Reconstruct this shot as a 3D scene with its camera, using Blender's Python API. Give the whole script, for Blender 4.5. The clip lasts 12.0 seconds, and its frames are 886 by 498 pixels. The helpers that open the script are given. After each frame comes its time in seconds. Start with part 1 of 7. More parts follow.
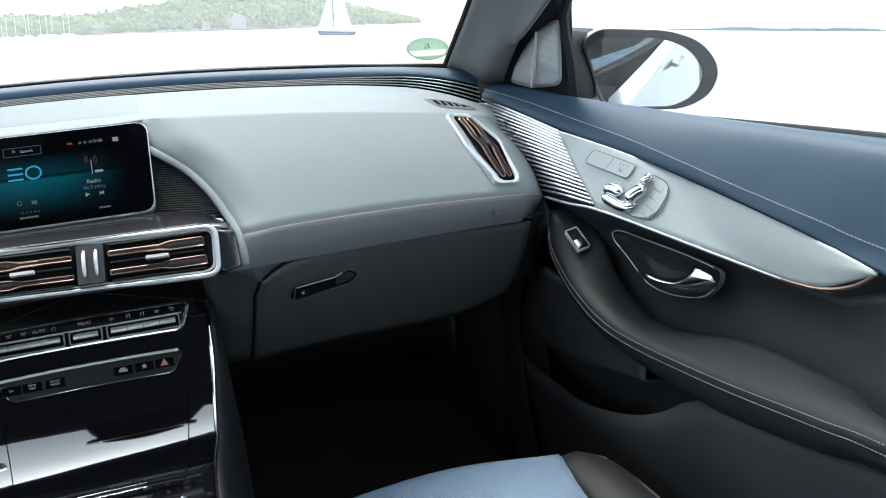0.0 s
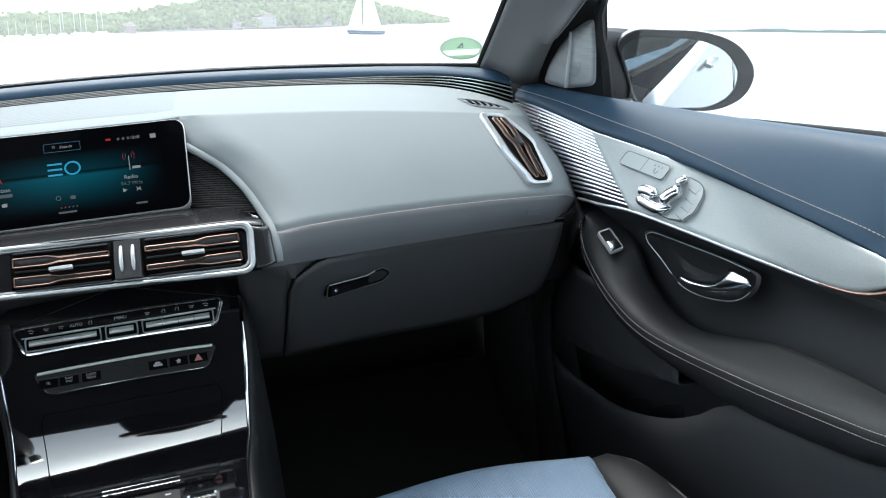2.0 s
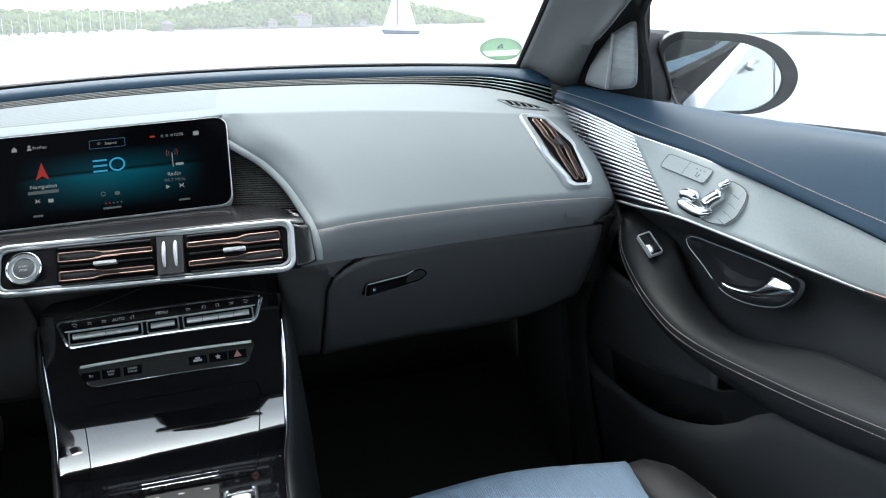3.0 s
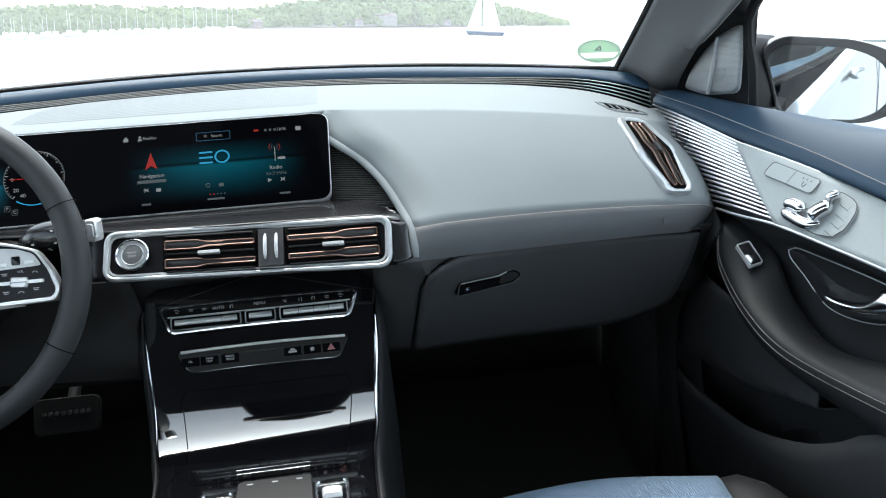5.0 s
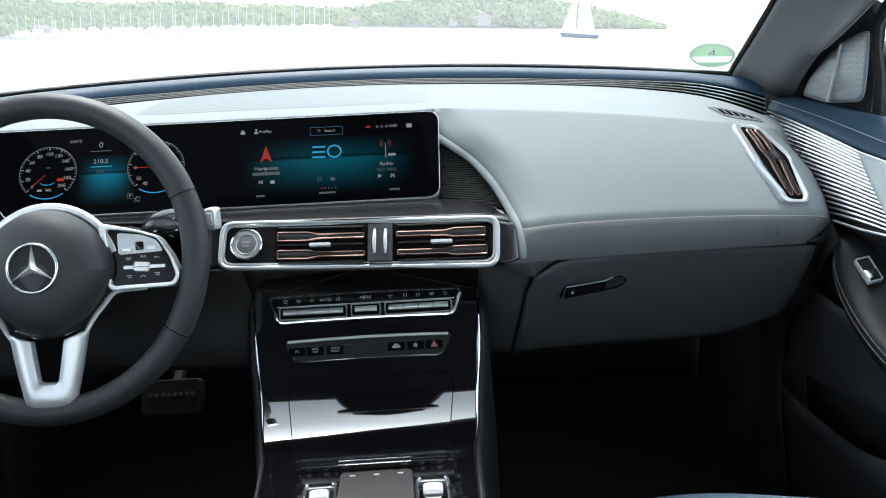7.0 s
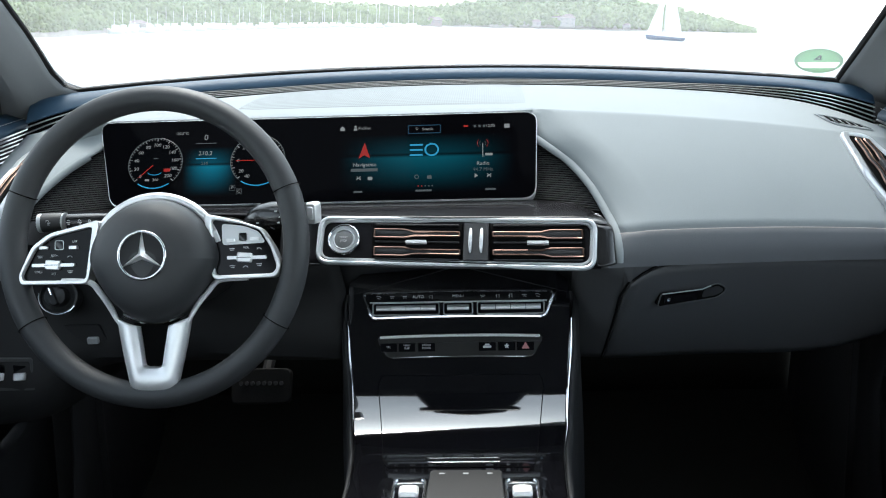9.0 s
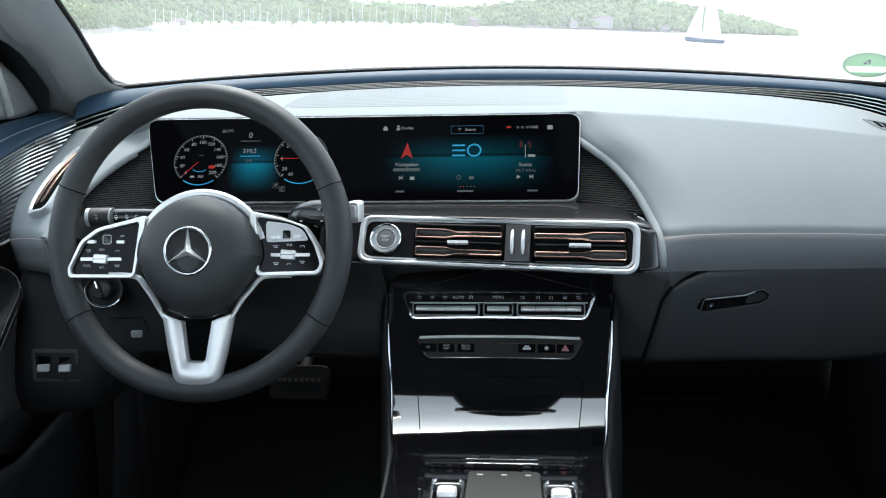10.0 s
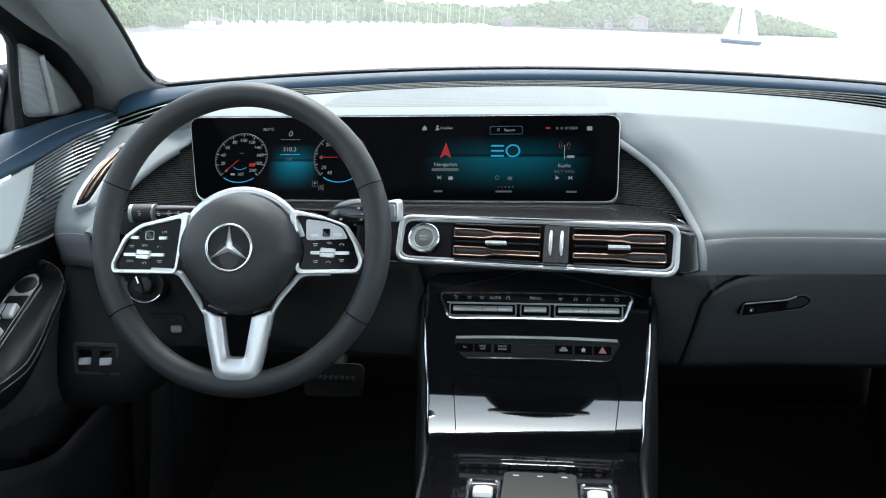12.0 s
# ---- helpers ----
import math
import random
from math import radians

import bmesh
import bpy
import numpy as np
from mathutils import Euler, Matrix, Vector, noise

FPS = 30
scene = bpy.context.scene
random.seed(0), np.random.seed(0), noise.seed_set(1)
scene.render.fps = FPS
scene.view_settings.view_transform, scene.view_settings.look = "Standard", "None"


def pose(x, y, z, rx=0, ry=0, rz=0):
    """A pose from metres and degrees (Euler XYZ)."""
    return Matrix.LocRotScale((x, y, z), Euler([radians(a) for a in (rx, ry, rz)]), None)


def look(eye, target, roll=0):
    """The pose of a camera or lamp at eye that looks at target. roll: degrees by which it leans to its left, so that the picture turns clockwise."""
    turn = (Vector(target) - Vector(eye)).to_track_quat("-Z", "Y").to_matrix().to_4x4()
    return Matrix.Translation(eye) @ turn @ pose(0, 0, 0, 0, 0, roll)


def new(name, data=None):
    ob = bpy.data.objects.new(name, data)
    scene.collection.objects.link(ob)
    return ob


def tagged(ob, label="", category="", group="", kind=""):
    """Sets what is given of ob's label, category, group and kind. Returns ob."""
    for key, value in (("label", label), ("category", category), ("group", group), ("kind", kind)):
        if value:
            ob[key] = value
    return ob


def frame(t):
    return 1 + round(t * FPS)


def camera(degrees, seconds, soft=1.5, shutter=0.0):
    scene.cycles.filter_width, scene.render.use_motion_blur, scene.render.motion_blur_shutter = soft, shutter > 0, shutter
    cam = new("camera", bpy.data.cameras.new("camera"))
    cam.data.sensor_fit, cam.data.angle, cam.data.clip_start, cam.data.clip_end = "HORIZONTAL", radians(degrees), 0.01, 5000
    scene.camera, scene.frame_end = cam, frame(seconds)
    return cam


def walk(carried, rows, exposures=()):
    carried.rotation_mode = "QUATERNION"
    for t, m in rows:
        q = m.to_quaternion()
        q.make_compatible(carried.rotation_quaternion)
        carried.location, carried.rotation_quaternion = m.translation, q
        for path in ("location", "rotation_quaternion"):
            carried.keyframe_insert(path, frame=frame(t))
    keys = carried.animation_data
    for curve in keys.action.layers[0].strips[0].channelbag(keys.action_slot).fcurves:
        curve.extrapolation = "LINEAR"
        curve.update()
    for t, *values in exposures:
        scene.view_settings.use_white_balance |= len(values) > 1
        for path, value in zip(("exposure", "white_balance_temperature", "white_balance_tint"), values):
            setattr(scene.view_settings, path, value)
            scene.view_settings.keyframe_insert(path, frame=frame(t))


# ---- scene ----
cam = camera(53.6, 12.0, soft=1.1)
EXPOSURE = 2.55
PATH = [
    (0, (0.132, -0.189, 1.101), (0.686, 1.665, 0.594), -5.3),
    (0.5, (0.131, -0.189, 1.101), (0.677, 1.667, 0.594), -5.3),
    (1, (0.13, -0.187, 1.102), (0.667, 1.671, 0.595), -5.2),
    (1.5, (0.128, -0.187, 1.102), (0.65, 1.676, 0.597), -5.1),
    (2, (0.124, -0.186, 1.101), (0.621, 1.685, 0.599), -5.0),
    (2.5, (0.121, -0.184, 1.101), (0.586, 1.696, 0.603), -4.9),
    (3, (0.115, -0.182, 1.102), (0.544, 1.708, 0.606), -4.6),
    (5, (0.092, -0.175, 1.102), (0.352, 1.748, 0.621), -3.7),
    (5.5, (0.085, -0.174, 1.102), (0.297, 1.756, 0.625), -3.4),
    (6, (0.078, -0.173, 1.102), (0.24, 1.763, 0.627), -3.2),
    (6.5, (0.071, -0.172, 1.102), (0.188, 1.769, 0.631), -2.9),
    (7, (0.065, -0.17, 1.102), (0.134, 1.773, 0.633), -2.7),
    (9, (0.041, -0.169, 1.103), (-0.061, 1.774, 0.64), -1.8),
    (9.5, (0.036, -0.17, 1.104), (-0.107, 1.771, 0.642), -1.5),
    (10, (0.031, -0.17, 1.104), (-0.146, 1.768, 0.643), -1.3),
    (10.5, (0.028, -0.171, 1.104), (-0.175, 1.765, 0.644), -1.2),
    (11, (0.025, -0.171, 1.104), (-0.2, 1.762, 0.645), -1.1),
    (11.5, (0.023, -0.172, 1.104), (-0.216, 1.76, 0.645), -1.0),
    (12, (0.022, -0.172, 1.104), (-0.224, 1.759, 0.645), -1.0),
]
walk(cam, [(t, look(eye, target, roll)) for t, eye, target, roll in PATH], [(0, EXPOSURE)])

from mathutils.bvhtree import BVHTree

# ---- world and light: bright overcast day over the water ----
world = bpy.data.worlds.new("sky")
scene.world = world
world.use_nodes = True
wn, wl = world.node_tree.nodes, world.node_tree.links
sky = wn.new("ShaderNodeTexSky")
sky.sky_type, sky.sun_disc = "NISHITA", False
sky.sun_elevation, sky.sun_rotation = radians(66), radians(-4)
sky.dust_density, sky.air_density, sky.ozone_density = 1.5, 1.0, 1.0
pale = wn.new("ShaderNodeMix")
pale.data_type, pale.inputs[0].default_value = "RGBA", 0.75
bw = wn.new("ShaderNodeRGBToBW")
wl.new(sky.outputs[0], bw.inputs[0])
wl.new(sky.outputs[0], pale.inputs[6])
wl.new(bw.outputs[0], pale.inputs[7])
cool = wn.new("ShaderNodeVectorMath")
cool.operation, cool.inputs[1].default_value = "MULTIPLY", (0.93, 1.0, 1.02)
wl.new(pale.outputs[2], cool.inputs[0])
cloud = wn.new("ShaderNodeTexNoise")
cloud.inputs["Scale"].default_value, cloud.inputs["Detail"].default_value = 3.5, 5.0
veil = wn.new("ShaderNodeMapRange")
veil.inputs[1].default_value, veil.inputs[2].default_value = 0.3, 0.7
veil.inputs[3].default_value, veil.inputs[4].default_value = 0.8, 1.2
wl.new(wn.new("ShaderNodeTexCoord").outputs["Generated"], cloud.inputs[0])
wl.new(cloud.outputs[0], veil.inputs[0])
clouded = wn.new("ShaderNodeVectorMath")
clouded.operation = "SCALE"
wl.new(cool.outputs[0], clouded.inputs[0])
wl.new(veil.outputs[0], clouded.inputs["Scale"])
wl.new(clouded.outputs[0], wn["Background"].inputs[0])
wn["Background"].inputs[1].default_value = 0.15
sun = new("sun", bpy.data.lights.new("sun", "SUN"))
sun.data.energy, sun.data.angle, sun.data.color = 0.65, radians(25), (1.0, 0.97, 0.92)
sun.matrix_world = look((0, 0, 30), Vector((0, 0, 30)) - Vector((-0.028, 0.41, 0.91)))


# ---- materials ----
def material(name, color, rough=0.5, metal=0.0, grain=0.0, scale=400.0, bump=0.0, wear=0.1, coat=0.0, stretch=(1, 1, 1), spec=0.5):
    """A surface with two scales of colour variation, grain in the gloss and fine relief."""
    m = bpy.data.materials.new(name)
    m.use_nodes = True
    n, l = m.node_tree.nodes, m.node_tree.links
    b = n["Principled BSDF"]
    b.inputs["Metallic"].default_value = metal
    b.inputs["Coat Weight"].default_value = coat
    b.inputs["Coat Roughness"].default_value = 0.04
    b.inputs["Specular IOR Level"].default_value = spec
    co = n.new("ShaderNodeTexCoord")
    mp = n.new("ShaderNodeMapping")
    mp.inputs["Scale"].default_value = stretch
    l.new(co.outputs["Object"], mp.inputs[0])
    big = n.new("ShaderNodeTexNoise")
    big.inputs["Scale"].default_value, big.inputs["Detail"].default_value = 9.0, 3.0
    fine = n.new("ShaderNodeTexNoise")
    fine.inputs["Scale"].default_value, fine.inputs["Detail"].default_value = scale, 2.0
    l.new(co.outputs["Object"], big.inputs[0])
    l.new(mp.outputs[0], fine.inputs[0])
    ramp = n.new("ShaderNodeMapRange")
    ramp.inputs[3].default_value, ramp.inputs[4].default_value = 1 - wear, 1 + wear
    l.new(big.outputs[0], ramp.inputs[0])
    ramp2 = n.new("ShaderNodeMapRange")
    ramp2.inputs[3].default_value, ramp2.inputs[4].default_value = 1 - grain, 1 + grain
    l.new(fine.outputs[0], ramp2.inputs[0])
    mul = n.new("ShaderNodeMath")
    mul.operation = "MULTIPLY"
    l.new(ramp.outputs[0], mul.inputs[0])
    l.new(ramp2.outputs[0], mul.inputs[1])
    mix = n.new("ShaderNodeVectorMath")
    mix.operation = "SCALE"
    mix.inputs[0].default_value = color
    l.new(mul.outputs[0], mix.inputs["Scale"])
    l.new(mix.outputs[0], b.inputs["Base Color"])
    rr = n.new("ShaderNodeMapRange")
    rr.inputs[3].default_value, rr.inputs[4].default_value = rough * (1 - wear), rough * (1 + wear)
    l.new(big.outputs[0], rr.inputs[0])
    l.new(rr.outputs[0], b.inputs["Roughness"])
    if bump:
        bp = n.new("ShaderNodeBump")
        bp.inputs["Strength"].default_value, bp.inputs["Distance"].default_value = bump, 0.0006
        l.new(fine.outputs[0], bp.inputs["Height"])
        l.new(bp.outputs[0], b.inputs["Normal"])
    return m


def glowing(name, color, strength):
    m = bpy.data.materials.new(name)
    m.use_nodes = True
    b = m.node_tree.nodes["Principled BSDF"]
    b.inputs["Base Color"].default_value = (0.01, 0.01, 0.01, 1)
    b.inputs["Roughness"].default_value = 0.3
    b.inputs["Specular IOR Level"].default_value = 0.08
    b.inputs["Emission Color"].default_value = (*color, 1)
    b.inputs["Emission Strength"].default_value = strength
    return m


PAD = material("grey_dash_leather", (0.218, 0.237, 0.243), 0.65, grain=0.08, scale=900, bump=0.25, wear=0.05, spec=0.08)
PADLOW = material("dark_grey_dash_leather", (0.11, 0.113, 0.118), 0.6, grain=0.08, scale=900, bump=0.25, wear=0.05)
NAVY = material("navy_leather", (0.022, 0.050, 0.083), 0.5, grain=0.15, scale=700, bump=0.35, wear=0.08, spec=0.28)
BLACK = material("black_soft_plastic", (0.018, 0.0182, 0.0192), 0.6, grain=0.2, scale=1200, bump=0.3, wear=0.1, spec=0.3)
GLOVE = material("grey_glovebox_plastic", (0.05, 0.0502, 0.052), 0.55, grain=0.15, scale=1200, bump=0.3, wear=0.06)
CHARCOAL = material("charcoal_plastic", (0.025, 0.026, 0.028), 0.55, grain=0.2, scale=1200, bump=0.3, wear=0.1)
LEATHER = material("black_leather", (0.014, 0.0145, 0.0155), 0.5, grain=0.2, scale=600, bump=0.5, wear=0.1, spec=0.25)
RIMLEATHER = material("wheel_leather", (0.029, 0.031, 0.033), 0.52, grain=0.12, scale=1100, bump=0.16, wear=0.06)
PIANO = material("piano_black", (0.004, 0.004, 0.005), 0.04, wear=0.3, coat=1.0, spec=0.9)
PIANO.node_tree.nodes["Principled BSDF"].inputs["Coat IOR"].default_value = 1.75
SHELF = material("graphite_lacquer", (0.0085, 0.0082, 0.0095), 0.25, grain=0.25, scale=500, wear=0.15, stretch=(0.1, 1, 1), spec=0.14)
VENTFRAME = material("satin_vent_frame", (0.55, 0.57, 0.58), 0.34, 0.6, grain=0.04, scale=900, wear=0.08)
SCREENGLASS = material("display_glass", (0.0015, 0.0015, 0.002), 0.06, wear=0.2, spec=0.02)
SWITCHBLACK = material("switch_black", (0.005, 0.005, 0.006), 0.1, wear=0.2, spec=0.15)
KEYSILVER = material("silver_keys", (0.68, 0.69, 0.7), 0.33, 0.2, grain=0.04, scale=900, wear=0.05)
CHROME = material("satin_chrome", (0.72, 0.73, 0.74), 0.14, 1.0, grain=0.04, wear=0.08)
SILVER = material("satin_silver", (0.84, 0.845, 0.845), 0.33, 0.6, grain=0.04, scale=900, wear=0.05)
ALU = material("brushed_aluminium", (0.40, 0.425, 0.42), 0.66, 0.22, grain=0.2, scale=300, bump=0.15, wear=0.05, stretch=(6, 0.25, 6))
RIBMETAL = material("rib_metal", (0.58, 0.6, 0.62), 0.28, 1.0, grain=0.05, wear=0.08)
COPPER = material("rose_copper", (0.25, 0.158, 0.125), 0.28, 1.0, grain=0.05, wear=0.1)
THREAD = material("pale_copper_thread", (0.42, 0.375, 0.355), 0.6, grain=0.2, scale=2000)
CARPET = material("black_carpet", (0.016, 0.016, 0.0135), 0.95, grain=0.6, scale=700, bump=0.8, wear=0.3, spec=0.1)
TRIM = material("pillar_cloth", (0.118, 0.123, 0.125), 0.85, grain=0.25, scale=900, bump=0.3, wear=0.08)
HEADLINER = material("headliner_cloth", (0.05, 0.05, 0.052), 0.9, grain=0.2, scale=900, bump=0.3)
GROOVE = material("dark_groove", (0.003, 0.003, 0.003), 0.85, spec=0.05)
PAINT = material("silver_car_paint", (0.22, 0.235, 0.25), 0.3, 0.5, grain=0.03, scale=2000, wear=0.04, coat=1.0)
MIRROR = material("mirror_silver", (0.88, 0.9, 0.9), 0.01, 1.0, wear=0.0)
WHITE = material("white_gelcoat", (0.78, 0.78, 0.77), 0.35, grain=0.04, scale=4)
SAIL = material("sailcloth", (0.8, 0.8, 0.78), 0.8, grain=0.05, scale=3)
HULL = material("navy_hull", (0.015, 0.07, 0.17), 0.4, scale=4)
# base lightened beyond leaf green to carry distance haze
FOLIAGE = material("spring_foliage", (0.245, 0.315, 0.15), 0.9, grain=0.6, scale=0.045, wear=0.1, spec=0.05)
# distance haze put into the colour: pale, greyed leaves
WOOD2 = material("haze_pale_foliage", (0.25, 0.28, 0.27), 0.9, grain=0.2, scale=0.05, wear=0.3)
ROCK = material("shore_rock", (0.22, 0.21, 0.19), 0.9, grain=0.4, scale=0.6, wear=0.3)
ROOF = material("faded_tile_roof", (0.14, 0.105, 0.1), 0.8, grain=0.2, scale=2)
HOUSEWALL = material("pale_house_wall", (0.36, 0.345, 0.33), 0.8, grain=0.1, scale=1)
REDWALL = material("red_boathouse_wall", (0.33, 0.27, 0.25), 0.8, grain=0.2, scale=1)
PANE = material("far_window_pane", (0.24, 0.245, 0.25), 0.3, wear=0.2)
ASPHALT = material("quay_asphalt", (0.06, 0.06, 0.058), 0.9, grain=0.4, scale=60, bump=0.5, wear=0.3)
RUBBER = material("rubber", (0.008, 0.008, 0.008), 0.8, grain=0.3, scale=300, bump=0.4, spec=0.2)
LEGEND = material("printed_legend", (0.55, 0.55, 0.55), 0.5)
REDMARK = material("red_mark", (0.5, 0.2, 0.2), 0.4)
UI_WHITE = glowing("display_white", (0.8, 0.88, 0.92), 0.045)
UI_DIM = glowing("display_dim", (0.4, 0.5, 0.55), 0.026)
UI_BLUE = glowing("display_blue", (0.06, 0.28, 0.5), 0.05)
UI_CYAN = glowing("display_cyan", (0.03, 0.42, 0.75), 0.115)
UI_RED = glowing("display_red", (0.9, 0.03, 0.02), 0.055)
UI_DIAL = glowing("display_dial_face", (0.004, 0.01, 0.014), 0.008)
UI_DIAL.node_tree.nodes["Principled BSDF"].inputs["Base Color"].default_value = (0.0015, 0.0015, 0.002, 1)
UI_DIAL.node_tree.nodes["Principled BSDF"].inputs["Specular IOR Level"].default_value = 0.01


def water_material():
    m = material("fjord_water", (0.3, 0.32, 0.33), 0.5, grain=0.1, scale=0.2, wear=0.1)
    n, l = m.node_tree.nodes, m.node_tree.links
    wave = n.new("ShaderNodeTexNoise")
    wave.inputs["Scale"].default_value, wave.inputs["Detail"].default_value = 0.8, 5.0
    bp = n.new("ShaderNodeBump")
    bp.inputs["Strength"].default_value, bp.inputs["Distance"].default_value = 0.25, 0.12
    l.new(n["Texture Coordinate"].outputs["Object"], wave.inputs[0])
    l.new(wave.outputs[0], bp.inputs["Height"])
    l.new(bp.outputs[0], n["Principled BSDF"].inputs["Normal"])
    return m


def fabric_material():
    """Pale blue seat cloth with a fine woven rib."""
    m = material("blue_seat_cloth", (0.15, 0.213, 0.29), 0.85, grain=0.1, scale=900, wear=0.06)
    n, l = m.node_tree.nodes, m.node_tree.links
    w = n.new("ShaderNodeTexWave")
    w.bands_direction = "X"
    w.inputs["Scale"].default_value, w.inputs["Distortion"].default_value = 105.0, 0.4
    bp = n.new("ShaderNodeBump")
    bp.inputs["Strength"].default_value, bp.inputs["Distance"].default_value = 0.8, 0.0012
    l.new(n["Texture Coordinate"].outputs["Object"], w.inputs[0])
    l.new(w.outputs[0], bp.inputs["Height"])
    l.new(bp.outputs[0], n["Principled BSDF"].inputs["Normal"])
    return m


def film_material(name, color):
    """Thin printed film that daylight shines through."""
    m = bpy.data.materials.new(name)
    m.use_nodes = True
    n, l = m.node_tree.nodes, m.node_tree.links
    n.remove(n["Principled BSDF"])
    t, d, x = n.new("ShaderNodeBsdfTranslucent"), n.new("ShaderNodeBsdfDiffuse"), n.new("ShaderNodeMixShader")
    v = n.new("ShaderNodeTexNoise")
    v.inputs["Scale"].default_value = 60.0
    r = n.new("ShaderNodeMapRange")
    r.inputs[3].default_value, r.inputs[4].default_value = 0.92, 1.05
    c = n.new("ShaderNodeVectorMath")
    c.operation, c.inputs[0].default_value = "SCALE", color
    l.new(v.outputs[0], r.inputs[0])
    l.new(r.outputs[0], c.inputs["Scale"])
    l.new(c.outputs[0], t.inputs[0])
    l.new(c.outputs[0], d.inputs[0])
    x.inputs[0].default_value = 0.35
    l.new(t.outputs[0], x.inputs[1])
    l.new(d.outputs[0], x.inputs[2])
    l.new(x.outputs[0], n["Material Output"].inputs[0])
    return m


def perforated_material():
    """Pale speaker metal with rows of tiny dark holes."""
    m = material("speaker_grille_metal", (0.62, 0.645, 0.66), 0.36, 0.5, grain=0.05, wear=0.15)
    n, l = m.node_tree.nodes, m.node_tree.links
    v = n.new("ShaderNodeTexVoronoi")
    v.voronoi_dimensions = "2D"
    v.inputs["Scale"].default_value, v.inputs["Randomness"].default_value = 560.0, 0.0
    sep, flat = n.new("ShaderNodeSeparateXYZ"), n.new("ShaderNodeCombineXYZ")
    l.new(n["Texture Coordinate"].outputs["Object"], sep.inputs[0])
    l.new(sep.outputs[1], flat.inputs[0])
    l.new(sep.outputs[2], flat.inputs[1])
    l.new(flat.outputs[0], v.inputs[0])
    r = n.new("ShaderNodeMapRange")
    r.inputs[1].default_value, r.inputs[2].default_value = 0.22, 0.42
    r.inputs[3].default_value, r.inputs[4].default_value = 0.5, 1.05
    l.new(v.outputs["Distance"], r.inputs[0])
    b = n["Principled BSDF"]
    k = n.new("ShaderNodeVectorMath")
    k.operation = "SCALE"
    l.new(b.inputs["Base Color"].links[0].from_socket, k.inputs[0])
    l.new(r.outputs[0], k.inputs["Scale"])
    l.new(k.outputs[0], b.inputs["Base Color"])
    return m


def grille_material():
    """Grey perforated speaker cover in the dash top: rows of tiny dark holes."""
    m = material("perforated_dash_cover", (0.2, 0.216, 0.221), 0.65, grain=0.05, wear=0.05, spec=0.08)
    n, l = m.node_tree.nodes, m.node_tree.links
    v = n.new("ShaderNodeTexVoronoi")
    v.voronoi_dimensions = "2D"
    v.inputs["Scale"].default_value, v.inputs["Randomness"].default_value = 300.0, 0.0
    slots = n.new("ShaderNodeMapping")
    slots.inputs["Scale"].default_value = (1.0, 0.22, 1.0)
    l.new(n["Texture Coordinate"].outputs["Object"], slots.inputs[0])
    l.new(slots.outputs[0], v.inputs[0])
    bp = n.new("ShaderNodeBump")
    bp.inputs["Strength"].default_value, bp.inputs["Distance"].default_value = 0.2, 0.0012
    l.new(v.outputs["Distance"], bp.inputs["Height"])
    bp.invert = False
    l.new(bp.outputs[0], n["Principled BSDF"].inputs["Normal"])
    hole = n.new("ShaderNodeMapRange")
    hole.inputs[1].default_value, hole.inputs[2].default_value = 0.26, 0.42
    hole.inputs[4].default_value = 1.02
    sep, fade = n.new("ShaderNodeSeparateXYZ"), n.new("ShaderNodeMapRange")
    l.new(n["Texture Coordinate"].outputs["Object"], sep.inputs[0])
    fade.inputs[1].default_value, fade.inputs[2].default_value = -0.2, 0.12
    fade.inputs[3].default_value, fade.inputs[4].default_value = 0.58, 0.98
    l.new(sep.outputs[0], fade.inputs[0])
    l.new(fade.outputs[0], hole.inputs[3])
    l.new(v.outputs["Distance"], hole.inputs[0])
    k = n.new("ShaderNodeVectorMath")
    k.operation = "SCALE"
    p = n["Principled BSDF"]
    l.new(p.inputs["Base Color"].links[0].from_socket, k.inputs[0])
    l.new(hole.outputs[0], k.inputs["Scale"])
    l.new(k.outputs[0], p.inputs["Base Color"])
    return m


def glass_material(name, gloss, haze_mix=0.0):
    m = bpy.data.materials.new(name)
    m.use_nodes = True
    n, l = m.node_tree.nodes, m.node_tree.links
    n.remove(n["Principled BSDF"])
    t, g, x = n.new("ShaderNodeBsdfTransparent"), n.new("ShaderNodeBsdfGlossy"), n.new("ShaderNodeMixShader")
    f = n.new("ShaderNodeFresnel")
    f.inputs[0].default_value = 1.3
    k = n.new("ShaderNodeMath")
    k.operation, k.inputs[1].default_value = "MULTIPLY", gloss
    g.inputs["Roughness"].default_value = 0.0
    t.inputs[0].default_value = (0.93, 0.97, 0.96, 1)
    l.new(f.outputs[0], k.inputs[0])
    l.new(k.outputs[0], x.inputs[0])
    l.new(t.outputs[0], x.inputs[1])
    l.new(g.outputs[0], x.inputs[2])
    if haze_mix:
        # added haze: part of the pane scatters daylight to pale what lies behind
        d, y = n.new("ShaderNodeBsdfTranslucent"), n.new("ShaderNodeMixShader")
        y.inputs[0].default_value = haze_mix
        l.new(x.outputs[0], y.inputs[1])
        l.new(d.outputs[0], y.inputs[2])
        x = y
    l.new(x.outputs[0], n["Material Output"].inputs[0])
    return m


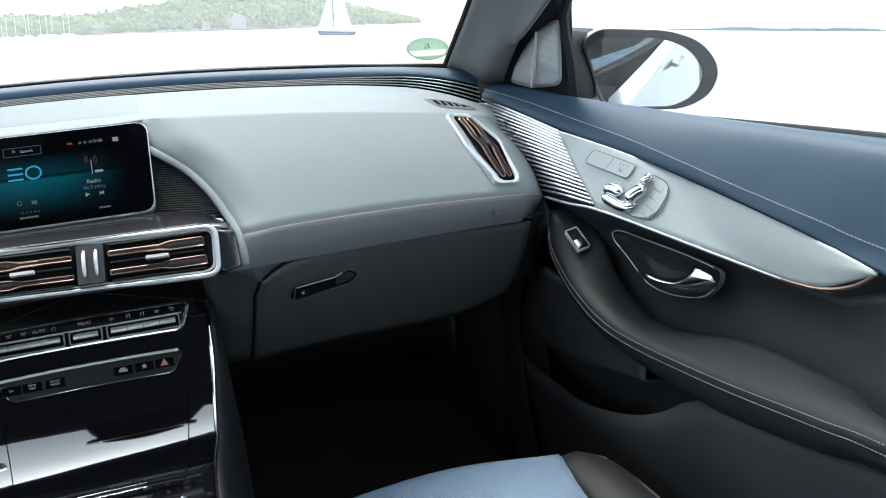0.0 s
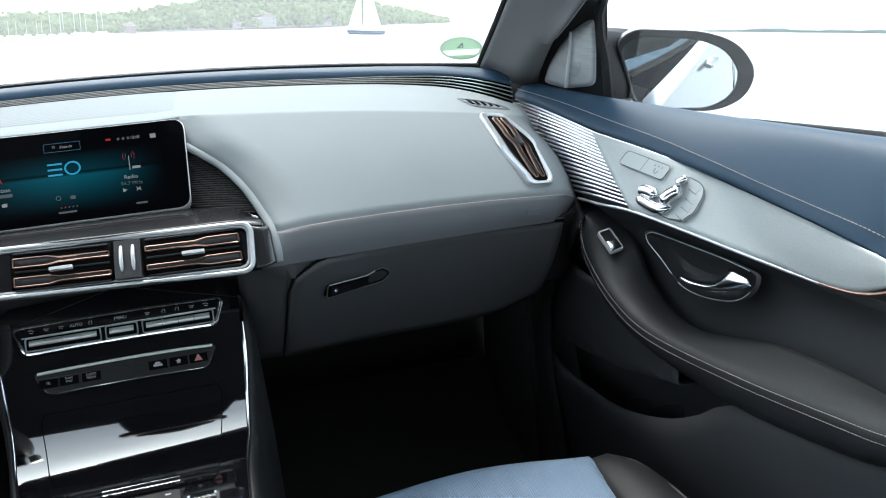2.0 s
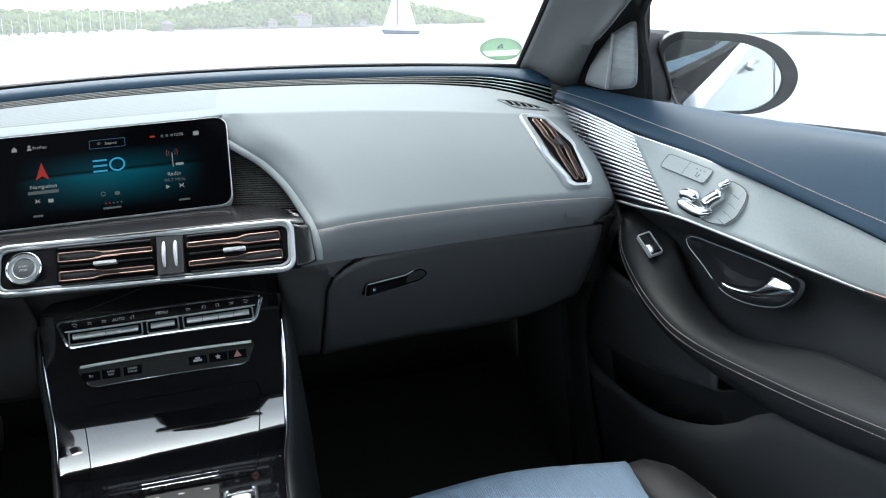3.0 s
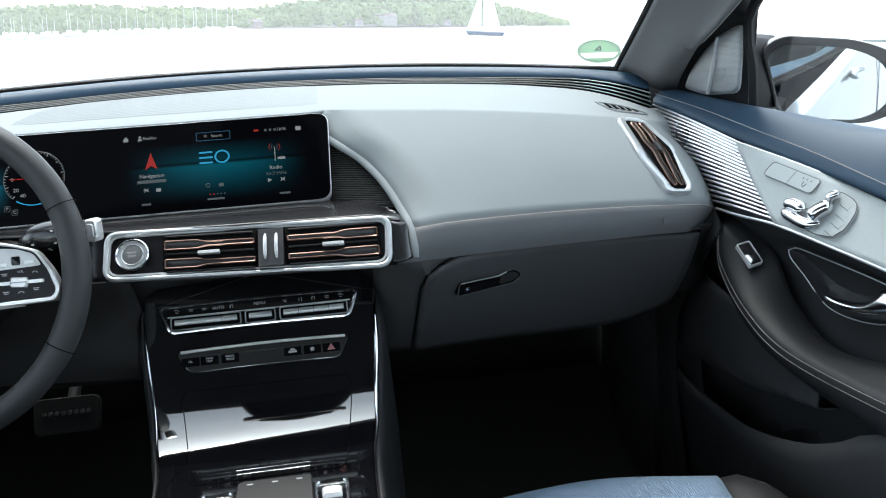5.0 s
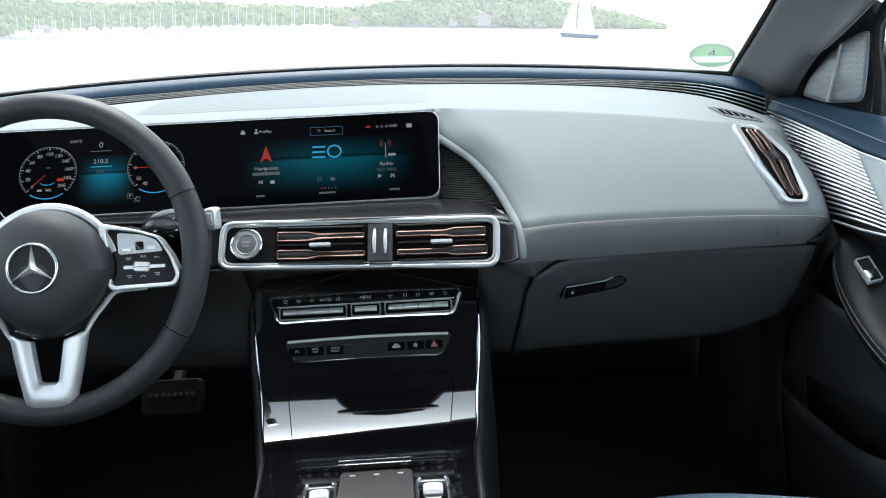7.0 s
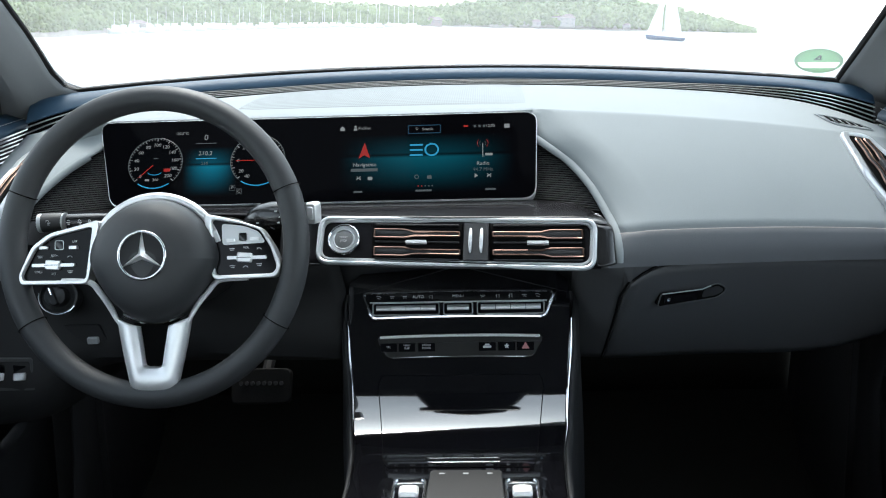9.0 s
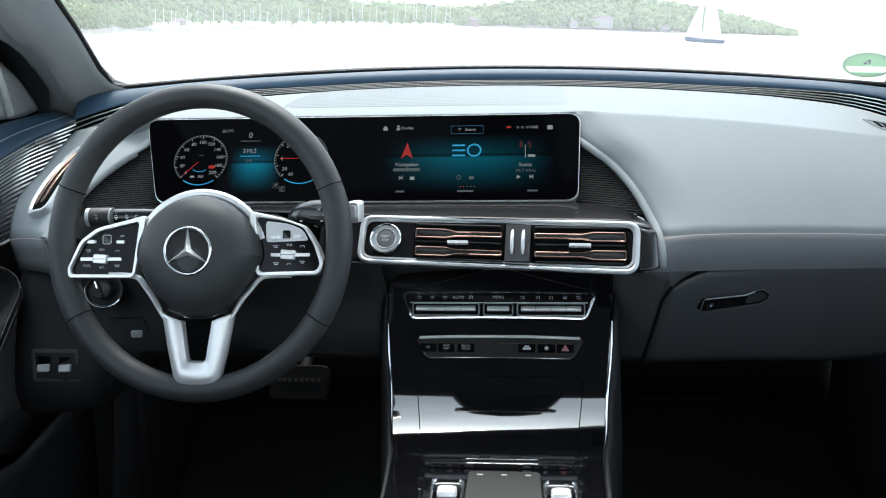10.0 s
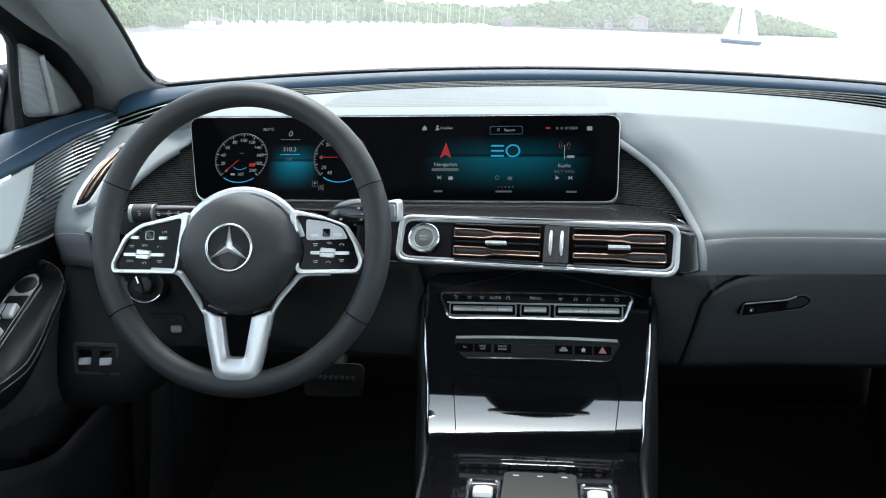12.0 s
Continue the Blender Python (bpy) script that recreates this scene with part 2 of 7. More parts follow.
def display_glow(name, centre, spread, color, strength):
    """Blue light band of a display picture: brightest along its horizon, fading to black."""
    m = bpy.data.materials.new(name)
    m.use_nodes = True
    n, l = m.node_tree.nodes, m.node_tree.links
    b = n["Principled BSDF"]
    b.inputs["Base Color"].default_value = (0.0015, 0.0015, 0.002, 1)
    b.inputs["Roughness"].default_value = 0.08
    b.inputs["Specular IOR Level"].default_value = 0.02
    b.inputs["Emission Color"].default_value = (*color, 1)
    co, sep = n.new("ShaderNodeTexCoord"), n.new("ShaderNodeSeparateXYZ")
    l.new(co.outputs["Generated"], sep.inputs[0])

    def math_node(op, a, v):
        k = n.new("ShaderNodeMath")
        k.operation = op
        l.new(a, k.inputs[0])
        if isinstance(v, float):
            k.inputs[1].default_value = v
        else:
            l.new(v, k.inputs[1])
        return k.outputs[0]
    dx = math_node("POWER", math_node("ABSOLUTE", math_node("MULTIPLY", math_node("SUBTRACT", sep.outputs[0], 0.5), 2.0), 0.0), 2.0)
    dz = math_node("DIVIDE", math_node("SUBTRACT", sep.outputs[2], centre), spread)
    above, below, line = (n.new("ShaderNodeMapRange") for _ in range(3))
    for node, lo, hi, a, b_ in ((above, 0.0, 0.55, 0.4, 0.0), (below, -1.0, 0.0, 0.0, 1.0), (line, 0.0, 0.07, 0.15, 1.0)):
        node.inputs[1].default_value, node.inputs[2].default_value = lo, hi
        node.inputs[3].default_value, node.inputs[4].default_value = a, b_
    l.new(dz, above.inputs[0])
    l.new(dz, below.inputs[0])
    l.new(math_node("ABSOLUTE", dz, 0.0), line.inputs[0])
    upper = math_node("GREATER_THAN", dz, 0.0)
    lower = math_node("SUBTRACT", math_node("MULTIPLY", upper, -1.0), -1.0)
    glow = math_node("ADD", math_node("MULTIPLY", above.outputs[0], upper), math_node("MULTIPLY", math_node("POWER", below.outputs[0], 1.5), lower))
    side = n.new("ShaderNodeMapRange")
    side.inputs[3].default_value, side.inputs[4].default_value = 1.0, 0.0
    l.new(dx, side.inputs[0])
    glow = math_node("MULTIPLY", math_node("MULTIPLY", glow, line.outputs[0]), math_node("POWER", side.outputs[0], 1.8))
    l.new(math_node("MULTIPLY", glow, strength), b.inputs["Emission Strength"])
    return m


STICKER, STICKERWHITE = film_material("green_sticker", (0.3, 0.54, 0.31)), film_material("sticker_white", (0.93, 0.95, 0.93))
PERFORATED = perforated_material()
# lighter than the console black: a reflected olive-grey put into the colour
TRAY = material("sheen_tinted_gloss", (0.016, 0.016, 0.0145), 0.3, wear=0.2, spec=0.5)
PADBLACK = material("touchpad_black", (0.011, 0.0115, 0.012), 0.5, grain=0.1, scale=900, bump=0.1, wear=0.08, spec=0.3)
FINELINE = material("fine_shadow_line", (0.12, 0.125, 0.125), 0.5, 0.3, wear=0.1)
GLOSSBLACK = material("gloss_black_plastic", (0.012, 0.0125, 0.013), 0.22, wear=0.15, spec=0.6)
CLOTH, GRILLE, WATER = fabric_material(), grille_material(), water_material()
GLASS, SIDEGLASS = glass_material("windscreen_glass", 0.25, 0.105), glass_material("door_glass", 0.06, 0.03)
GLOW_MAIN = display_glow("media_display_glow", 0.55, 0.5, (0.005, 0.29, 0.42), 0.05)
GLOW_MID = display_glow("driver_display_glow", 0.64, 0.62, (0.005, 0.32, 0.5), 0.09)


# ---- builders ----
def thing(name, at, label, category, group="", kind=""):
    ob = new(name)
    ob.location = at
    ob.empty_display_size = 0.05
    return tagged(ob, label, category, group, kind)


def mesh_of(bm, name, smooth=True, angle=40):
    me = bpy.data.meshes.new(name)
    bmesh.ops.recalc_face_normals(bm, faces=bm.faces[:])
    for e in bm.edges:
        if len(e.link_faces) == 2 and e.calc_face_angle(0) > radians(angle):
            e.smooth = False
    for f in bm.faces:
        f.smooth = smooth
    bm.to_mesh(me)
    bm.free()
    return me


def part(name, bm, mat, parent=None, label="", m=None, thick=0.0, bevel=0.0, kind=""):
    """One mesh object from a bmesh (or a mesh), under a thing or a part."""
    me = mesh_of(bm, name) if isinstance(bm, bmesh.types.BMesh) else bm
    if mat and not me.materials:
        me.materials.append(mat)
    ob = new(name, me)
    if m is not None:
        ob.matrix_basis = m
    if parent:
        ob.parent = parent
        up = Matrix.Translation(parent.location) if parent.parent is None else Matrix()
        ob.matrix_parent_inverse = up.inverted()
    if thick:
        s = ob.modifiers.new("thickness", "SOLIDIFY")
        s.thickness, s.offset = thick, 0.0
    if bevel:
        b = ob.modifiers.new("soft_edge", "BEVEL")
        b.width, b.segments, b.limit_method = bevel, 2, "ANGLE"
    return tagged(ob, label, kind=kind) if label or kind else ob


def spline(pts, n):
    """n points of a Catmull-Rom curve through the control points, evenly along it."""
    p = np.array(pts, float)
    if len(p) == 2:
        return p[0] + (p[1] - p[0]) * np.linspace(0, 1, n)[:, None]
    q = np.vstack([2 * p[0] - p[1], p, 2 * p[-1] - p[-2]])
    out = []
    for i in range(1, len(q) - 2):
        t = np.linspace(0, 1, 16, endpoint=False)[:, None]
        a, b, c, d = q[i - 1], q[i], q[i + 1], q[i + 2]
        out.append(0.5 * (2 * b + (c - a) * t + (2 * a - 5 * b + 4 * c - d) * t * t + (3 * b - a - 3 * c + d) * t ** 3))
    o = np.vstack(out + [p[-1:]])
    s = np.r_[0, np.cumsum(np.linalg.norm(np.diff(o, axis=0), axis=1))]
    return np.array([np.interp(np.linspace(0, s[-1], n), s, o[:, k]) for k in range(o.shape[1])]).T


def grid_bm(g):
    bm = bmesh.new()
    vs = [[bm.verts.new(p) for p in row] for row in g]
    for i in range(len(g) - 1):
        for j in range(len(g[0]) - 1):
            bm.faces.new((vs[i][j], vs[i][j + 1], vs[i + 1][j + 1], vs[i + 1][j]))
    return bm


def skin_grid(curves, nu=32, nv=12):
    rows = [spline(c, nu) for c in curves]
    return np.array([spline([r[k] for r in rows], nv) for k in range(nu)]).transpose(1, 0, 2)


def skin(curves, nu=32, nv=12):
    return grid_bm(skin_grid(curves, nu, nv))


def tube(path, r, closed=False, seg=8, flat=1.0, taper=None):
    """A round (or flattened) bar along a path."""
    p = [Vector(v) for v in path]
    n = len(p)
    bm = bmesh.new()
    rings = []
    ref = None
    for i in range(n):
        a = p[(i - 1) % n] if closed or i else p[i]
        b = p[(i + 1) % n] if closed or i < n - 1 else p[i]
        d = (b - a).normalized()
        if ref is None:
            ref = d.orthogonal().normalized()
        ref = (ref - d * ref.dot(d)).normalized()
        w = d.cross(ref)
        k = r * (taper[i] if taper else 1)
        rings.append([bm.verts.new(p[i] + ref * math.cos(j * 2 * math.pi / seg) * k + w * math.sin(j * 2 * math.pi / seg) * k * flat) for j in range(seg)])
    for i in range(n if closed else n - 1):
        for j in range(seg):
            bm.faces.new((rings[i][j], rings[i][(j + 1) % seg], rings[(i + 1) % n][(j + 1) % seg], rings[(i + 1) % n][j]))
    if not closed:
        bm.faces.new(rings[0])
        bm.faces.new(rings[-1])
    return bm


def axes(o, right, up):
    r = Vector(right).normalized()
    u = Vector(up)
    u = (u - r * u.dot(r)).normalized()
    f = r.cross(u)
    return Matrix(((r.x, u.x, f.x, o[0]), (r.y, u.y, f.y, o[1]), (r.z, u.z, f.z, o[2]), (0, 0, 0, 1)))


def rounded(pts, r, seg=5):
    """A flat outline with its corners rounded."""
    out, n = [], len(pts)
    for i in range(n):
        a, b, c = (Vector(pts[(i + k) % n]) for k in (-1, 0, 1))
        k = min(r, (a - b).length * 0.49, (c - b).length * 0.49)
        s, e = b + (a - b).normalized() * k, b + (c - b).normalized() * k
        for j in range(seg + 1):
            t = j / seg
            out.append(tuple(s * (1 - t) ** 2 + b * 2 * t * (1 - t) + e * t * t))
    return out


def box_outline(x0, y0, x1, y1):
    return [(x0, y0), (x1, y0), (x1, y1), (x0, y1)]


def prism(outline, z0, z1, m=None, bevel=0.0):
    """A solid with a flat outline from height z0 to z1, its rim softened."""
    bm = bmesh.new()
    low = [bm.verts.new((x, y, z0)) for x, y in outline]
    c = np.mean(np.array(outline), axis=0)
    n = len(outline)
    if bevel:
        mid = [bm.verts.new((x, y, z1 - bevel)) for x, y in outline]
        size = np.abs(np.array(outline) - c).max()
        k = 1 - bevel / size
        top = [bm.verts.new((c[0] + (x - c[0]) * k, c[1] + (y - c[1]) * k if abs(y - c[1]) > 1e-9 else y, z1)) for x, y in outline]
        for i in range(n):
            bm.faces.new((mid[i], mid[(i + 1) % n], top[(i + 1) % n], top[i]))
    else:
        top = mid = [bm.verts.new((x, y, z1)) for x, y in outline]
    for i in range(n):
        bm.faces.new((low[i], low[(i + 1) % n], mid[(i + 1) % n], mid[i]))
    bm.faces.new(top)
    bm.faces.new(low[::-1])
    if m is not None:
        bm.transform(m)
    return bm


def ring_frame(outer, inner, z0, z1, m=None):
    """A flat frame between two outlines with the same number of points."""
    bm = bmesh.new()
    n = len(outer)
    v = [[bm.verts.new((x, y, z)) for x, y in o] for o, z in ((outer, z0), (outer, z1), (inner, z1), (inner, z0))]
    for k in range(4):
        for i in range(n):
            bm.faces.new((v[k][i], v[k][(i + 1) % n], v[(k + 1) % 4][(i + 1) % n], v[(k + 1) % 4][i]))
    if m is not None:
        bm.transform(m)
    return bm


def lathe(profile, seg=32, m=None):
    bm = bmesh.new()
    rings = [[bm.verts.new((r * math.cos(a * 2 * math.pi / seg), r * math.sin(a * 2 * math.pi / seg), z)) for a in range(seg)] for r, z in profile]
    for i in range(len(rings) - 1):
        for j in range(seg):
            bm.faces.new((rings[i][j], rings[i][(j + 1) % seg], rings[i + 1][(j + 1) % seg], rings[i + 1][j]))
    bm.faces.new(rings[0])
    bm.faces.new(rings[-1])
    if m is not None:
        bm.transform(m)
    return bm


def join(*bms):
    out = bmesh.new()
    for b in bms:
        me = bpy.data.meshes.new("piece")
        b.to_mesh(me)
        b.free()
        out.from_mesh(me)
        bpy.data.meshes.remove(me)
    return out


def stitches(path, step=0.0045, r=0.00055):
    """A seam of short threads along a path."""
    L = sum((Vector(b) - Vector(a)).length for a, b in zip(path, path[1:]))
    p = spline(path, max(4, int(L / step) * 2))
    bm = bmesh.new()
    for i in range(0, len(p) - 1, 2):
        a, b = Vector(p[i]), Vector(p[i + 1])
        d = (b - a).normalized()
        s = d.orthogonal().normalized()
        w = d.cross(s)
        ring = [[bm.verts.new(c + s * r * x + w * r * y) for x, y in ((1, 0), (0, 1), (-1, 0), (0, -1))] for c in (a, (a + b) / 2 + (a + b) * 0, b + d * r)]
        for k in range(2):
            for j in range(4):
                bm.faces.new((ring[k][j], ring[k][(j + 1) % 4], ring[k + 1][(j + 1) % 4], ring[k + 1][j]))
        bm.faces.new(ring[0])
        bm.faces.new(ring[2])
    return bm


def text(name, words, size, m, mat, parent, align="CENTER"):
    cu = bpy.data.curves.new(name, "FONT")
    cu.body, cu.size, cu.align_x, cu.align_y, cu.extrude = words, size, align, "CENTER", 0.00012
    cu.resolution_u = 3
    ob = new(name, cu)
    bpy.context.view_layer.update()
    me = bpy.data.meshes.new_from_object(ob.evaluated_get(bpy.context.evaluated_depsgraph_get()))
    bpy.data.objects.remove(ob)
    me.materials.clear()
    me.transform(m)
    return part(name, me, mat, parent)


def mirrored(pts, side):
    """The same curve on the other side of the car, which lies a little higher and flares towards the windscreen."""
    if side < 0:
        out = []
        for x, y, z in pts:
            f = min(1.0, max(0.0, (y - 0.86) / 0.3))
            f = f * f * (3 - 2 * f)
            out.append((-(x * 1.02 + 0.042 * f), y, z + 0.014 + 0.008 * f))
        return out
    return [(x, y, z) for x, y, z in pts]

# ---- the car's shell ----
def both(f):
    for side in (1, -1):
        f(side)


shell = thing("car_shell", (0, 0, -0.35), "dark lined car cabin shell with pillars, roof and floor", "car body", kind="structure")


def pillar(side):
    inner = [(0.622, 1.33, 1.012), (0.617, 1.15, 1.122), (0.605, 0.85, 1.31), (0.585, 0.5, 1.44)]
    bulge = [(0.640, 1.295, 1.004), (0.642, 1.12, 1.11), (0.628, 0.82, 1.28), (0.6, 0.48, 1.42)]
    face = [(0.662, 1.268, 0.99), (0.664, 1.14, 1.06), (0.672, 1.03, 1.118), (0.655, 0.8, 1.25), (0.63, 0.46, 1.39)]
    outer = [(0.700, 1.262, 0.976), (0.6961, 1.22, 1.0126), (0.6862, 1.15, 1.049), (0.6708, 1.06, 1.0753), (0.70, 0.78, 1.24), (0.67, 0.44, 1.385)]
    if side < 0:
        inner = [(-0.628, 1.318, 1.028), (-0.655, 1.3, 1.039), (-0.6628, 1.28, 1.0514), (-0.6616, 1.24, 1.0743), (-0.655, 1.155, 1.1424), (-0.625, 0.85, 1.33), (-0.585, 0.5, 1.45)]
        bulge = [(-0.672, 1.305, 1.008), (-0.6832, 1.285, 1.0247), (-0.678, 1.24, 1.052), (-0.6703, 1.2, 1.0817), (-0.658, 1.1, 1.1414), (-0.64, 0.82, 1.3), (-0.6, 0.48, 1.43)]
        face = [(-0.742, 1.285, 0.985), (-0.7309, 1.262, 0.998), (-0.702, 1.2, 1.04), (-0.6851, 1.1, 1.101), (-0.672, 1.0, 1.14), (-0.665, 0.8, 1.26), (-0.63, 0.46, 1.4)]
        outer = [(-0.79, 1.31, 0.985), (-0.78, 1.29, 1.0), (-0.75, 1.24, 1.045), (-0.73, 1.14, 1.106), (-0.72, 1.02, 1.145), (-0.71, 0.78, 1.25), (-0.67, 0.44, 1.395)]
    part("a_pillar_trim", skin([inner, bulge, face, outer], 20, 12), TRIM, shell, "dark grey cloth-covered pillar trim", thick=0.006)
    edge = [Vector(p) + Vector((0.0, 0.008, 0.002)) for p in spline(inner, 20)]
    part("windscreen_seal", tube(edge, 0.006), RUBBER, shell)
    out2 = mirrored([(0.73, 1.35, 1.0), (0.74, 1.2, 1.1), (0.72, 0.9, 1.3), (0.68, 0.5, 1.46)], side)
    out3 = mirrored([(0.78, 1.34, 0.96), (0.76, 1.22, 1.1), (0.74, 0.92, 1.29), (0.69, 0.48, 1.44)], side)
    part("a_pillar_outer", skin([inner, out2, out3], 20, 8), BLACK, shell, thick=0.006)
    # roof rail and the parts behind the camera
    part("roof_rail", tube(spline(mirrored([(0.63, 0.5, 1.43), (0.62, 0.0, 1.46), (0.6, -1.2, 1.42), (0.55, -1.9, 1.25)], side), 24), 0.05), HEADLINER, shell)
    part("b_pillar", skin([mirrored([(0.78, -0.25, 0.92), (0.74, -0.3, 1.2), (0.64, -0.32, 1.44)], side), mirrored([(0.78, -0.4, 0.92), (0.74, -0.42, 1.2), (0.64, -0.42, 1.44)], side)], 10, 4), TRIM, shell, thick=0.03)
    part("rear_side_panel", skin([mirrored([(0.8, -0.26, 0.93), (0.8, -1.2, 0.95), (0.76, -1.95, 1.0)], side), mirrored([(0.74, -0.26, 0.6), (0.74, -1.2, 0.6), (0.72, -1.95, 0.6)], side), mirrored([(0.74, -0.26, 0.1), (0.74, -1.2, 0.1), (0.72, -1.95, 0.1)], side)], 14, 8), CHARCOAL, shell, thick=0.02)


both(pillar)
part("headliner", skin([[(-0.6, 0.5, 1.44), (0, 0.58, 1.475), (0.6, 0.5, 1.44)], [(-0.6, -0.3, 1.47), (0, -0.3, 1.52), (0.6, -0.3, 1.47)], [(-0.58, -1.2, 1.43), (0, -1.2, 1.49), (0.58, -1.2, 1.43)], [(-0.54, -1.75, 1.3), (0, -1.75, 1.36), (0.54, -1.75, 1.3)]], 20, 20), HEADLINER, shell, thick=0.02)
# unseen; its top edge sets how much daylight enters from behind
part("rear_wall", skin([[(-0.7, -1.95, 1.0), (0.7, -1.95, 1.0)], [(-0.72, -2.0, 0.1), (0.72, -2.0, 0.1)]], 8, 8), CHARCOAL, shell, thick=0.02)
part("cabin_floor", skin([[(-0.97, 1.75, 0.3), (0, 1.75, 0.3), (0.97, 1.75, 0.3)], [(-0.97, 1.2, 0.15), (0, 1.2, 0.15), (0.97, 1.2, 0.15)], [(-0.97, -2.0, 0.15), (0, -2.0, 0.15), (0.97, -2.0, 0.15)]], 14, 20), CARPET, shell, "black carpeted floor", thick=0.01)
part("firewall", skin([[(-0.97, 1.5, 0.93), (0.97, 1.5, 0.93)], [(-0.97, 1.7, 0.7), (0.97, 1.7, 0.7)], [(-0.97, 1.75, 0.3), (0.97, 1.75, 0.3)]], 8, 10), CARPET, shell, thick=0.01)
both(lambda s: part("kick_panel", skin([[(0.66 * s, 1.0, 0.80), (0.7 * s, 1.28, 0.95), (0.72 * s, 1.6, 0.95)], [(0.675 * s, 1.2, 0.55), (0.69 * s, 1.4, 0.6), (0.72 * s, 1.7, 0.6)], [(0.69 * s, 1.1, 0.08), (0.7 * s, 1.4, 0.1), (0.72 * s, 1.75, 0.18)]], 10, 10), BLACK, shell, thick=0.006))


# black fillers added to stop daylight leaking in past the door fronts
part("gap_filler_panel", skin([[(-0.66, 1.305, 0.985), (-0.80, 1.31, 0.975)], [(-0.66, 1.305, 0.6), (-0.80, 1.31, 0.6)]], 4, 4), BLACK, shell, thick=0.008)
both(lambda s: part("door_front_filler", skin([[(0.66 * s, 1.30, 0.94), (0.95 * s, 1.30, 0.90)], [(0.68 * s, 1.30, 0.1), (0.95 * s, 1.30, 0.1)]], 4, 4), BLACK, shell, thick=0.01))


# ---- windscreen ----
def base_y(x):
    return 1.47 - 0.4 * x * x


def base_z(x):
    return 1.056 - 0.018 * x - 0.065 * x * x


windscreen = thing("windscreen", (0, base_y(0), base_z(0)), "clear curved windscreen with a black lower band", "windscreen", kind="structure")
XS = np.linspace(-0.71, 0.67, 30)
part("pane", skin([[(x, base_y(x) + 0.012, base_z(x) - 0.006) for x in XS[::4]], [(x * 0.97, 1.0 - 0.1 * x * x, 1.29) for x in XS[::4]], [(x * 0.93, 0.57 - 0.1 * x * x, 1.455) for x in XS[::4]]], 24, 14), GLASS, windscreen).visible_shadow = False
part("lower_seal", tube([(x, base_y(x) + 0.004, base_z(x) - 0.001) for x in XS], 0.0045), RUBBER, windscreen)

mirror_in = thing("rear_view_mirror", (0.0, 0.76, 1.335), "black frameless rear view mirror under the roof", "mirror")
mm = axes((0.0, 0.735, 1.335), (1, 0, 0), (0, 0.15, 1))
part("housing", prism(rounded(box_outline(-0.098, -0.032, 0.098, 0.032), 0.028), -0.03, 0.0, mm, 0.004), BLACK, mirror_in)
part("mirror_glass", prism(rounded(box_outline(-0.093, -0.028, 0.093, 0.028), 0.024), 0.0, 0.002, mm), MIRROR, mirror_in)
part("sensor_cover", skin([[(-0.12, 0.54, 1.45), (0.0, 0.55, 1.452), (0.12, 0.54, 1.45)], [(-0.10, 0.66, 1.405), (0.0, 0.67, 1.40), (0.10, 0.66, 1.405)], [(-0.07, 0.78, 1.365), (0.0, 0.80, 1.355), (0.07, 0.78, 1.365)]], 16, 10), BLACK, mirror_in, thick=0.02)

sticker = thing("windscreen_sticker", (0.631, 1.34, 1.05), "round green and white sticker on the windscreen", "sticker")
sm = axes((0.604, 1.37, 1.05), (0.92, -0.38, -0.02), (0.1, -0.86, 0.5))
oval = [(math.cos(a * math.pi / 16), math.sin(a * math.pi / 16)) for a in range(32)]
arc = lambda a0, a1: [(0.037 * math.cos(radians(a)), 0.036 * math.sin(radians(a))) for a in np.linspace(a0, a1, 24)]
part("disc", join(prism(arc(-6, 186), 0, 0.0006, sm), prism(arc(217, 323), 0, 0.0006, sm)), STICKER, sticker)
part("rim", ring_frame([(0.0385 * x, 0.0375 * y) for x, y in oval], [(0.0335 * x, 0.0335 * y) for x, y in oval], -0.0002, 0.0009, sm), STICKER, sticker)
part("label_field", prism(arc(186.2, 216.8) + arc(323.2, 353.8), 0, 0.0006, sm), STICKERWHITE, sticker)
part("printed_mark", join(prism(box_outline(0.002, 0.004, 0.0045, 0.018), 0.0008, 0.0011, sm), prism(box_outline(-0.006, 0.004, 0.0045, 0.0065), 0.0008, 0.0011, sm), tube([sm @ Vector((-0.006, 0.005, 0.001)), sm @ Vector((0.003, 0.017, 0.001))], 0.0011)), GROOVE, sticker)

# ---- dashboard ----
dash = thing("dashboard", (0, 1.2, 0.85), "grey leather dashboard with navy roll, copper stitching and metal ribs", "dashboard")


def rib_y(x):
    return 1.407 - 0.39 * x * x


def rib_z(x):
    return 1.0255 - 0.014 * x - 0.075 * x * x - 0.10 * max(0.0, abs(x) - 0.42) ** 1.5 - (1.2 if x > 0 else 0.95) * max(0.0, abs(x) - 0.52) ** 2


XD = np.linspace(-0.70, 0.651, 45)
# navy roll along the windscreen
roll = [[] for _ in range(6)]
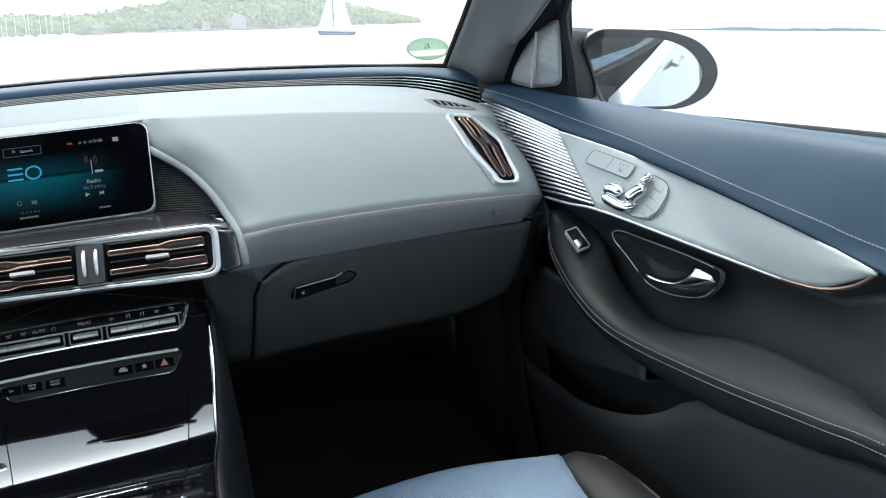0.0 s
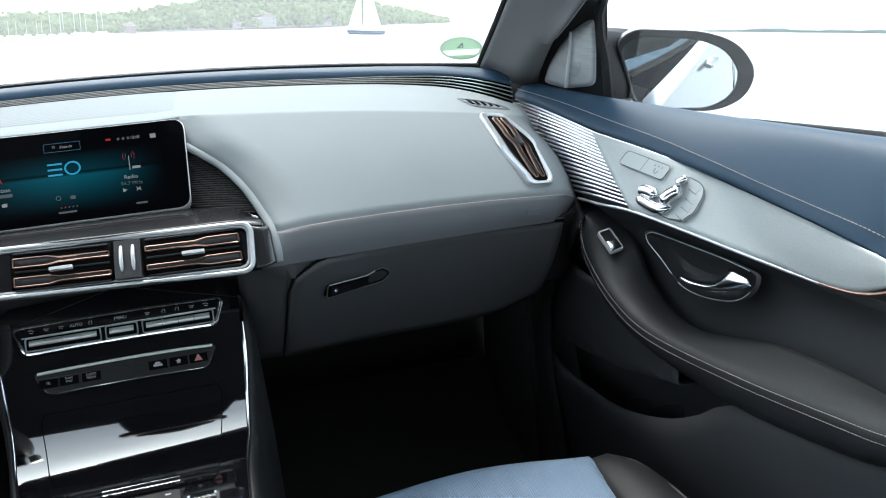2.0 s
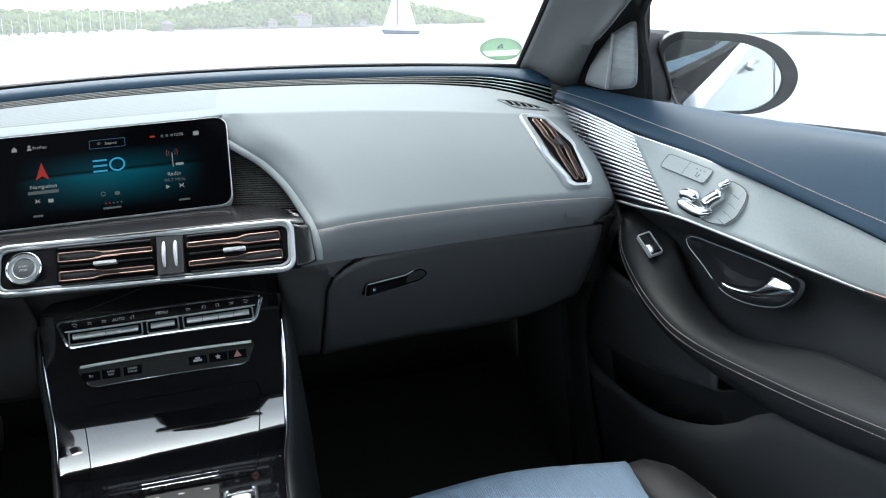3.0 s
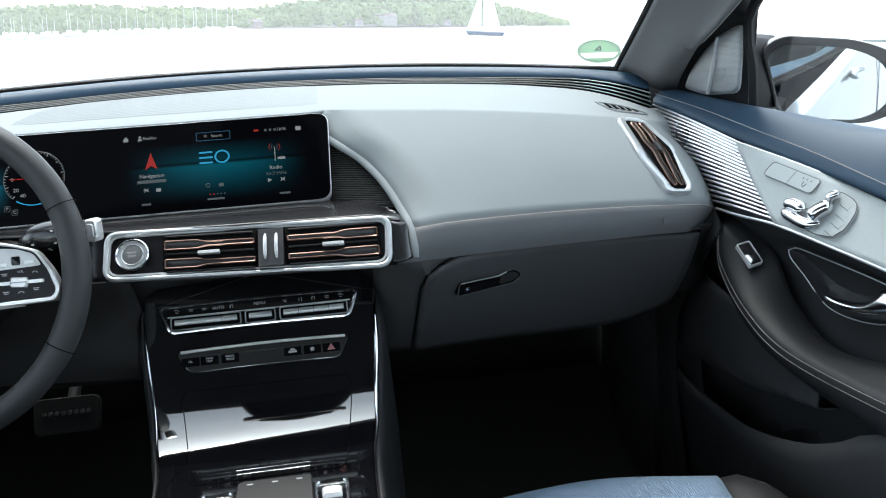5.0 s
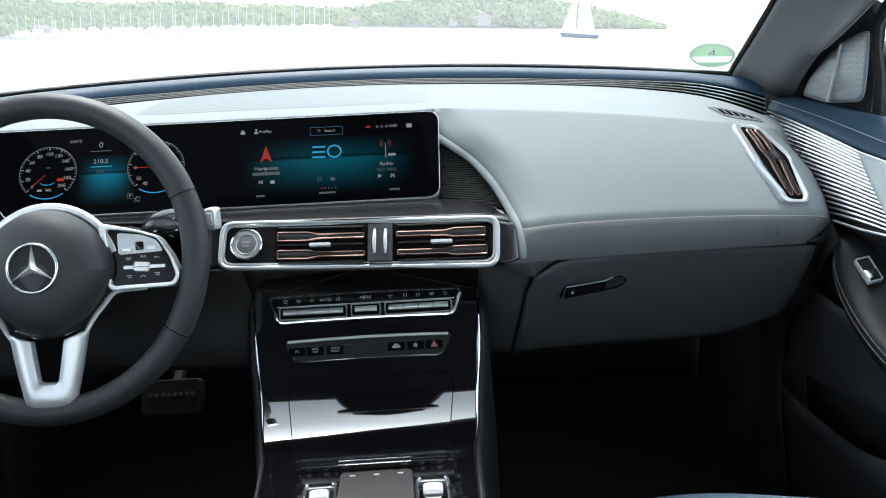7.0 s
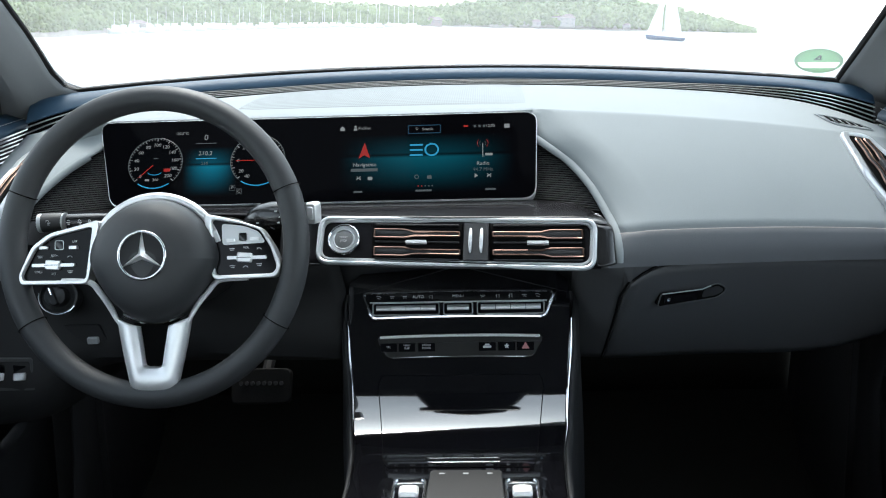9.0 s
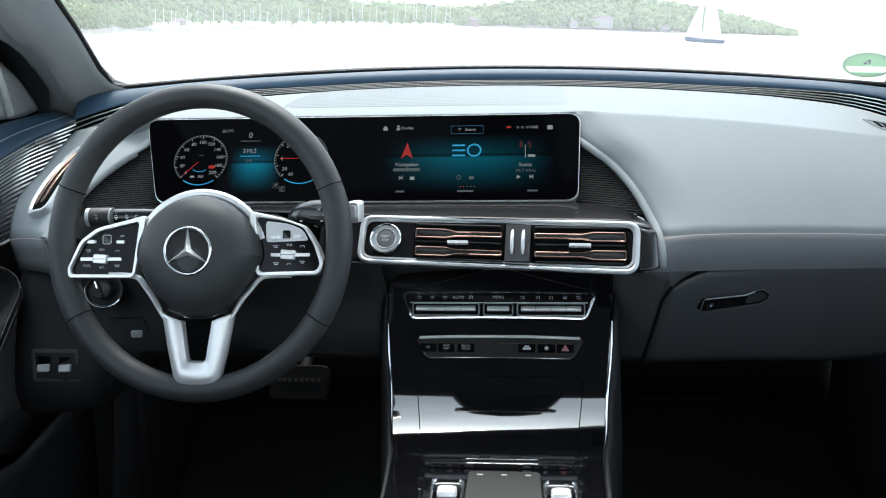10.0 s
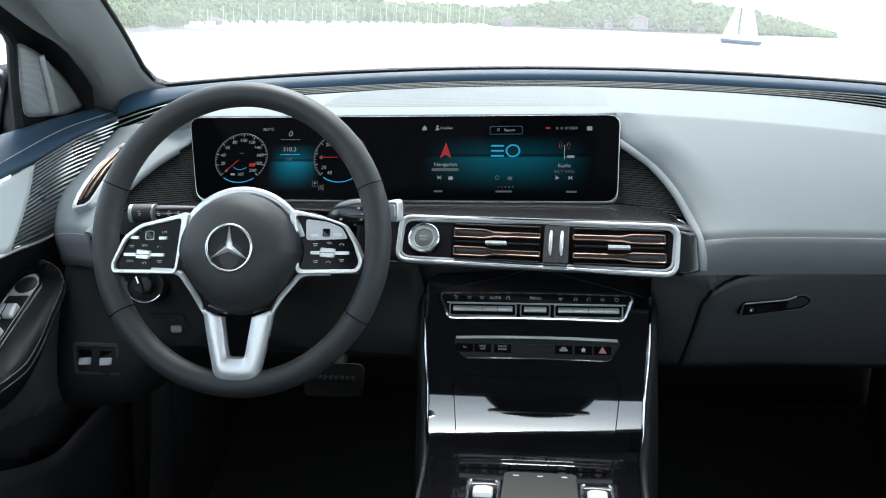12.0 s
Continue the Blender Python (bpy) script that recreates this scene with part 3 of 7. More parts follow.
for x in XD:
    w = max(0.0, abs(x) - 0.3) / 0.37
    k = max(0.0, 1 - 1.2 * w)
    a = Vector((x, base_y(x) - 0.006, base_z(x) - 0.006))
    b = Vector((x * (1 + 0.003 * w), rib_y(x) + 0.012, rib_z(x) + 0.010 + 0.024 * w ** 2))
    bend = lambda f: Vector((0, -0.3, 0.95)) * 0.007 * math.sin(f * math.pi) * (1 - k)
    for row, f, dy, dz in zip(roll, (0, 0.27, 0.5, 0.75, 0.93, 1.0), (0, 0.0, -0.0005, 0.004, 0.009, 0.013), (0, 0.0055, 0.0062, 0.0048, 0.001, -0.0045)):
        row.append(a.lerp(b, f) + bend(f) + Vector((0, dy, dz)) * k)
part("navy_roll", grid_bm(roll), NAVY, dash, "navy leather roll along the windscreen", thick=0.003)


def rib_row(f):
    """A line across the dash between the navy roll (0) and the dash top (1)."""
    out = []
    for x in XD:
        w = max(0.0, abs(x) - 0.3) / 0.37
        a = Vector((x * (1 + 0.003 * w), rib_y(x) + 0.012, rib_z(x) + 0.010 + 0.024 * w ** 2))
        out.append(a.lerp(Vector((x, rib_y(x), rib_z(x))), f))
    return out


part("rib_backing", grid_bm([[p + Vector((0, 0.006, -0.002)) for p in rib_row(f)] for f in (-0.05, 0.5, 1.1)]), GROOVE, dash, thick=0.002)
for k in range(4):
    f = (k + 0.7) / 4.4
    line = rib_row(f)
    # dull tubes with bright end overlays: the metal's uneven reflection put into colour
    rib = part("rib", tube(line, 0.0009, seg=6), FINELINE, dash)
    for a, b in ((0, 6), (40, 45)):
        w = [min(1.0, max(0.05, (abs(x) - 0.52) / 0.14)) for x in XD[a:b]]
        part("rib_lit_end", tube([p + Vector((0, -0.0006, 0.0004)) for p in line[a:b]], 0.0013, seg=6, taper=w), RIBMETAL, rib)


def crest(x):
    """The soft front edge of the dash top."""
    if x < -0.478:
        d = -0.478 - x
        return Vector((x, 1.0 + 0.75 * d, 1.008 - 0.33 * d - 0.6 * d * d))
    if x > 0.11:
        d = x - 0.11
        s = min(1.0, d / 0.06)
        return Vector((x, 1.013 - 0.013 * s * s * (3 - 2 * s) + 0.08 * d + 0.36 * d * d, 1.0085 - 0.055 * d - 0.14 * d * d))
    return Vector((x, 1.013, 1.0085))


def top_point(x, f):
    a, b = Vector((x, rib_y(x) - 0.002, rib_z(x) - 0.002)), crest(x * 0.97 if x < 0.112 else x - 0.003)
    p = a.lerp(b, f)
    p.z += 0.0065 * math.sin(f * math.pi) * (1 - 0.5 * abs(x))
    return p


# perforated speaker field in the middle of the dash top
gr = []
for f in np.linspace(0.03, 0.93, 14):
    row = []
    for x in np.linspace(-0.36, 0.16, 26):
        p = top_point(x, max(0.012, f + 0.12 * (x - 0.16)))
        p.z += 0.0018 - 0.0045 * max(0.0, (x - 0.06) / 0.1) ** 2 - 0.003 * max(0.0, (f - 0.85) / 0.08) ** 2 - 0.003 * max(0.0, (-0.28 - x) / 0.08) ** 2
        row.append(p)
    gr.append(row)
part("speaker_grille", grid_bm(gr), GRILLE, dash, "perforated grey speaker cover", thick=0.001)


def stitch_line(x):
    d = abs(x) - 0.195
    return Vector((x, 0.84 + 0.36 * d, 0.8785 - 0.045 * d - 0.115 * d * d + (0.0245 if x < 0 else 0)))


ARCH = [(0.1, 1.016, 1.0085), (0.1, 1.006, 0.99), (0.107, 0.99, 0.974), (0.125, 0.974, 0.9625), (0.147, 0.955, 0.947), (0.170, 0.92, 0.9215), (0.1865, 0.883, 0.892), (0.193, 0.852, 0.874)]
FACE_F = [0.0, 0.025, 0.07] + [float(f) for f in np.linspace(0.14, 1, 13)]


def face_grid(x_right, nu=34):
    """The passenger face of the dash: from its crest down to the seam, bounded by the arch beside the display."""
    arch = spline(ARCH, 201)
    g = []
    for f in FACE_F:
        a = Vector(arch[int(round(f * 200))])
        row = []
        for i in range(nu):
            u = i / (nu - 1)
            x = a.x + (x_right(f) - a.x) * u
            c, s = crest(x), stitch_line(x)
            p = c.lerp(s, f)
            p += Vector((0, -0.5, 0.85)) * 0.008 * math.sin(f * math.pi) * (0.5 + 0.5 * min(1, u * 4))
            blend = max(0.0, 1 - u * 12)
            p = p.lerp(Vector((x, a.y, a.z)), blend)
            edge = max(0.0, (u - 0.9) / 0.1) ** 2
            p += Vector((0, 0.03, -0.012)) * edge * min(1.0, f * 6)
            row.append(p)
        g.append(row)
    return g


FACE = face_grid(lambda f: float(np.interp(f, [0, 0.2, 0.5, 0.8, 1.0], [0.637, 0.655, 0.670, 0.673, 0.668])))
XT = np.linspace(-0.668, 0.106, 30)
PADROWS = []
TOP_F = [float(f) for f in np.linspace(0, 0.93, 11)] + [0.982]
for f in TOP_F:
    PADROWS.append([top_point(x, f) for x in XT] + [top_point(x, f) for x in np.linspace(0.112, 0.652 - 0.012 * f * f, 34)])
for j, r in enumerate(FACE):
    lip = Vector((0, 0.0025 * j, -0.0022 * j))
    PADROWS.append([top_point(x, 1.0) + lip for x in XT] + list(r))
PADROWS = np.array([[tuple(p) for p in r] for r in PADROWS])
bm = bmesh.new()
pv = [[bm.verts.new(p) for p in r] for r in PADROWS]
for i in range(len(pv) - 1):
    for j in range(len(pv[0]) - 1):
        if not (j == 29 and i >= len(TOP_F)):
            bm.faces.new((pv[i][j], pv[i][j + 1], pv[i + 1][j + 1], pv[i + 1][j]))
PADTREE = BVHTree.FromBMesh(bm)
part("dash_pad", bm, PAD, dash, "grey leather dash top and passenger pad", thick=0.003)
part("pad_stitching", tube([p + Vector((0, -0.0025, 0.001)) for p in FACE[-1]], 0.0005, seg=6), THREAD, dash, "pale copper seam")
part("arch_roll", tube(spline(ARCH[2:] + [(0.1945, 0.838, 0.856), (0.194, 0.834, 0.843)], 40), 0.0052, seg=12, flat=0.85), PAD, dash, "padded arch beside the display")
part("arch_stitching", stitches([(x + 0.0095, y - 0.002, z + 0.0045) for x, y, z in ARCH[3:7]], 0.004), CHARCOAL, dash, kind="stuff")


def pad_low(x):
    d = abs(x) - 0.167
    return Vector((x, 0.83 + 0.36 * d, 0.839 - 0.065 * d - 0.04 * d * d + (0.015 if x < 0 else 0)))


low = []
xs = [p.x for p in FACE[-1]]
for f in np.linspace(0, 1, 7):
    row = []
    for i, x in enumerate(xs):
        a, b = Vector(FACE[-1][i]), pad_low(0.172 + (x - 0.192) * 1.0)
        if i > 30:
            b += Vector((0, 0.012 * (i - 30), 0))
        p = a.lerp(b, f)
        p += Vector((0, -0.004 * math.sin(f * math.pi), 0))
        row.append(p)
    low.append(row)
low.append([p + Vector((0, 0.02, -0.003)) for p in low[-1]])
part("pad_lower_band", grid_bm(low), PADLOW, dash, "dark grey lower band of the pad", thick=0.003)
am = axes(low[3][27] + Vector((0, -0.0048, 0)), low[3][28] - low[3][26], low[1][27] - low[5][27])
part("airbag_mark", prism(rounded(box_outline(-0.016, -0.0045, 0.016, 0.0045), 0.004), 0, 0.0006, am), PADLOW, dash, "embossed oblong mark")

# glovebox
GT = [Vector(v) for v in ((0.208, 0.853, 0.829), (0.2403, 0.8644, 0.8298), (0.2859, 0.8808, 0.829), (0.3665, 0.9098, 0.8257), (0.4539, 0.9413, 0.8182), (0.5393, 0.972, 0.8071), (0.629, 1.004, 0.795))]
GB = [Vector((0.1949, 0.9635, 0.6776)), Vector((0.3051, 0.9893, 0.6725)), Vector((0.5008, 1.0356, 0.6591)), Vector((0.6038, 1.0614, 0.6725))]
gtop, gbot = spline(GT, 30), spline(GB, 30)
glove = []
for f in np.linspace(0, 1, 14):
    row = []
    for i in range(30):
        p = Vector(gtop[i]).lerp(Vector(gbot[i]), f)
        p += Vector((0, -0.012 * math.sin(f * math.pi) ** 0.7, 0))
        if f < 0.25 and i < 4:
            p += Vector((0.004 * (1 - f / 0.25) * (1 - i / 4), 0, -0.017 * (1 - f / 0.25) * (1 - i / 4) ** 2))
        row.append(p)
    glove.append(row)
gl = part("glovebox_lid", grid_bm(glove), GLOVE, dash, "closed charcoal glovebox lid", thick=0.004)
part("lid_gap", tube([p + Vector((-0.003, 0.003, 0)) for p in [r[0] for r in glove[::-1]]] + [p + Vector((0, 0.003, 0.003)) for p in glove[0]] + [r[-1] + Vector((0.003, 0.003, 0)) for r in glove], 0.0014, seg=6), GROOVE, dash)
hm = axes((0.2947, 0.8975, 0.7853), (1, 0.34, -0.0), (0.0, -0.2, 1))
hs = rounded([(-0.047, -0.0125), (0.036, -0.009), (0.047, -0.002), (0.047, 0.004), (0.036, 0.011), (0.022, 0.009), (0.012, 0.0055), (-0.044, 0.0055)], 0.004)
handle = part("handle", prism(hs, -0.012, 0.0012, hm), GROOVE, gl, "recessed black release handle")
part("release", prism(rounded([(-0.040, -0.009), (0.006, -0.0075), (0.010, 0.003), (-0.040, 0.003)], 0.002), 0.001, 0.0036, hm, 0.0008), SWITCHBLACK, handle)
part("scoop", prism(rounded([(0.014, -0.0065), (0.034, -0.005), (0.043, -0.001), (0.043, 0.003), (0.034, 0.008), (0.016, 0.005)], 0.004), 0.001, 0.0018, hm), BLACK, handle)
part("keyhole", lathe([(0.0026, 0.003), (0.0026, 0.0042), (0.0016, 0.0046)], 16, hm @ pose(-0.034, -0.0025, 0)), CHROME, handle)
part("release_edge", tube([hm @ Vector((x, y, 0.003)) for x, y in ((-0.043, 0.0058), (-0.01, 0.006), (0.012, 0.0062), (0.024, 0.0098))], 0.0008, seg=6), VENTFRAME, handle, "bright upper edge of the handle")
part("handle_rim", tube([hm @ Vector((x, y, 0.0012)) for x, y in hs], 0.0009, closed=True, seg=8), GLOVE, handle, "thin moulded rim")
# body of the dash beside, under and behind the lid
cheek = []
for j, r in enumerate(glove):
    f = j / 13
    e = r[0] + Vector((0.001, 0.0035, 0))
    w = Vector((0.146, 0.884 + 0.086 * f, 0.836 - 0.155 * f))
    cheek.append([w.lerp(e, u) + Vector((0, -0.006 * math.sin(u * math.pi) * (1 - u), 0)) for u in np.linspace(0, 1, 7)])
cheek.insert(0, [Vector((p.x, pad_low(p.x).y + 0.001, pad_low(p.x).z + 0.004)) for p in cheek[0]])
header = [[pad_low(p.x) + Vector((0, 0.001, 0.003)) for p in glove[0]], [p + Vector((0, 0.003, 0.0045)) for p in glove[0]], [p + Vector((0, 0.016, -0.012)) for p in glove[0]]]
for r in header:
    r.insert(0, r[0] + Vector((-0.009, -0.001, 0)))
part("glovebox_header", grid_bm(header), GLOVE, dash, thick=0.002)
part("glovebox_cheek", grid_bm(cheek), GLOVE, dash, "charcoal dash panel beside the glovebox", thick=0.003)
part("glovebox_surround", skin([[p + Vector((0, 0.012, 0.004)) for p in spline([pad_low(0.215), pad_low(0.4), pad_low(0.655)], 8)], [(0.215, 0.94, 0.76), (0.4, 1.0, 0.76), (0.66, 1.06, 0.76)], [(0.215, 1.0, 0.685), (0.4, 1.04, 0.675), (0.66, 1.10, 0.68)], [(0.215, 1.3, 0.68), (0.4, 1.35, 0.68), (0.66, 1.4, 0.68)]], 20, 14), BLACK, dash, thick=0.004)


# driver's end of the dash
LEFT_ARCH = [(-0.469, 1.016, 1.0085), (-0.469, 1.006, 0.99), (-0.476, 0.99, 0.974), (-0.494, 0.974, 0.9625), (-0.516, 0.955, 0.947), (-0.539, 0.92, 0.9215), (-0.5555, 0.883, 0.892), (-0.562, 0.852, 0.874)]


def left_pad():
    g = []
    arch = spline(LEFT_ARCH, 16)
    outer = spline([(-0.6892, 1.205, 0.9743), (-0.6957, 1.16, 0.9516), (-0.7, 1.105, 0.921), (-0.7051, 1.055, 0.8982), (-0.6975, 1.012, 0.8744), (-0.6891, 0.985, 0.844)], 16)
    for j in range(16):
        f = j / 15
        g.append([Vector(arch[j]).lerp(Vector(outer[j]), u) + Vector((0, -0.006, 0.008)) * math.sin(u * math.pi) * (0.3 + 0.7 * math.sin(f * math.pi)) for u in np.linspace(0, 1, 14)])
    bm = grid_bm(g)
    tree = BVHTree.FromBMesh(bm)
    part("driver_pad", bm, PAD, dash, "grey leather pad at the driver's end", thick=0.003)
    part("driver_arch_roll", tube([Vector(p) for p in arch[4:]], 0.005, seg=12), PAD, dash)
    part("driver_pad_seam", tube([p + Vector((0, -0.002, 0)) for p in g[-1]], 0.0005, seg=6), THREAD, dash)
    h = [[p + Vector((0.0, 0.004 * j, -0.016 * j)) for p in g[-1]] for j in range(4)]
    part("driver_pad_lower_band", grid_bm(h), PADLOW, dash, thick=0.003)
    return tree


LEFTTREE = left_pad()


def side_vent(side):
    """Tall slanting air outlet at the dash end: chrome frame and copper blades."""
    k = side
    if side > 0:
        m = axes((0.588, 1.051, 0.918), (0.93, 0.36, -0.08), (-0.069, 0.102, 0.084)) @ pose(0, 0, 0.007)
        o = [(-0.036, 0.071), (0.016, 0.066), (0.033, 0.004), (0.014, -0.083), (-0.036, -0.080), (-0.048, -0.005)]
        i = [(-0.023, 0.064), (0.010, 0.059), (0.025, 0.001), (0.008, -0.075), (-0.019, -0.073), (-0.028, -0.004)]
        o, i = o[::-1], i[::-1]
    else:
        m = axes((-0.617, 0.995, 0.933), (0.93, -0.36, 0.08), (0.069, 0.102, 0.084))
        o = [(-0.018, 0.070), (-0.024, 0.055), (-0.015, 0.020), (-0.006, -0.020), (0.003, -0.060), (0.010, -0.076), (0.022, -0.081), (0.060, -0.080), (0.040, 0.0), (0.012, 0.066)]
        i = [(-0.010, 0.062), (-0.011, 0.052), (-0.005, 0.020), (0.0015, -0.012), (0.0085, -0.050), (0.014, -0.068), (0.025, -0.0728), (0.050, -0.0718), (0.031, 0.0), (0.006, 0.058)]
    up = (m.to_3x3() @ Vector((0, 0, 1))).normalized()

    def lie(x, y):
        """Height of the pad under a place of the vent."""
        at = m0 @ Vector((x, y, 0))
        hit = (PADTREE if side > 0 else LEFTTREE).ray_cast(at + up * 0.08, -up)[0]
        return (hit - at).dot(up) if hit else 0.0
    m0 = m.copy()
    ro, ri = rounded(o, 0.013), rounded(i, 0.009)
    hs = np.array([lie(*p) for p in ro])
    for _ in range(2):
        hs = (np.roll(hs, 1) + 2 * hs + np.roll(hs, -1)) / 4
    A = np.array([[x, y, 1] for x, y in ro])
    tilt = np.linalg.lstsq(A, hs, rcond=None)[0]
    m = m @ Matrix(((1, 0, 0, 0), (0, 1, 0, 0), (tilt[0], tilt[1], 1, tilt[2] + (0.004 if side > 0 else 0.008)), (0, 0, 0, 1)))
    hs = hs - A @ tilt
    loops = [[(x, y, h - 0.012) for (x, y), h in zip(ro, hs)], [(x, y, h + 0.001) for (x, y), h in zip(ro, hs)]]
    for f, dh in ((0.12, 0.0035), (0.5, 0.004), (0.88, 0.0015), (1.0, -0.002), (1.0, -0.012)):
        loops.append([(a[0] + (b[0] - a[0]) * f, a[1] + (b[1] - a[1]) * f, h * (1 - f * 0.5) + dh) for a, b, h in zip(ro, ri, hs)])
    v = part("side_vent", grid_bm([[m @ Vector(p) for p in q + q[:1]] for q in loops]), VENTFRAME, dash, "satin silver framed corner air vent with copper blades")
    under = lambda x, y: lie(x, y) - tilt[0] * x - tilt[1] * y - tilt[2]
    cx, cy = sum(x for x, y in i) / len(i), sum(y for x, y in i) / len(i)
    # near-black sheet laid on the pad stands for the vent's shaded depth
    well = [[m @ Vector((cx + (x - cx) * f, cy + (y - cy) * f, under(cx + (x - cx) * f, cy + (y - cy) * f) + 0.0006)) for x, y in rounded(i, 0.006) + rounded(i, 0.006)[:1]] for f in (1.04, 0.75, 0.5, 0.25, 0.02)]
    part("vent_dark_sheet", grid_bm(well), GROOVE, v)
    for q in range(2):
        if side > 0:
            dx = (q - 0.5) * 0.0195
            path = [(-0.0065 + dx * 0.85, 0.054), (-0.006 + dx, 0.03), (-0.008 + dx, 0.012), (-0.004 + dx, -0.008), (-0.007 + dx * 0.9, -0.03), (-0.0075 + dx * 0.65, -0.066)]
        else:
            path = [(x + 0.0135 * q, y) for x, y in ((0.001, 0.05), (0.006, 0.026), (0.0095, 0.0), (0.015, -0.02), (0.019, -0.04), (0.0235, -0.063))]
        hw = 0.0042 if side > 0 else 0.0024
        pts = [(x + hw, y) for x, y in path] + [(x - hw, y) for x, y in path[::-1]]
        loop = [m @ Vector((x, y, under(x, y) + 0.0035)) for x, y in pts]
        part("blade", tube([Vector(p) for p in spline(loop + loop[:1], 50)][:-1], 0.0012 if side > 0 else 0.0006, closed=True, seg=6), COPPER, v)
        part("blade_core", tube([m @ Vector((x, y, under(x, y) + 0.0015)) for x, y in path], 0.0026, seg=6), BLACK, v)
    if side > 0:
        part("blade_tab", prism(rounded(box_outline(-0.004, -0.009, 0.004, 0.009), 0.002), 0.003, 0.009, m @ pose(-0.006, -0.002, under(-0.006, -0.002)), 0.001), CHARCOAL, v)


both(side_vent)
# demister outlet let into the pad beside the windscreen pillar
def outlet(x, f, h):
    return top_point(x, f) + Vector((-0.1, -0.2, 0.97)) * h


rim_xf = [(0.532, 0.63), (0.57, 0.64), (0.602, 0.73), (0.612, 0.82), (0.588, 0.845), (0.55, 0.83)]
dv = part("demister_vent", tube([outlet(x, f, 0.003) for x, f in spline([(x, f, 0) for x, f in rim_xf + rim_xf[:1]], 40)[:-1, :2]], 0.001, closed=True, seg=6), PAD, dash, "slotted demister outlet")
for q in range(5):
    x = 0.546 + q * 0.0112
    quad = [(x, 0.80 + 0.004 * q), (x + 0.005, 0.80 + 0.004 * q), (x + 0.0035, 0.675 + 0.02 * q), (x - 0.003, 0.665 + 0.02 * q)]
    part("slot", skin([[outlet(*quad[0], 0.0045), outlet(*quad[1], 0.0045)], [outlet(*quad[3], 0.0045), outlet(*quad[2], 0.0045)]], 3, 4), GROOVE, dv, thick=0.0008)



def recess(side):
    """Ribbed dark field between the arch and the display."""
    if side > 0:
        a, b, n = (0.10, 0.182), 0.938, 30
    else:
        a, b, n = (-0.452, -0.522), 0.938, 30
    arch = spline(ARCH, 60) if side > 0 else spline(LEFT_ARCH, 60)
    lines = []
    for k in range(n + 1):
        z = 0.894 + (0.972 - 0.894) * k / n
        i = int(np.argmin(np.abs(arch[:, 2] - z)))
        e = Vector((arch[i][0], arch[i][1], z))
        s = Vector((a[0], 0.945 + (z - 0.9) * 0.62, z))
        lines.append((s, e))
    bk = [[s + Vector((0, 0.012, 0)), s.lerp(e, 0.5) + Vector((0, 0.012, 0)), e + Vector((0, 0.010, 0))] for s, e in lines]
    r = part("ribbed_recess", grid_bm(bk), GROOVE, dash, "dark ribbed field beside the display", thick=0.002)
    for s, e in lines:
        part("rib", tube([s + Vector((0, 0.006, 0)), s.lerp(e, 0.5) + Vector((0, 0.008, 0)), e + Vector((0, 0.006, 0))], 0.0008, seg=6), BLACK, r)


both(recess)

# shelf under the display and centre vents
XB = np.linspace(-0.185, 0.19, 20)


def bez(x, v):
    """A place on the vent fascia: x across, v up from its middle."""
    t = (x + 0.158) / 0.32
    return Vector((x, 0.866 - 0.028 * t - 0.006 * (1 - (2 * t - 1) ** 2) + v * 0.55, 0.8725 - 0.003 * t + v * 0.83))


part("shelf", skin([[(-0.54, 0.95, 0.897), (-0.3, 0.95, 0.899), (0.1, 0.945, 0.899), (0.170, 0.93, 0.8905)], [(-0.55, 0.93, 0.9), (-0.3, 0.91, 0.9), (0.1, 0.9, 0.899), (0.155, 0.89, 0.8968), (0.172, 0.887, 0.89)], [tuple(bez(-0.19, 0.029)), tuple(bez(-0.05, 0.028)), tuple(bez(0.1, 0.028)), tuple(bez(0.155, 0.0265)), tuple(bez(0.173, 0.020))]], 30, 10), SHELF, dash, "graphite lacquered shelf under the display", thick=0.003)
part("shelf_lip", tube([(-0.17, 0.915, 0.9015), (0.07, 0.91, 0.9015), (0.093, 0.905, 0.901), (0.1, 0.893, 0.9)], 0.0015, seg=6), BLACK, dash)
fas = []
for v in np.linspace(-0.036, 0.03, 8):
    fas.append([bez(x, v) + Vector((0, 0.004 + (0.03 if x > 0.187 else 0), 0)) for x in np.linspace(-0.185, 0.172 - 0.016 * max(0.0, (v - 0.008) / 0.022) ** 2, 24)])
part("vent_fascia", grid_bm(fas), SHELF, dash, "graphite lacquered vent fascia", thick=0.003)
out = rounded([(-0.165, -0.030), (0.163, -0.034), (0.168, 0.026), (-0.162, 0.027)], 0.014, 6)
path = [bez(x, v) + Vector((0, -0.002, 0)) for x, v in out]
fine = [path[k].lerp(path[(k + 1) % len(path)], t) for k in range(len(path)) for t in ((0.0, 0.25, 0.5, 0.75) if (path[k] - path[(k + 1) % len(path)]).length > 0.02 else (0.0,))]
part("vent_surround", tube(fine, 0.003, closed=True, seg=10), VENTFRAME, dash, "satin chrome surround of the centre vents")
part("surround_step", tube([bez(x * 0.978, v * 0.86) + Vector((0, -0.001, 0)) for x, v in rounded([(-0.165, -0.030), (0.163, -0.034), (0.168, 0.026), (-0.162, 0.027)], 0.014, 6)], 0.0018, closed=True, seg=6), VENTFRAME, dash)


cap = []
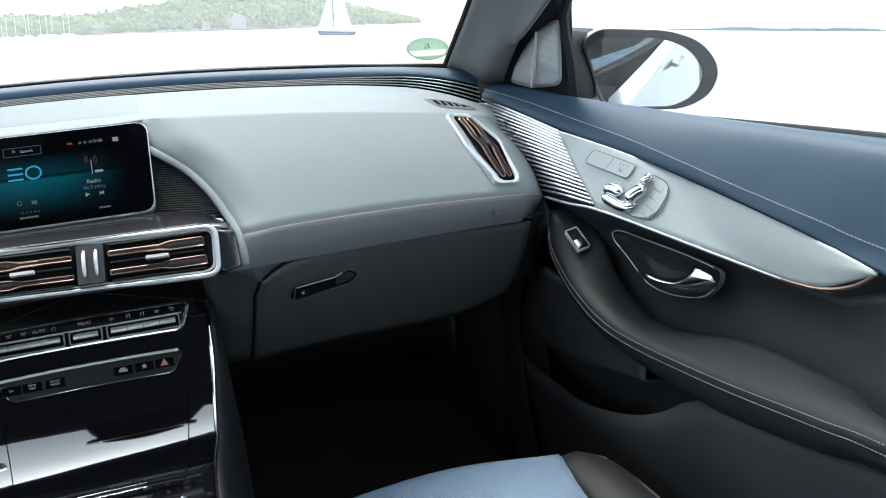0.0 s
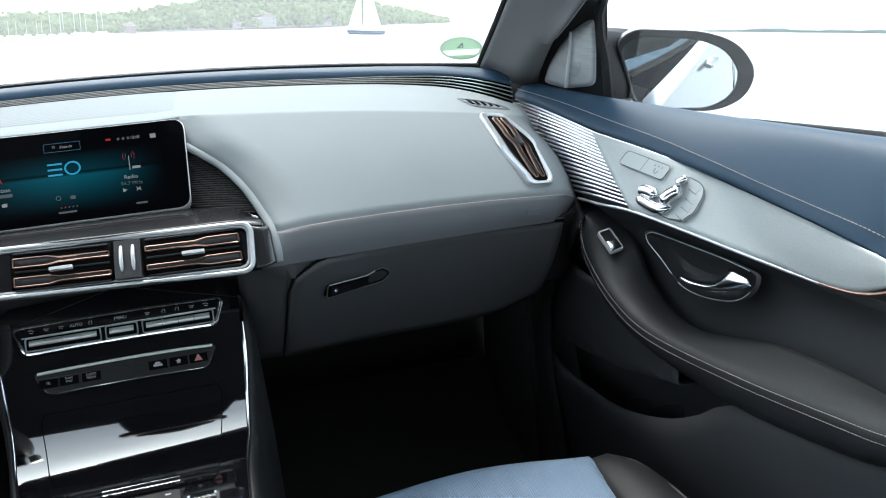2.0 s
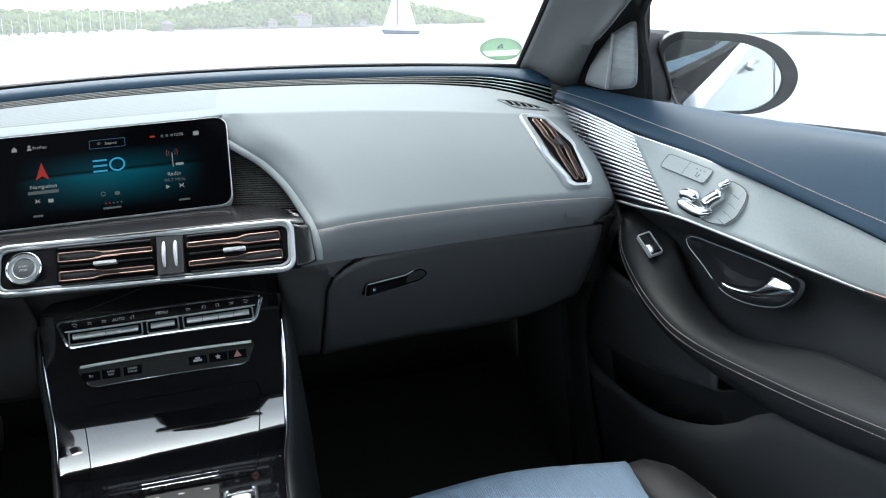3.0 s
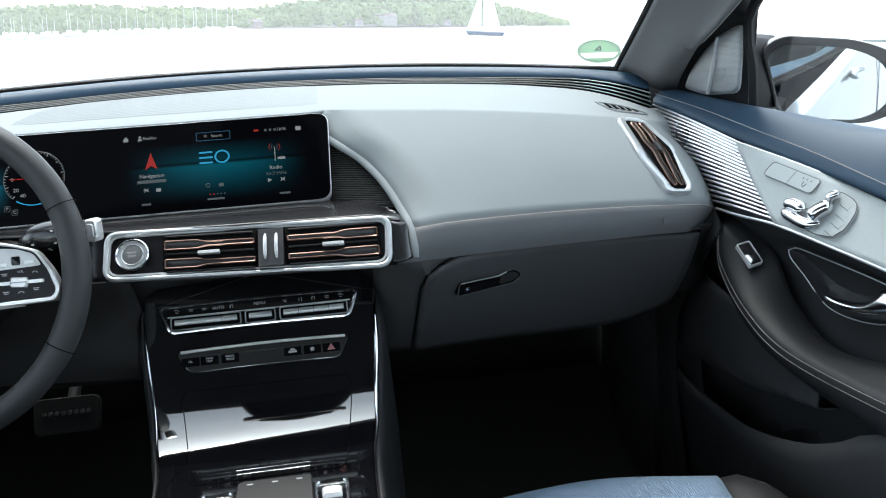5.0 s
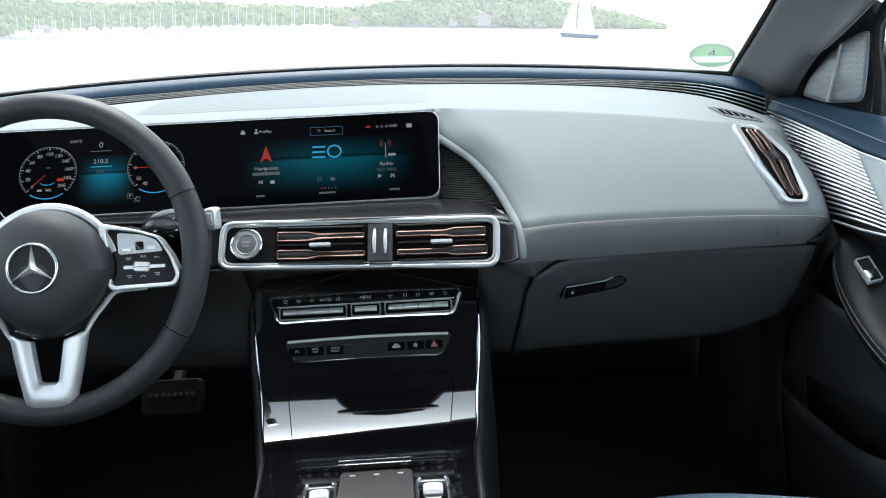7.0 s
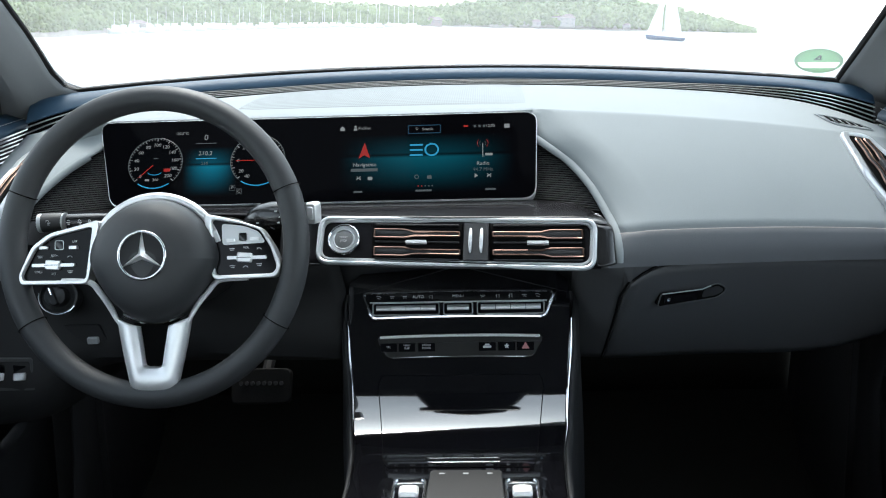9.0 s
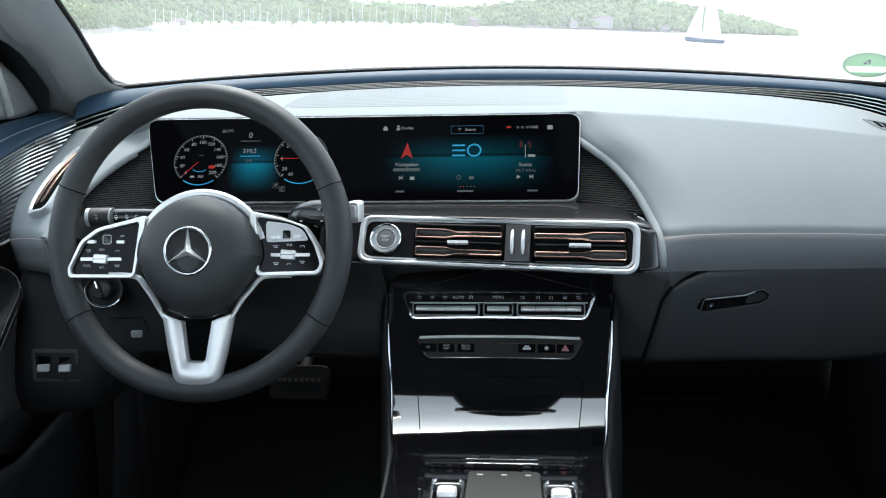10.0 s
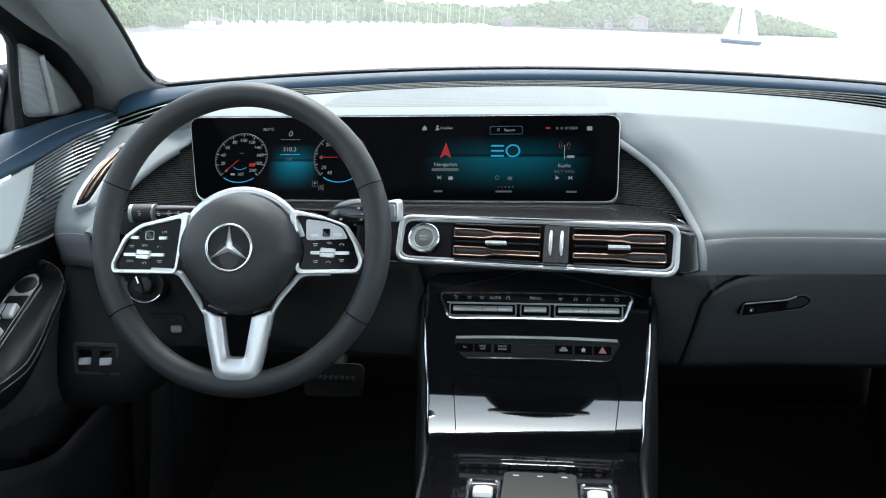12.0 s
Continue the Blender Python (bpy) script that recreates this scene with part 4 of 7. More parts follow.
for v in np.linspace(-0.033, 0.018, 9):
    a, e = bez(0.166, v), bez(0.187 - 0.004 * max(0.0, (v - 0.006) / 0.012) ** 2, v * 0.92)
    cap.append([a + Vector((0, 0.001, 0)), a.lerp(e, 0.5) + Vector((0, -0.0015, 0)), e + Vector((0, 0.002, 0)), e + Vector((0.004, 0.012, -0.001)), e + Vector((0.006, 0.03, -0.002))])
# its top rolls over into the shelf
for v, back, up, xe in ((0.024, 0.001, 0.0012, 0.1805), (0.028, 0.006, 0.0016, 0.1795), (0.029, 0.02, 0.0014, 0.1785), (0.029, 0.045, 0.0014, 0.1765)):
    a, e = bez(0.125, v) + Vector((0, back, up - 0.004)), bez(xe, v * 0.8) + Vector((0, back, up - 0.0005))
    cap.append([a, a.lerp(e, 0.55) + Vector((0, 0, 0.0028)), e, e + Vector((0.003, 0.006, -0.003)), e + Vector((0.004, 0.02, -0.012))])
part("fascia_end", skin(cap, 14, 44), GLOSSBLACK, dash, "rounded glossy end of the vent fascia", thick=0.002)


def centre_vent(x0, x1, flip):
    well = [[bez(x, v) + Vector((0, 0.001, 0)) for x in np.linspace(x0, x1, 8)] for v in np.linspace(-0.024, 0.021, 5)]
    w = part("centre_vent", grid_bm(well), GROOVE, dash, "black air vent with copper-edged blades", thick=0.001)
    L = x1 - x0
    for v in (0.0095, -0.0135):
        shape = [(0.03, 0.0052), (0.36, 0.0052), (0.47, 0.0026), (0.97, 0.0026)]
        pts = shape + [(u, -h) for u, h in shape[::-1]]
        loop = []
        for u, h in pts:
            u = 1 - u if flip else u
            loop.append(bez(x0 + L * u, v + h) + Vector((0, -0.004, 0)))
        if flip:
            loop = loop[::-1]
        dense = []
        for i in range(len(loop)):
            a, b = loop[i], loop[(i + 1) % len(loop)]
            dense += [a.lerp(b, t) for t in (0.04, 0.35, 0.65, 0.96)]
        bl = part("blade", tube(dense, 0.0011, closed=True, seg=6), COPPER, w, "copper blade edge")
        part("blade_core", skin([[loop[k] + Vector((0, 0.001, 0)) for k in range(4)], [loop[7 - k] + Vector((0, 0.001, 0)) for k in range(4)]], 12, 3), BLACK, bl, thick=0.002)
    for v in (-0.002, -0.024, 0.02):
        part("vane", tube([bez(x0 + 0.004, v) + Vector((0, -0.001, 0)), bez(x1 - 0.004, v) + Vector((0, -0.001, 0))], 0.0014, seg=6), BLACK, w)
    c = bez((x0 + x1) / 2, -0.002)
    part("blade_tab", prism(rounded(box_outline(-0.0125, -0.0018, 0.0125, 0.0018), 0.0008), 0, 0.006, axes(c + Vector((0, -0.006, 0)), (1, -0.09, 0), (0, 0.55, 0.83)), 0.0008), KEYSILVER, w, "silver blade tab")


centre_vent(-0.098, 0.011, False)
centre_vent(0.044, 0.155, True)
bm_ = axes(bez(0.0275, -0.001), (1, -0.09, 0), (0, 0.55, 0.83))
br = part("vent_bridge", prism(box_outline(-0.0145, -0.024, 0.0145, 0.022), -0.002, 0.004, bm_), CHARCOAL, dash)
for dx in (-0.0065, 0.0065):
    part("thumb_wheel", tube([bm_ @ Vector((dx, y, 0.0035 + h)) for y, h in ((-0.0155, 0.0), (-0.0145, 0.0006), (-0.009, 0.0025), (0.0, 0.0035), (0.009, 0.0025), (0.0145, 0.0006), (0.0155, 0.0))], 0.0023, seg=12, taper=[0.3, 0.6, 0.95, 1, 0.95, 0.6, 0.3]), KEYSILVER, br, "knurled chrome thumb wheel")
start = axes(bez(-0.132, -0.001) + Vector((0, -0.003, 0)), (1, -0.09, 0), (0, 0.55, 0.83))
sb = part("start_button", lathe([(0.0195, -0.002), (0.0195, 0.004), (0.0184, 0.0052), (0.0172, 0.004), (0.0172, 0.0)], 48, start), CHROME, dash, "round chrome-ringed start button")
part("button_field", lathe([(0.0172, -0.001), (0.0172, 0.0015), (0.001, 0.0016)], 40, start), VENTFRAME, sb)
part("inner_ring", lathe([(0.0132, 0.001), (0.0132, 0.0038), (0.0124, 0.0046), (0.0116, 0.0038), (0.0116, 0.001)], 40, start), VENTFRAME, sb)
part("button_cap", lathe([(0.0112, 0.0), (0.0112, 0.0036), (0.006, 0.0043), (0.0004, 0.0044)], 32, start), FINELINE, sb)
text("legend", "START", 0.0036, start @ pose(0, 0.002, 0.0048), LEGEND, sb)
text("legend", "STOP", 0.0036, start @ pose(0, -0.0025, 0.0048), LEGEND, sb)
part("fascia_underside", skin([[bez(x, -0.034) for x in XB[::4]], [bez(x, -0.034) + Vector((0, 0.03, -0.006)) for x in XB[::4]], [(x * 0.95, 0.925, 0.834) for x in XB[::4]]], 16, 8), BLACK, dash, thick=0.003)
part("knee_panel", skin([[(-0.665, 1.0, 0.845), (-0.52, 0.91, 0.86), (-0.33, 0.885, 0.855), (-0.145, 0.875, 0.84)], [(-0.668, 0.95, 0.76), (-0.5, 0.93, 0.77), (-0.33, 0.9, 0.77), (-0.14, 0.9, 0.79)], [(-0.672, 0.94, 0.60), (-0.58, 0.942, 0.615), (-0.5, 0.95, 0.68), (-0.33, 0.93, 0.695), (-0.14, 0.91, 0.70)], [(-0.66, 1.2, 0.56), (-0.58, 1.2, 0.58), (-0.5, 1.2, 0.66), (-0.33, 1.2, 0.67), (-0.14, 1.2, 0.68)]], 30, 20), BLACK, dash, "black panel under the steering wheel", thick=0.004)
part("knee_panel_filler", skin([[(-0.15, 0.875, 0.845), (0.0, 0.895, 0.84), (0.17, 0.885, 0.835)], [(-0.15, 0.915, 0.80), (0.0, 0.925, 0.82), (0.165, 0.925, 0.80)], [(-0.15, 0.94, 0.70), (0, 0.96, 0.75), (0.165, 0.96, 0.70)]], 14, 8), CHARCOAL, dash, thick=0.004)

# ---- display ----
SC = Vector((-0.184, 0.9695, 0.956))
SM = axes(SC, (1, 0, 0), (0, 0.53, 0.85))
display = thing("display_screen", SC, "wide black glass twin display with lit blue graphics", "screen")
sout = rounded([(-0.266, -0.0605), (0.287, -0.0605), (0.2925, 0.0605), (-0.2935, 0.0605)], 0.016, 6)
part("housing", prism([(x * 1.004, y * 1.02) for x, y in sout], -0.016, -0.002, SM), SILVER, display, "thin silver display edge")
part("edge_line", tube([SM @ Vector((x, y, -0.001)) for x, y in sout], 0.0011, closed=True, seg=6), SILVER, display, "bright display edge")
part("glass", prism(sout, -0.002, 0.0005, SM), SCREENGLASS, display, "black display glass")


def ui(a, b):
    """A place on the display from its own grid."""
    return (0.036 + (a - 752) * 0.000749, 0.0435 + (227 - b) * 0.00085)


def ui_pose(a, b, h=0.001):
    x, y = ui(a, b)
    return SM @ pose(x, y, h)


def ui_box(name, a0, b0, a1, b1, mat, r=0.001, h=0.0009):
    (x0, y1), (x1, y0) = ui(a0, b0), ui(a1, b1)
    return part(name, prism(rounded(box_outline(x0, y0, x1, y1), r), h - 0.0003, h, SM), mat, display)


ui_box("media_picture", 742, 218, 1058, 345, GLOW_MAIN, 0.0005, 0.0008)
ui_box("driver_picture", 470, 252, 570, 338, GLOW_MID, 0.0005, 0.0008)


def dial(c, labels, needle, sub):
    m = ui_pose(c[0], c[1], 0.0012)
    R = 0.0362
    d = part("dial", lathe([(R, -0.0003), (R, 0.0), (0.001, 0.0)], 48, m), UI_DIAL, display, "round lit instrument dial")
    for k in range(41):
        a = radians(225 - 270 * k / 40)
        r0 = R * (0.88 if k % 4 == 0 else 0.93)
        v = Vector((math.cos(a), math.sin(a), 0))
        part("tick", tube([m @ (v * r0 + Vector((0, 0, 0.0002))), m @ (v * R * 0.985 + Vector((0, 0, 0.0002)))], 0.00045 if k % 4 else 0.0007, seg=4), UI_WHITE, d)
    for word, ang in labels:
        a = radians(ang)
        text("figure", word, 0.0068, m @ pose(math.cos(a) * R * 0.72, math.sin(a) * R * 0.72, 0.0003), UI_WHITE, d)
    a = radians(needle)
    part("needle", tube([m @ Vector((math.cos(a) * R * q, math.sin(a) * R * q, 0.0006)) for q in (0.1, 0.8)], 0.0007, seg=4), UI_RED, d, "red needle")
    part("arc", tube([m @ Vector((math.cos(radians(q)) * R * 0.99, math.sin(radians(q)) * R * 0.99, 0.0004)) for q in range(235, 306, 5)], 0.0008, seg=4), UI_CYAN, d, "cyan charge arc")
    part("ring", tube([m @ Vector((math.cos(radians(q)) * R, math.sin(radians(q)) * R, 0.0002)) for q in range(-45, 226, 6)], 0.0005, seg=4), UI_DIM, d)
    if sub:
        part("warning_mark", prism(rounded(box_outline(0.012, -0.0125, 0.0205, -0.008), 0.001), 0.0003, 0.0005, m), UI_RED, d, "small red dial symbol")
        part("range_arc", tube([m @ Vector((0.011 * math.cos(radians(q)), -0.009 + 0.008 * math.sin(radians(q)), 0.0004)) for q in range(215, 326, 10)], 0.0005, seg=4), UI_CYAN, d)
        part("unit_bar", prism(box_outline(-0.003, 0.0065, 0.003, 0.0075), 0.0003, 0.0005, m), UI_DIM, d)
        part("car_icon", prism(rounded(box_outline(-0.012, -0.0255, -0.006, -0.0225), 0.001), 0.0003, 0.0005, m), UI_WHITE, d)
        text("figure", "360", 0.0055, m @ pose(0.002, -R * 0.66, 0.0003), UI_WHITE, d)


dial((421, 279), [(str(20 * k), 225 - 27 * k) for k in range(11)], 225, True)
dial((604, 278), [("20", 135), ("0", 180), ("20", 215), ("40", 240)], 180, False)
text("figure", "0", 0.0115, ui_pose(508, 237), UI_WHITE, display)
text("figure", "210.2", 0.0085, ui_pose(509, 264), UI_WHITE, display)
text("figure", "210", 0.0062, ui_pose(509, 281), UI_DIM, display)
text("figure", "20.5°C", 0.0056, ui_pose(465, 229), UI_WHITE, display)
ui_box("rule_line", 490, 246, 527, 247.2, UI_DIM, 0.0002)
ui_box("rule_line", 492, 272, 529, 273.2, UI_CYAN, 0.0002)
text("gear_letter", "P", 0.006, ui_pose(562, 323), UI_WHITE, display)
text("gear_letter", "C", 0.006, ui_pose(574, 329), UI_WHITE, display)
for a, b in ((562, 323), (574, 329)):
    x, y = ui(a, b)
    part("gear_box_frame", ring_frame(rounded(box_outline(x - 0.0036, y - 0.0038, x + 0.0036, y + 0.0038), 0.0008), rounded(box_outline(x - 0.0031, y - 0.0033, x + 0.0031, y + 0.0033), 0.0006), 0.0007, 0.001, SM), UI_DIM, display)
text("menu_word", "Navigation", 0.0072, ui_pose(793, 290), UI_WHITE, display)
ui_box("menu_line", 769, 296, 816, 301, UI_DIM, 0.0004)
text("menu_word", "Radio", 0.0072, ui_pose(999, 292), UI_WHITE, display)
text("menu_word", "94.7 MHz", 0.0066, ui_pose(999, 302), UI_DIM, display)
text("menu_word", "Profiles", 0.0055, ui_pose(791, 228), UI_WHITE, display)
text("menu_word", "Search", 0.0054, ui_pose(903, 232), UI_WHITE, display)
text("clock", "12:05", 0.0055, ui_pose(1013, 229), UI_WHITE, display)
x, y = ui(897, 232)
part("search_frame", ring_frame(rounded(box_outline(x - 0.0215, y - 0.006, x + 0.0215, y + 0.006), 0.0012), rounded(box_outline(x - 0.0209, y - 0.0054, x + 0.0209, y + 0.0054), 0.001), 0.0008, 0.0011, SM), UI_BLUE, display)
part("search_lens", tube([ui_pose(884, 231) @ Vector((0.0016 * math.cos(q), 0.0016 * math.sin(q), 0)) for q in np.linspace(0, 6.0, 10)], 0.0003, seg=4), UI_WHITE, display)
m = ui_pose(752, 228)
part("home_icon", prism([(-0.003, -0.003), (0.003, -0.003), (0.003, 0.0005), (0.0, 0.0038), (-0.003, 0.0005)], 0, 0.0003, m), UI_WHITE, display)
part("profile_icon", join(lathe([(0.0017, 0), (0.0017, 0.0003)], 12, ui_pose(775, 225)), prism([(-0.0026, -0.003), (0.0026, -0.003), (0.0018, 0.0002), (-0.0018, 0.0002)], 0, 0.0003, ui_pose(775, 228))), UI_WHITE, display)
part("message_icon", prism(rounded([(-0.0035, -0.0028), (0.0035, -0.0028), (0.0035, 0.003), (-0.0035, 0.003)], 0.0006), 0, 0.0003, ui_pose(1042, 230)), UI_WHITE, display)
ui_box("status_mark", 966, 227, 974, 230, UI_RED, 0.0004)
for a in (984, 992, 1000):
    ui_box("status_bar", a, 227, a + 4, 231, UI_DIM, 0.0003)
part("direction_arrow", prism([(-0.0075, -0.0115), (0.0, -0.0065), (0.008, -0.0115), (0.0, 0.0115)], 0, 0.0003, ui_pose(792, 266)), UI_RED, display, "red direction arrow")
# bar-and-ring emblem of the media picture
for dy in (-0.0072, 0.0, 0.0072):
    (x, y) = ui(883, 267)
    part("emblem_bar", prism(rounded(box_outline(x - 0.0085, y + dy - 0.0011, x + 0.0085, y + dy + 0.0011), 0.0008), 0.0008, 0.0012, SM), UI_CYAN, display)
part("emblem_ring", tube([ui_pose(910, 267) @ Vector((0.0085 * math.cos(q), 0.0082 * math.sin(q), 0)) for q in np.linspace(0, 2 * math.pi, 28, endpoint=False)], 0.0011, closed=True, seg=6), UI_CYAN, display)
part("radio_mast", tube([ui_pose(999, 281) @ Vector((0, 0, 0)), ui_pose(999, 258) @ Vector((0, 0, 0))], 0.0007, seg=4), UI_WHITE, display)
for s in (-1, 1):
    for r in (0.004, 0.007):
        part("radio_wave", tube([ui_pose(999, 258) @ Vector((s * r * math.cos(q), r * math.sin(q), 0)) for q in np.linspace(-0.8, 0.8, 6)], 0.0003, seg=4), UI_RED if r > 0.005 else UI_DIM, display)
ui_box("radio_name", 1003, 275, 1016, 279, UI_WHITE, 0.0003)
for k, a in enumerate((783, 803, 884, 906, 987, 1009)):
    col = UI_DIM if 850 < a < 950 else UI_WHITE
    if k == 4:
        part("play_icon", prism([(-0.0022, -0.0028), (0.0028, 0.0), (-0.0022, 0.0028)], 0, 0.0003, ui_pose(a, 312)), col, display)
    elif k in (0, 5):
        part("shortcut_icon", join(*(tube([ui_pose(a, 312) @ Vector((-0.0026, w * 0.0024, 0)), ui_pose(a, 312) @ Vector((0.0026, -w * 0.0024, 0))], 0.0005, seg=4) for w in (-1, 1, 0))), col, display)
    elif k == 2:
        part("shortcut_icon", tube([ui_pose(a, 312) @ Vector((0.0026 * math.cos(q), 0.0026 * math.sin(q), 0)) for q in np.linspace(0, 6.28, 14, endpoint=False)], 0.0005, closed=True, seg=4), col, display)
    else:
        ui_box("shortcut_icon", a - 4, 310, a + 4, 315.5, col, 0.001)
for a, b in ((775, 790), (1002, 1020), (882, 910)):
    ui_box("status_text", a, 333, b, 336, UI_DIM, 0.0003)
for k in range(5):
    ui_box("page_dot", 886 + k * 6, 326, 888 + k * 6, 328, UI_RED if k < 2 else UI_DIM, 0.0002)

# ---- steering wheel ----
WC = Vector((-0.331, 0.767, 0.890))
WM = axes(WC, (1, 0, 0), (0, 0.28, 0.96))
wheel = thing("steering_wheel", WC, "black leather steering wheel with silver spokes and a round hub", "steering wheel")


def on_wheel(x, y, h=0.0):
    return WM @ Vector((x, y, h))


bm = bmesh.new()
N, S = 96, 16
vs = []
for i in range(N):
    a = i * 2 * math.pi / N
    swell = 1 + 0.05 * math.cos(a) ** 2
    ring = []
    for j in range(S):
        b = j * 2 * math.pi / S
        rr, hh = 0.0142 * swell * math.cos(b), 0.0155 * math.sin(b)
        ring.append(bm.verts.new(on_wheel((0.161 + rr) * math.cos(a), (0.166 + rr) * math.sin(a), hh)))
    vs.append(ring)
for i in range(N):
    for j in range(S):
        bm.faces.new((vs[i][j], vs[i][(j + 1) % S], vs[(i + 1) % N][(j + 1) % S], vs[(i + 1) % N][j]))
rim = part("rim", bm, RIMLEATHER, wheel, "thick black leather rim")
for a in (22, 158, 212, 328):
    v = Vector((math.cos(radians(a)), math.sin(radians(a)), 0))
    part("rim_seam", tube([WM @ (v * (0.162 + 0.0162 * math.cos(q)) + Vector((0, 0, 0.0159 * math.sin(q)))) for q in np.linspace(0, 2 * math.pi, 24, endpoint=False)], 0.0006, closed=True, seg=4), GROOVE, rim)
WH = WM @ pose(0.0035, 0, 0)


def on_hub(x, y, h=0.0):
    return WH @ Vector((x, y, h))


hub_out = [(0.0675 * math.cos(a) * (1 + 0.04 * math.cos(2 * a)) * (1 - 0.2 * max(0.0, -math.sin(a))), 0.068 * math.sin(a) - 0.002 * (math.sin(a) < -0.5)) for a in np.linspace(0, 2 * math.pi, 64, endpoint=False)]
hub = [[on_hub(x * k + 0.002, y * k - 0.0165, h) for x, y in hub_out + hub_out[:1]] for k, h in ((1.0, -0.02), (1.0, 0.006), (0.985, 0.016), (0.94, 0.026), (0.86, 0.034), (0.7, 0.041), (0.4, 0.0455), (0.02, 0.0465))]
part("airbag_cover", grid_bm(hub), RIMLEATHER, wheel, "round black padded hub cover")
EM = WH @ pose(0.0018, -0.0127, 0)
part("emblem_ring", tube([EM @ Vector((0.0252 * math.cos(a), 0.0252 * math.sin(a), 0.0465)) for a in np.linspace(0, 2 * math.pi, 48, endpoint=False)], 0.0017, closed=True, seg=10), CHROME, wheel, "round chrome emblem")
part("emblem_disc", lathe([(0.0245, 0.035), (0.0245, 0.0458), (0.001, 0.0463)], 40, EM), BLACK, wheel)
for a in (90, 210, 330):
    bm = bmesh.new()
    d, s = Vector((math.cos(radians(a)), math.sin(radians(a)), 0)), Vector((-math.sin(radians(a)), math.cos(radians(a)), 0))
    base = [bm.verts.new(EM @ (p + Vector((0, 0, 0.0463)))) for p in (s * 0.0038 + d * 0.0022, d * 0.0248, s * -0.0038 + d * 0.0022, d * -0.0005)]
    apex = bm.verts.new(EM @ (d * 0.0003 + Vector((0, 0, 0.0512))))
    tip = bm.verts.new(EM @ (d * 0.0246 + Vector((0, 0, 0.0478))))
    for q in ((base[0], base[1], tip), (base[0], tip, apex), (base[2], apex, tip), (base[2], tip, base[1]), (base[3], base[0], apex), (base[3], apex, base[2])):
        bm.faces.new(q)
    part("emblem_arm", bm, SILVER, wheel)
# silver band round the hub, joining the spokes
part("hub_band", tube([on_hub(0.0735 * math.cos(a) + 0.001, 0.0705 * math.sin(a) - 0.0155, 0.003) for a in np.linspace(radians(15), radians(165), 30)], 0.0048, seg=10, flat=0.8), SILVER, wheel, "satin silver band over the hub")


def spoke(side):
    if side > 0:
        o = [(0.060, 0.034), (0.0962, 0.0262), (0.1241, 0.0173), (0.1384, -0.0045), (0.1464, -0.0246), (0.1408, -0.0375), (0.070, -0.0395)]
        i = [(0.072, 0.0245), (0.1032, 0.0205), (0.1224, 0.0139), (0.1332, -0.0046), (0.1396, -0.0264), (0.1356, -0.0315), (0.074, -0.0325)]
    else:
        o = [(-0.070, -0.0412), (-0.1465, -0.0412), (-0.1485, -0.0314), (-0.1335, 0.0012), (-0.1139, 0.0153), (-0.0814, 0.0232), (-0.056, 0.030)]
        i = [(-0.073, -0.0353), (-0.1420, -0.0353), (-0.1436, -0.0303), (-0.1290, -0.0033), (-0.1101, 0.0101), (-0.0821, 0.0165), (-0.068, 0.0190)]
    i = [(a[0] + (b[0] - a[0]) * 0.28, a[1] + (b[1] - a[1]) * 0.28) for a, b in zip(i, o)]
    ro, ri = rounded(o, 0.007), rounded(i, 0.005)
    s = part("spoke", ring_frame(ro, ri, -0.008, 0.0115, WM), SILVER, wheel, "silver-framed spoke with glossy black switches", bevel=0.0012)
    part("switch_field", prism(ri, -0.006, 0.0055, WM), SWITCHBLACK, s)
    if side > 0:
        levers, touch, roller, bar = ((0.0894, 0.0036), (0.1159, 0.0051)), (0.1029, 0.0075), (0.1048, -0.0152), (0.0854, 0.1293)
        words = (((0.1065, -0.0042), "VOL"),)
        marks = ((0.0903, -0.0059), (0.1207, -0.0062), (0.0908, -0.0249), (0.1057, -0.0259), (0.1205, -0.0232))
        # pale plate on this spoke only, standing for a reflection in the gloss
        part("field_sheen", prism(rounded([(0.0792, 0.0226), (0.1050, 0.0195), (0.1205, 0.0132), (0.1280, 0.0008), (0.0800, -0.0012)], 0.004), 0.005, 0.0064, WM), KEYSILVER, s, "pale grey plate standing for a reflection")
    else:
        levers, touch, roller, bar = ((-0.1218, -0.0004), (-0.0877, -0.0007)), (-0.1042, 0.0024), (-0.1108, -0.0198), (-0.1348, -0.0857)
        words = (((-0.1099, -0.0094), "SET+"), ((-0.1098, -0.0295), "SET-"), ((-0.1276, -0.0272), "CNCL"), ((-0.0868, 0.0062), "LIM"))
        marks = ((-0.1262, -0.0102), (-0.0921, -0.0111), (-0.0922, -0.0273), (-0.118, 0.007))
    part("rocker_bar", prism(rounded(box_outline(bar[0], roller[1] - 0.0018, bar[1], roller[1] + 0.0018), 0.0012), 0.005, 0.0088, WM, 0.0006), SILVER, s, "chrome rocker bar")
    rx, ry = roller
    part("scroll_wheel", prism(rounded([(rx - 0.0085, ry - 0.0046), (rx + 0.0078, ry - 0.0058), (rx + 0.0092, ry + 0.0046), (rx - 0.0075, ry + 0.0060)], 0.0022), 0.005, 0.0112, WM, 0.0014), SILVER, s, "chrome scroll roller")
    part("roller_ridge", prism(box_outline(rx - 0.008, ry - 0.0004, rx + 0.008, ry + 0.0004), 0.0108, 0.0115, WM), FINELINE, s)
    tx, ty = touch
    o = rounded(box_outline(tx - 0.0048, ty - 0.005, tx + 0.0048, ty + 0.005), 0.0022)
    part("touch_button", prism(o, 0.005, 0.0068, WM, 0.0006), GLOSSBLACK, s)
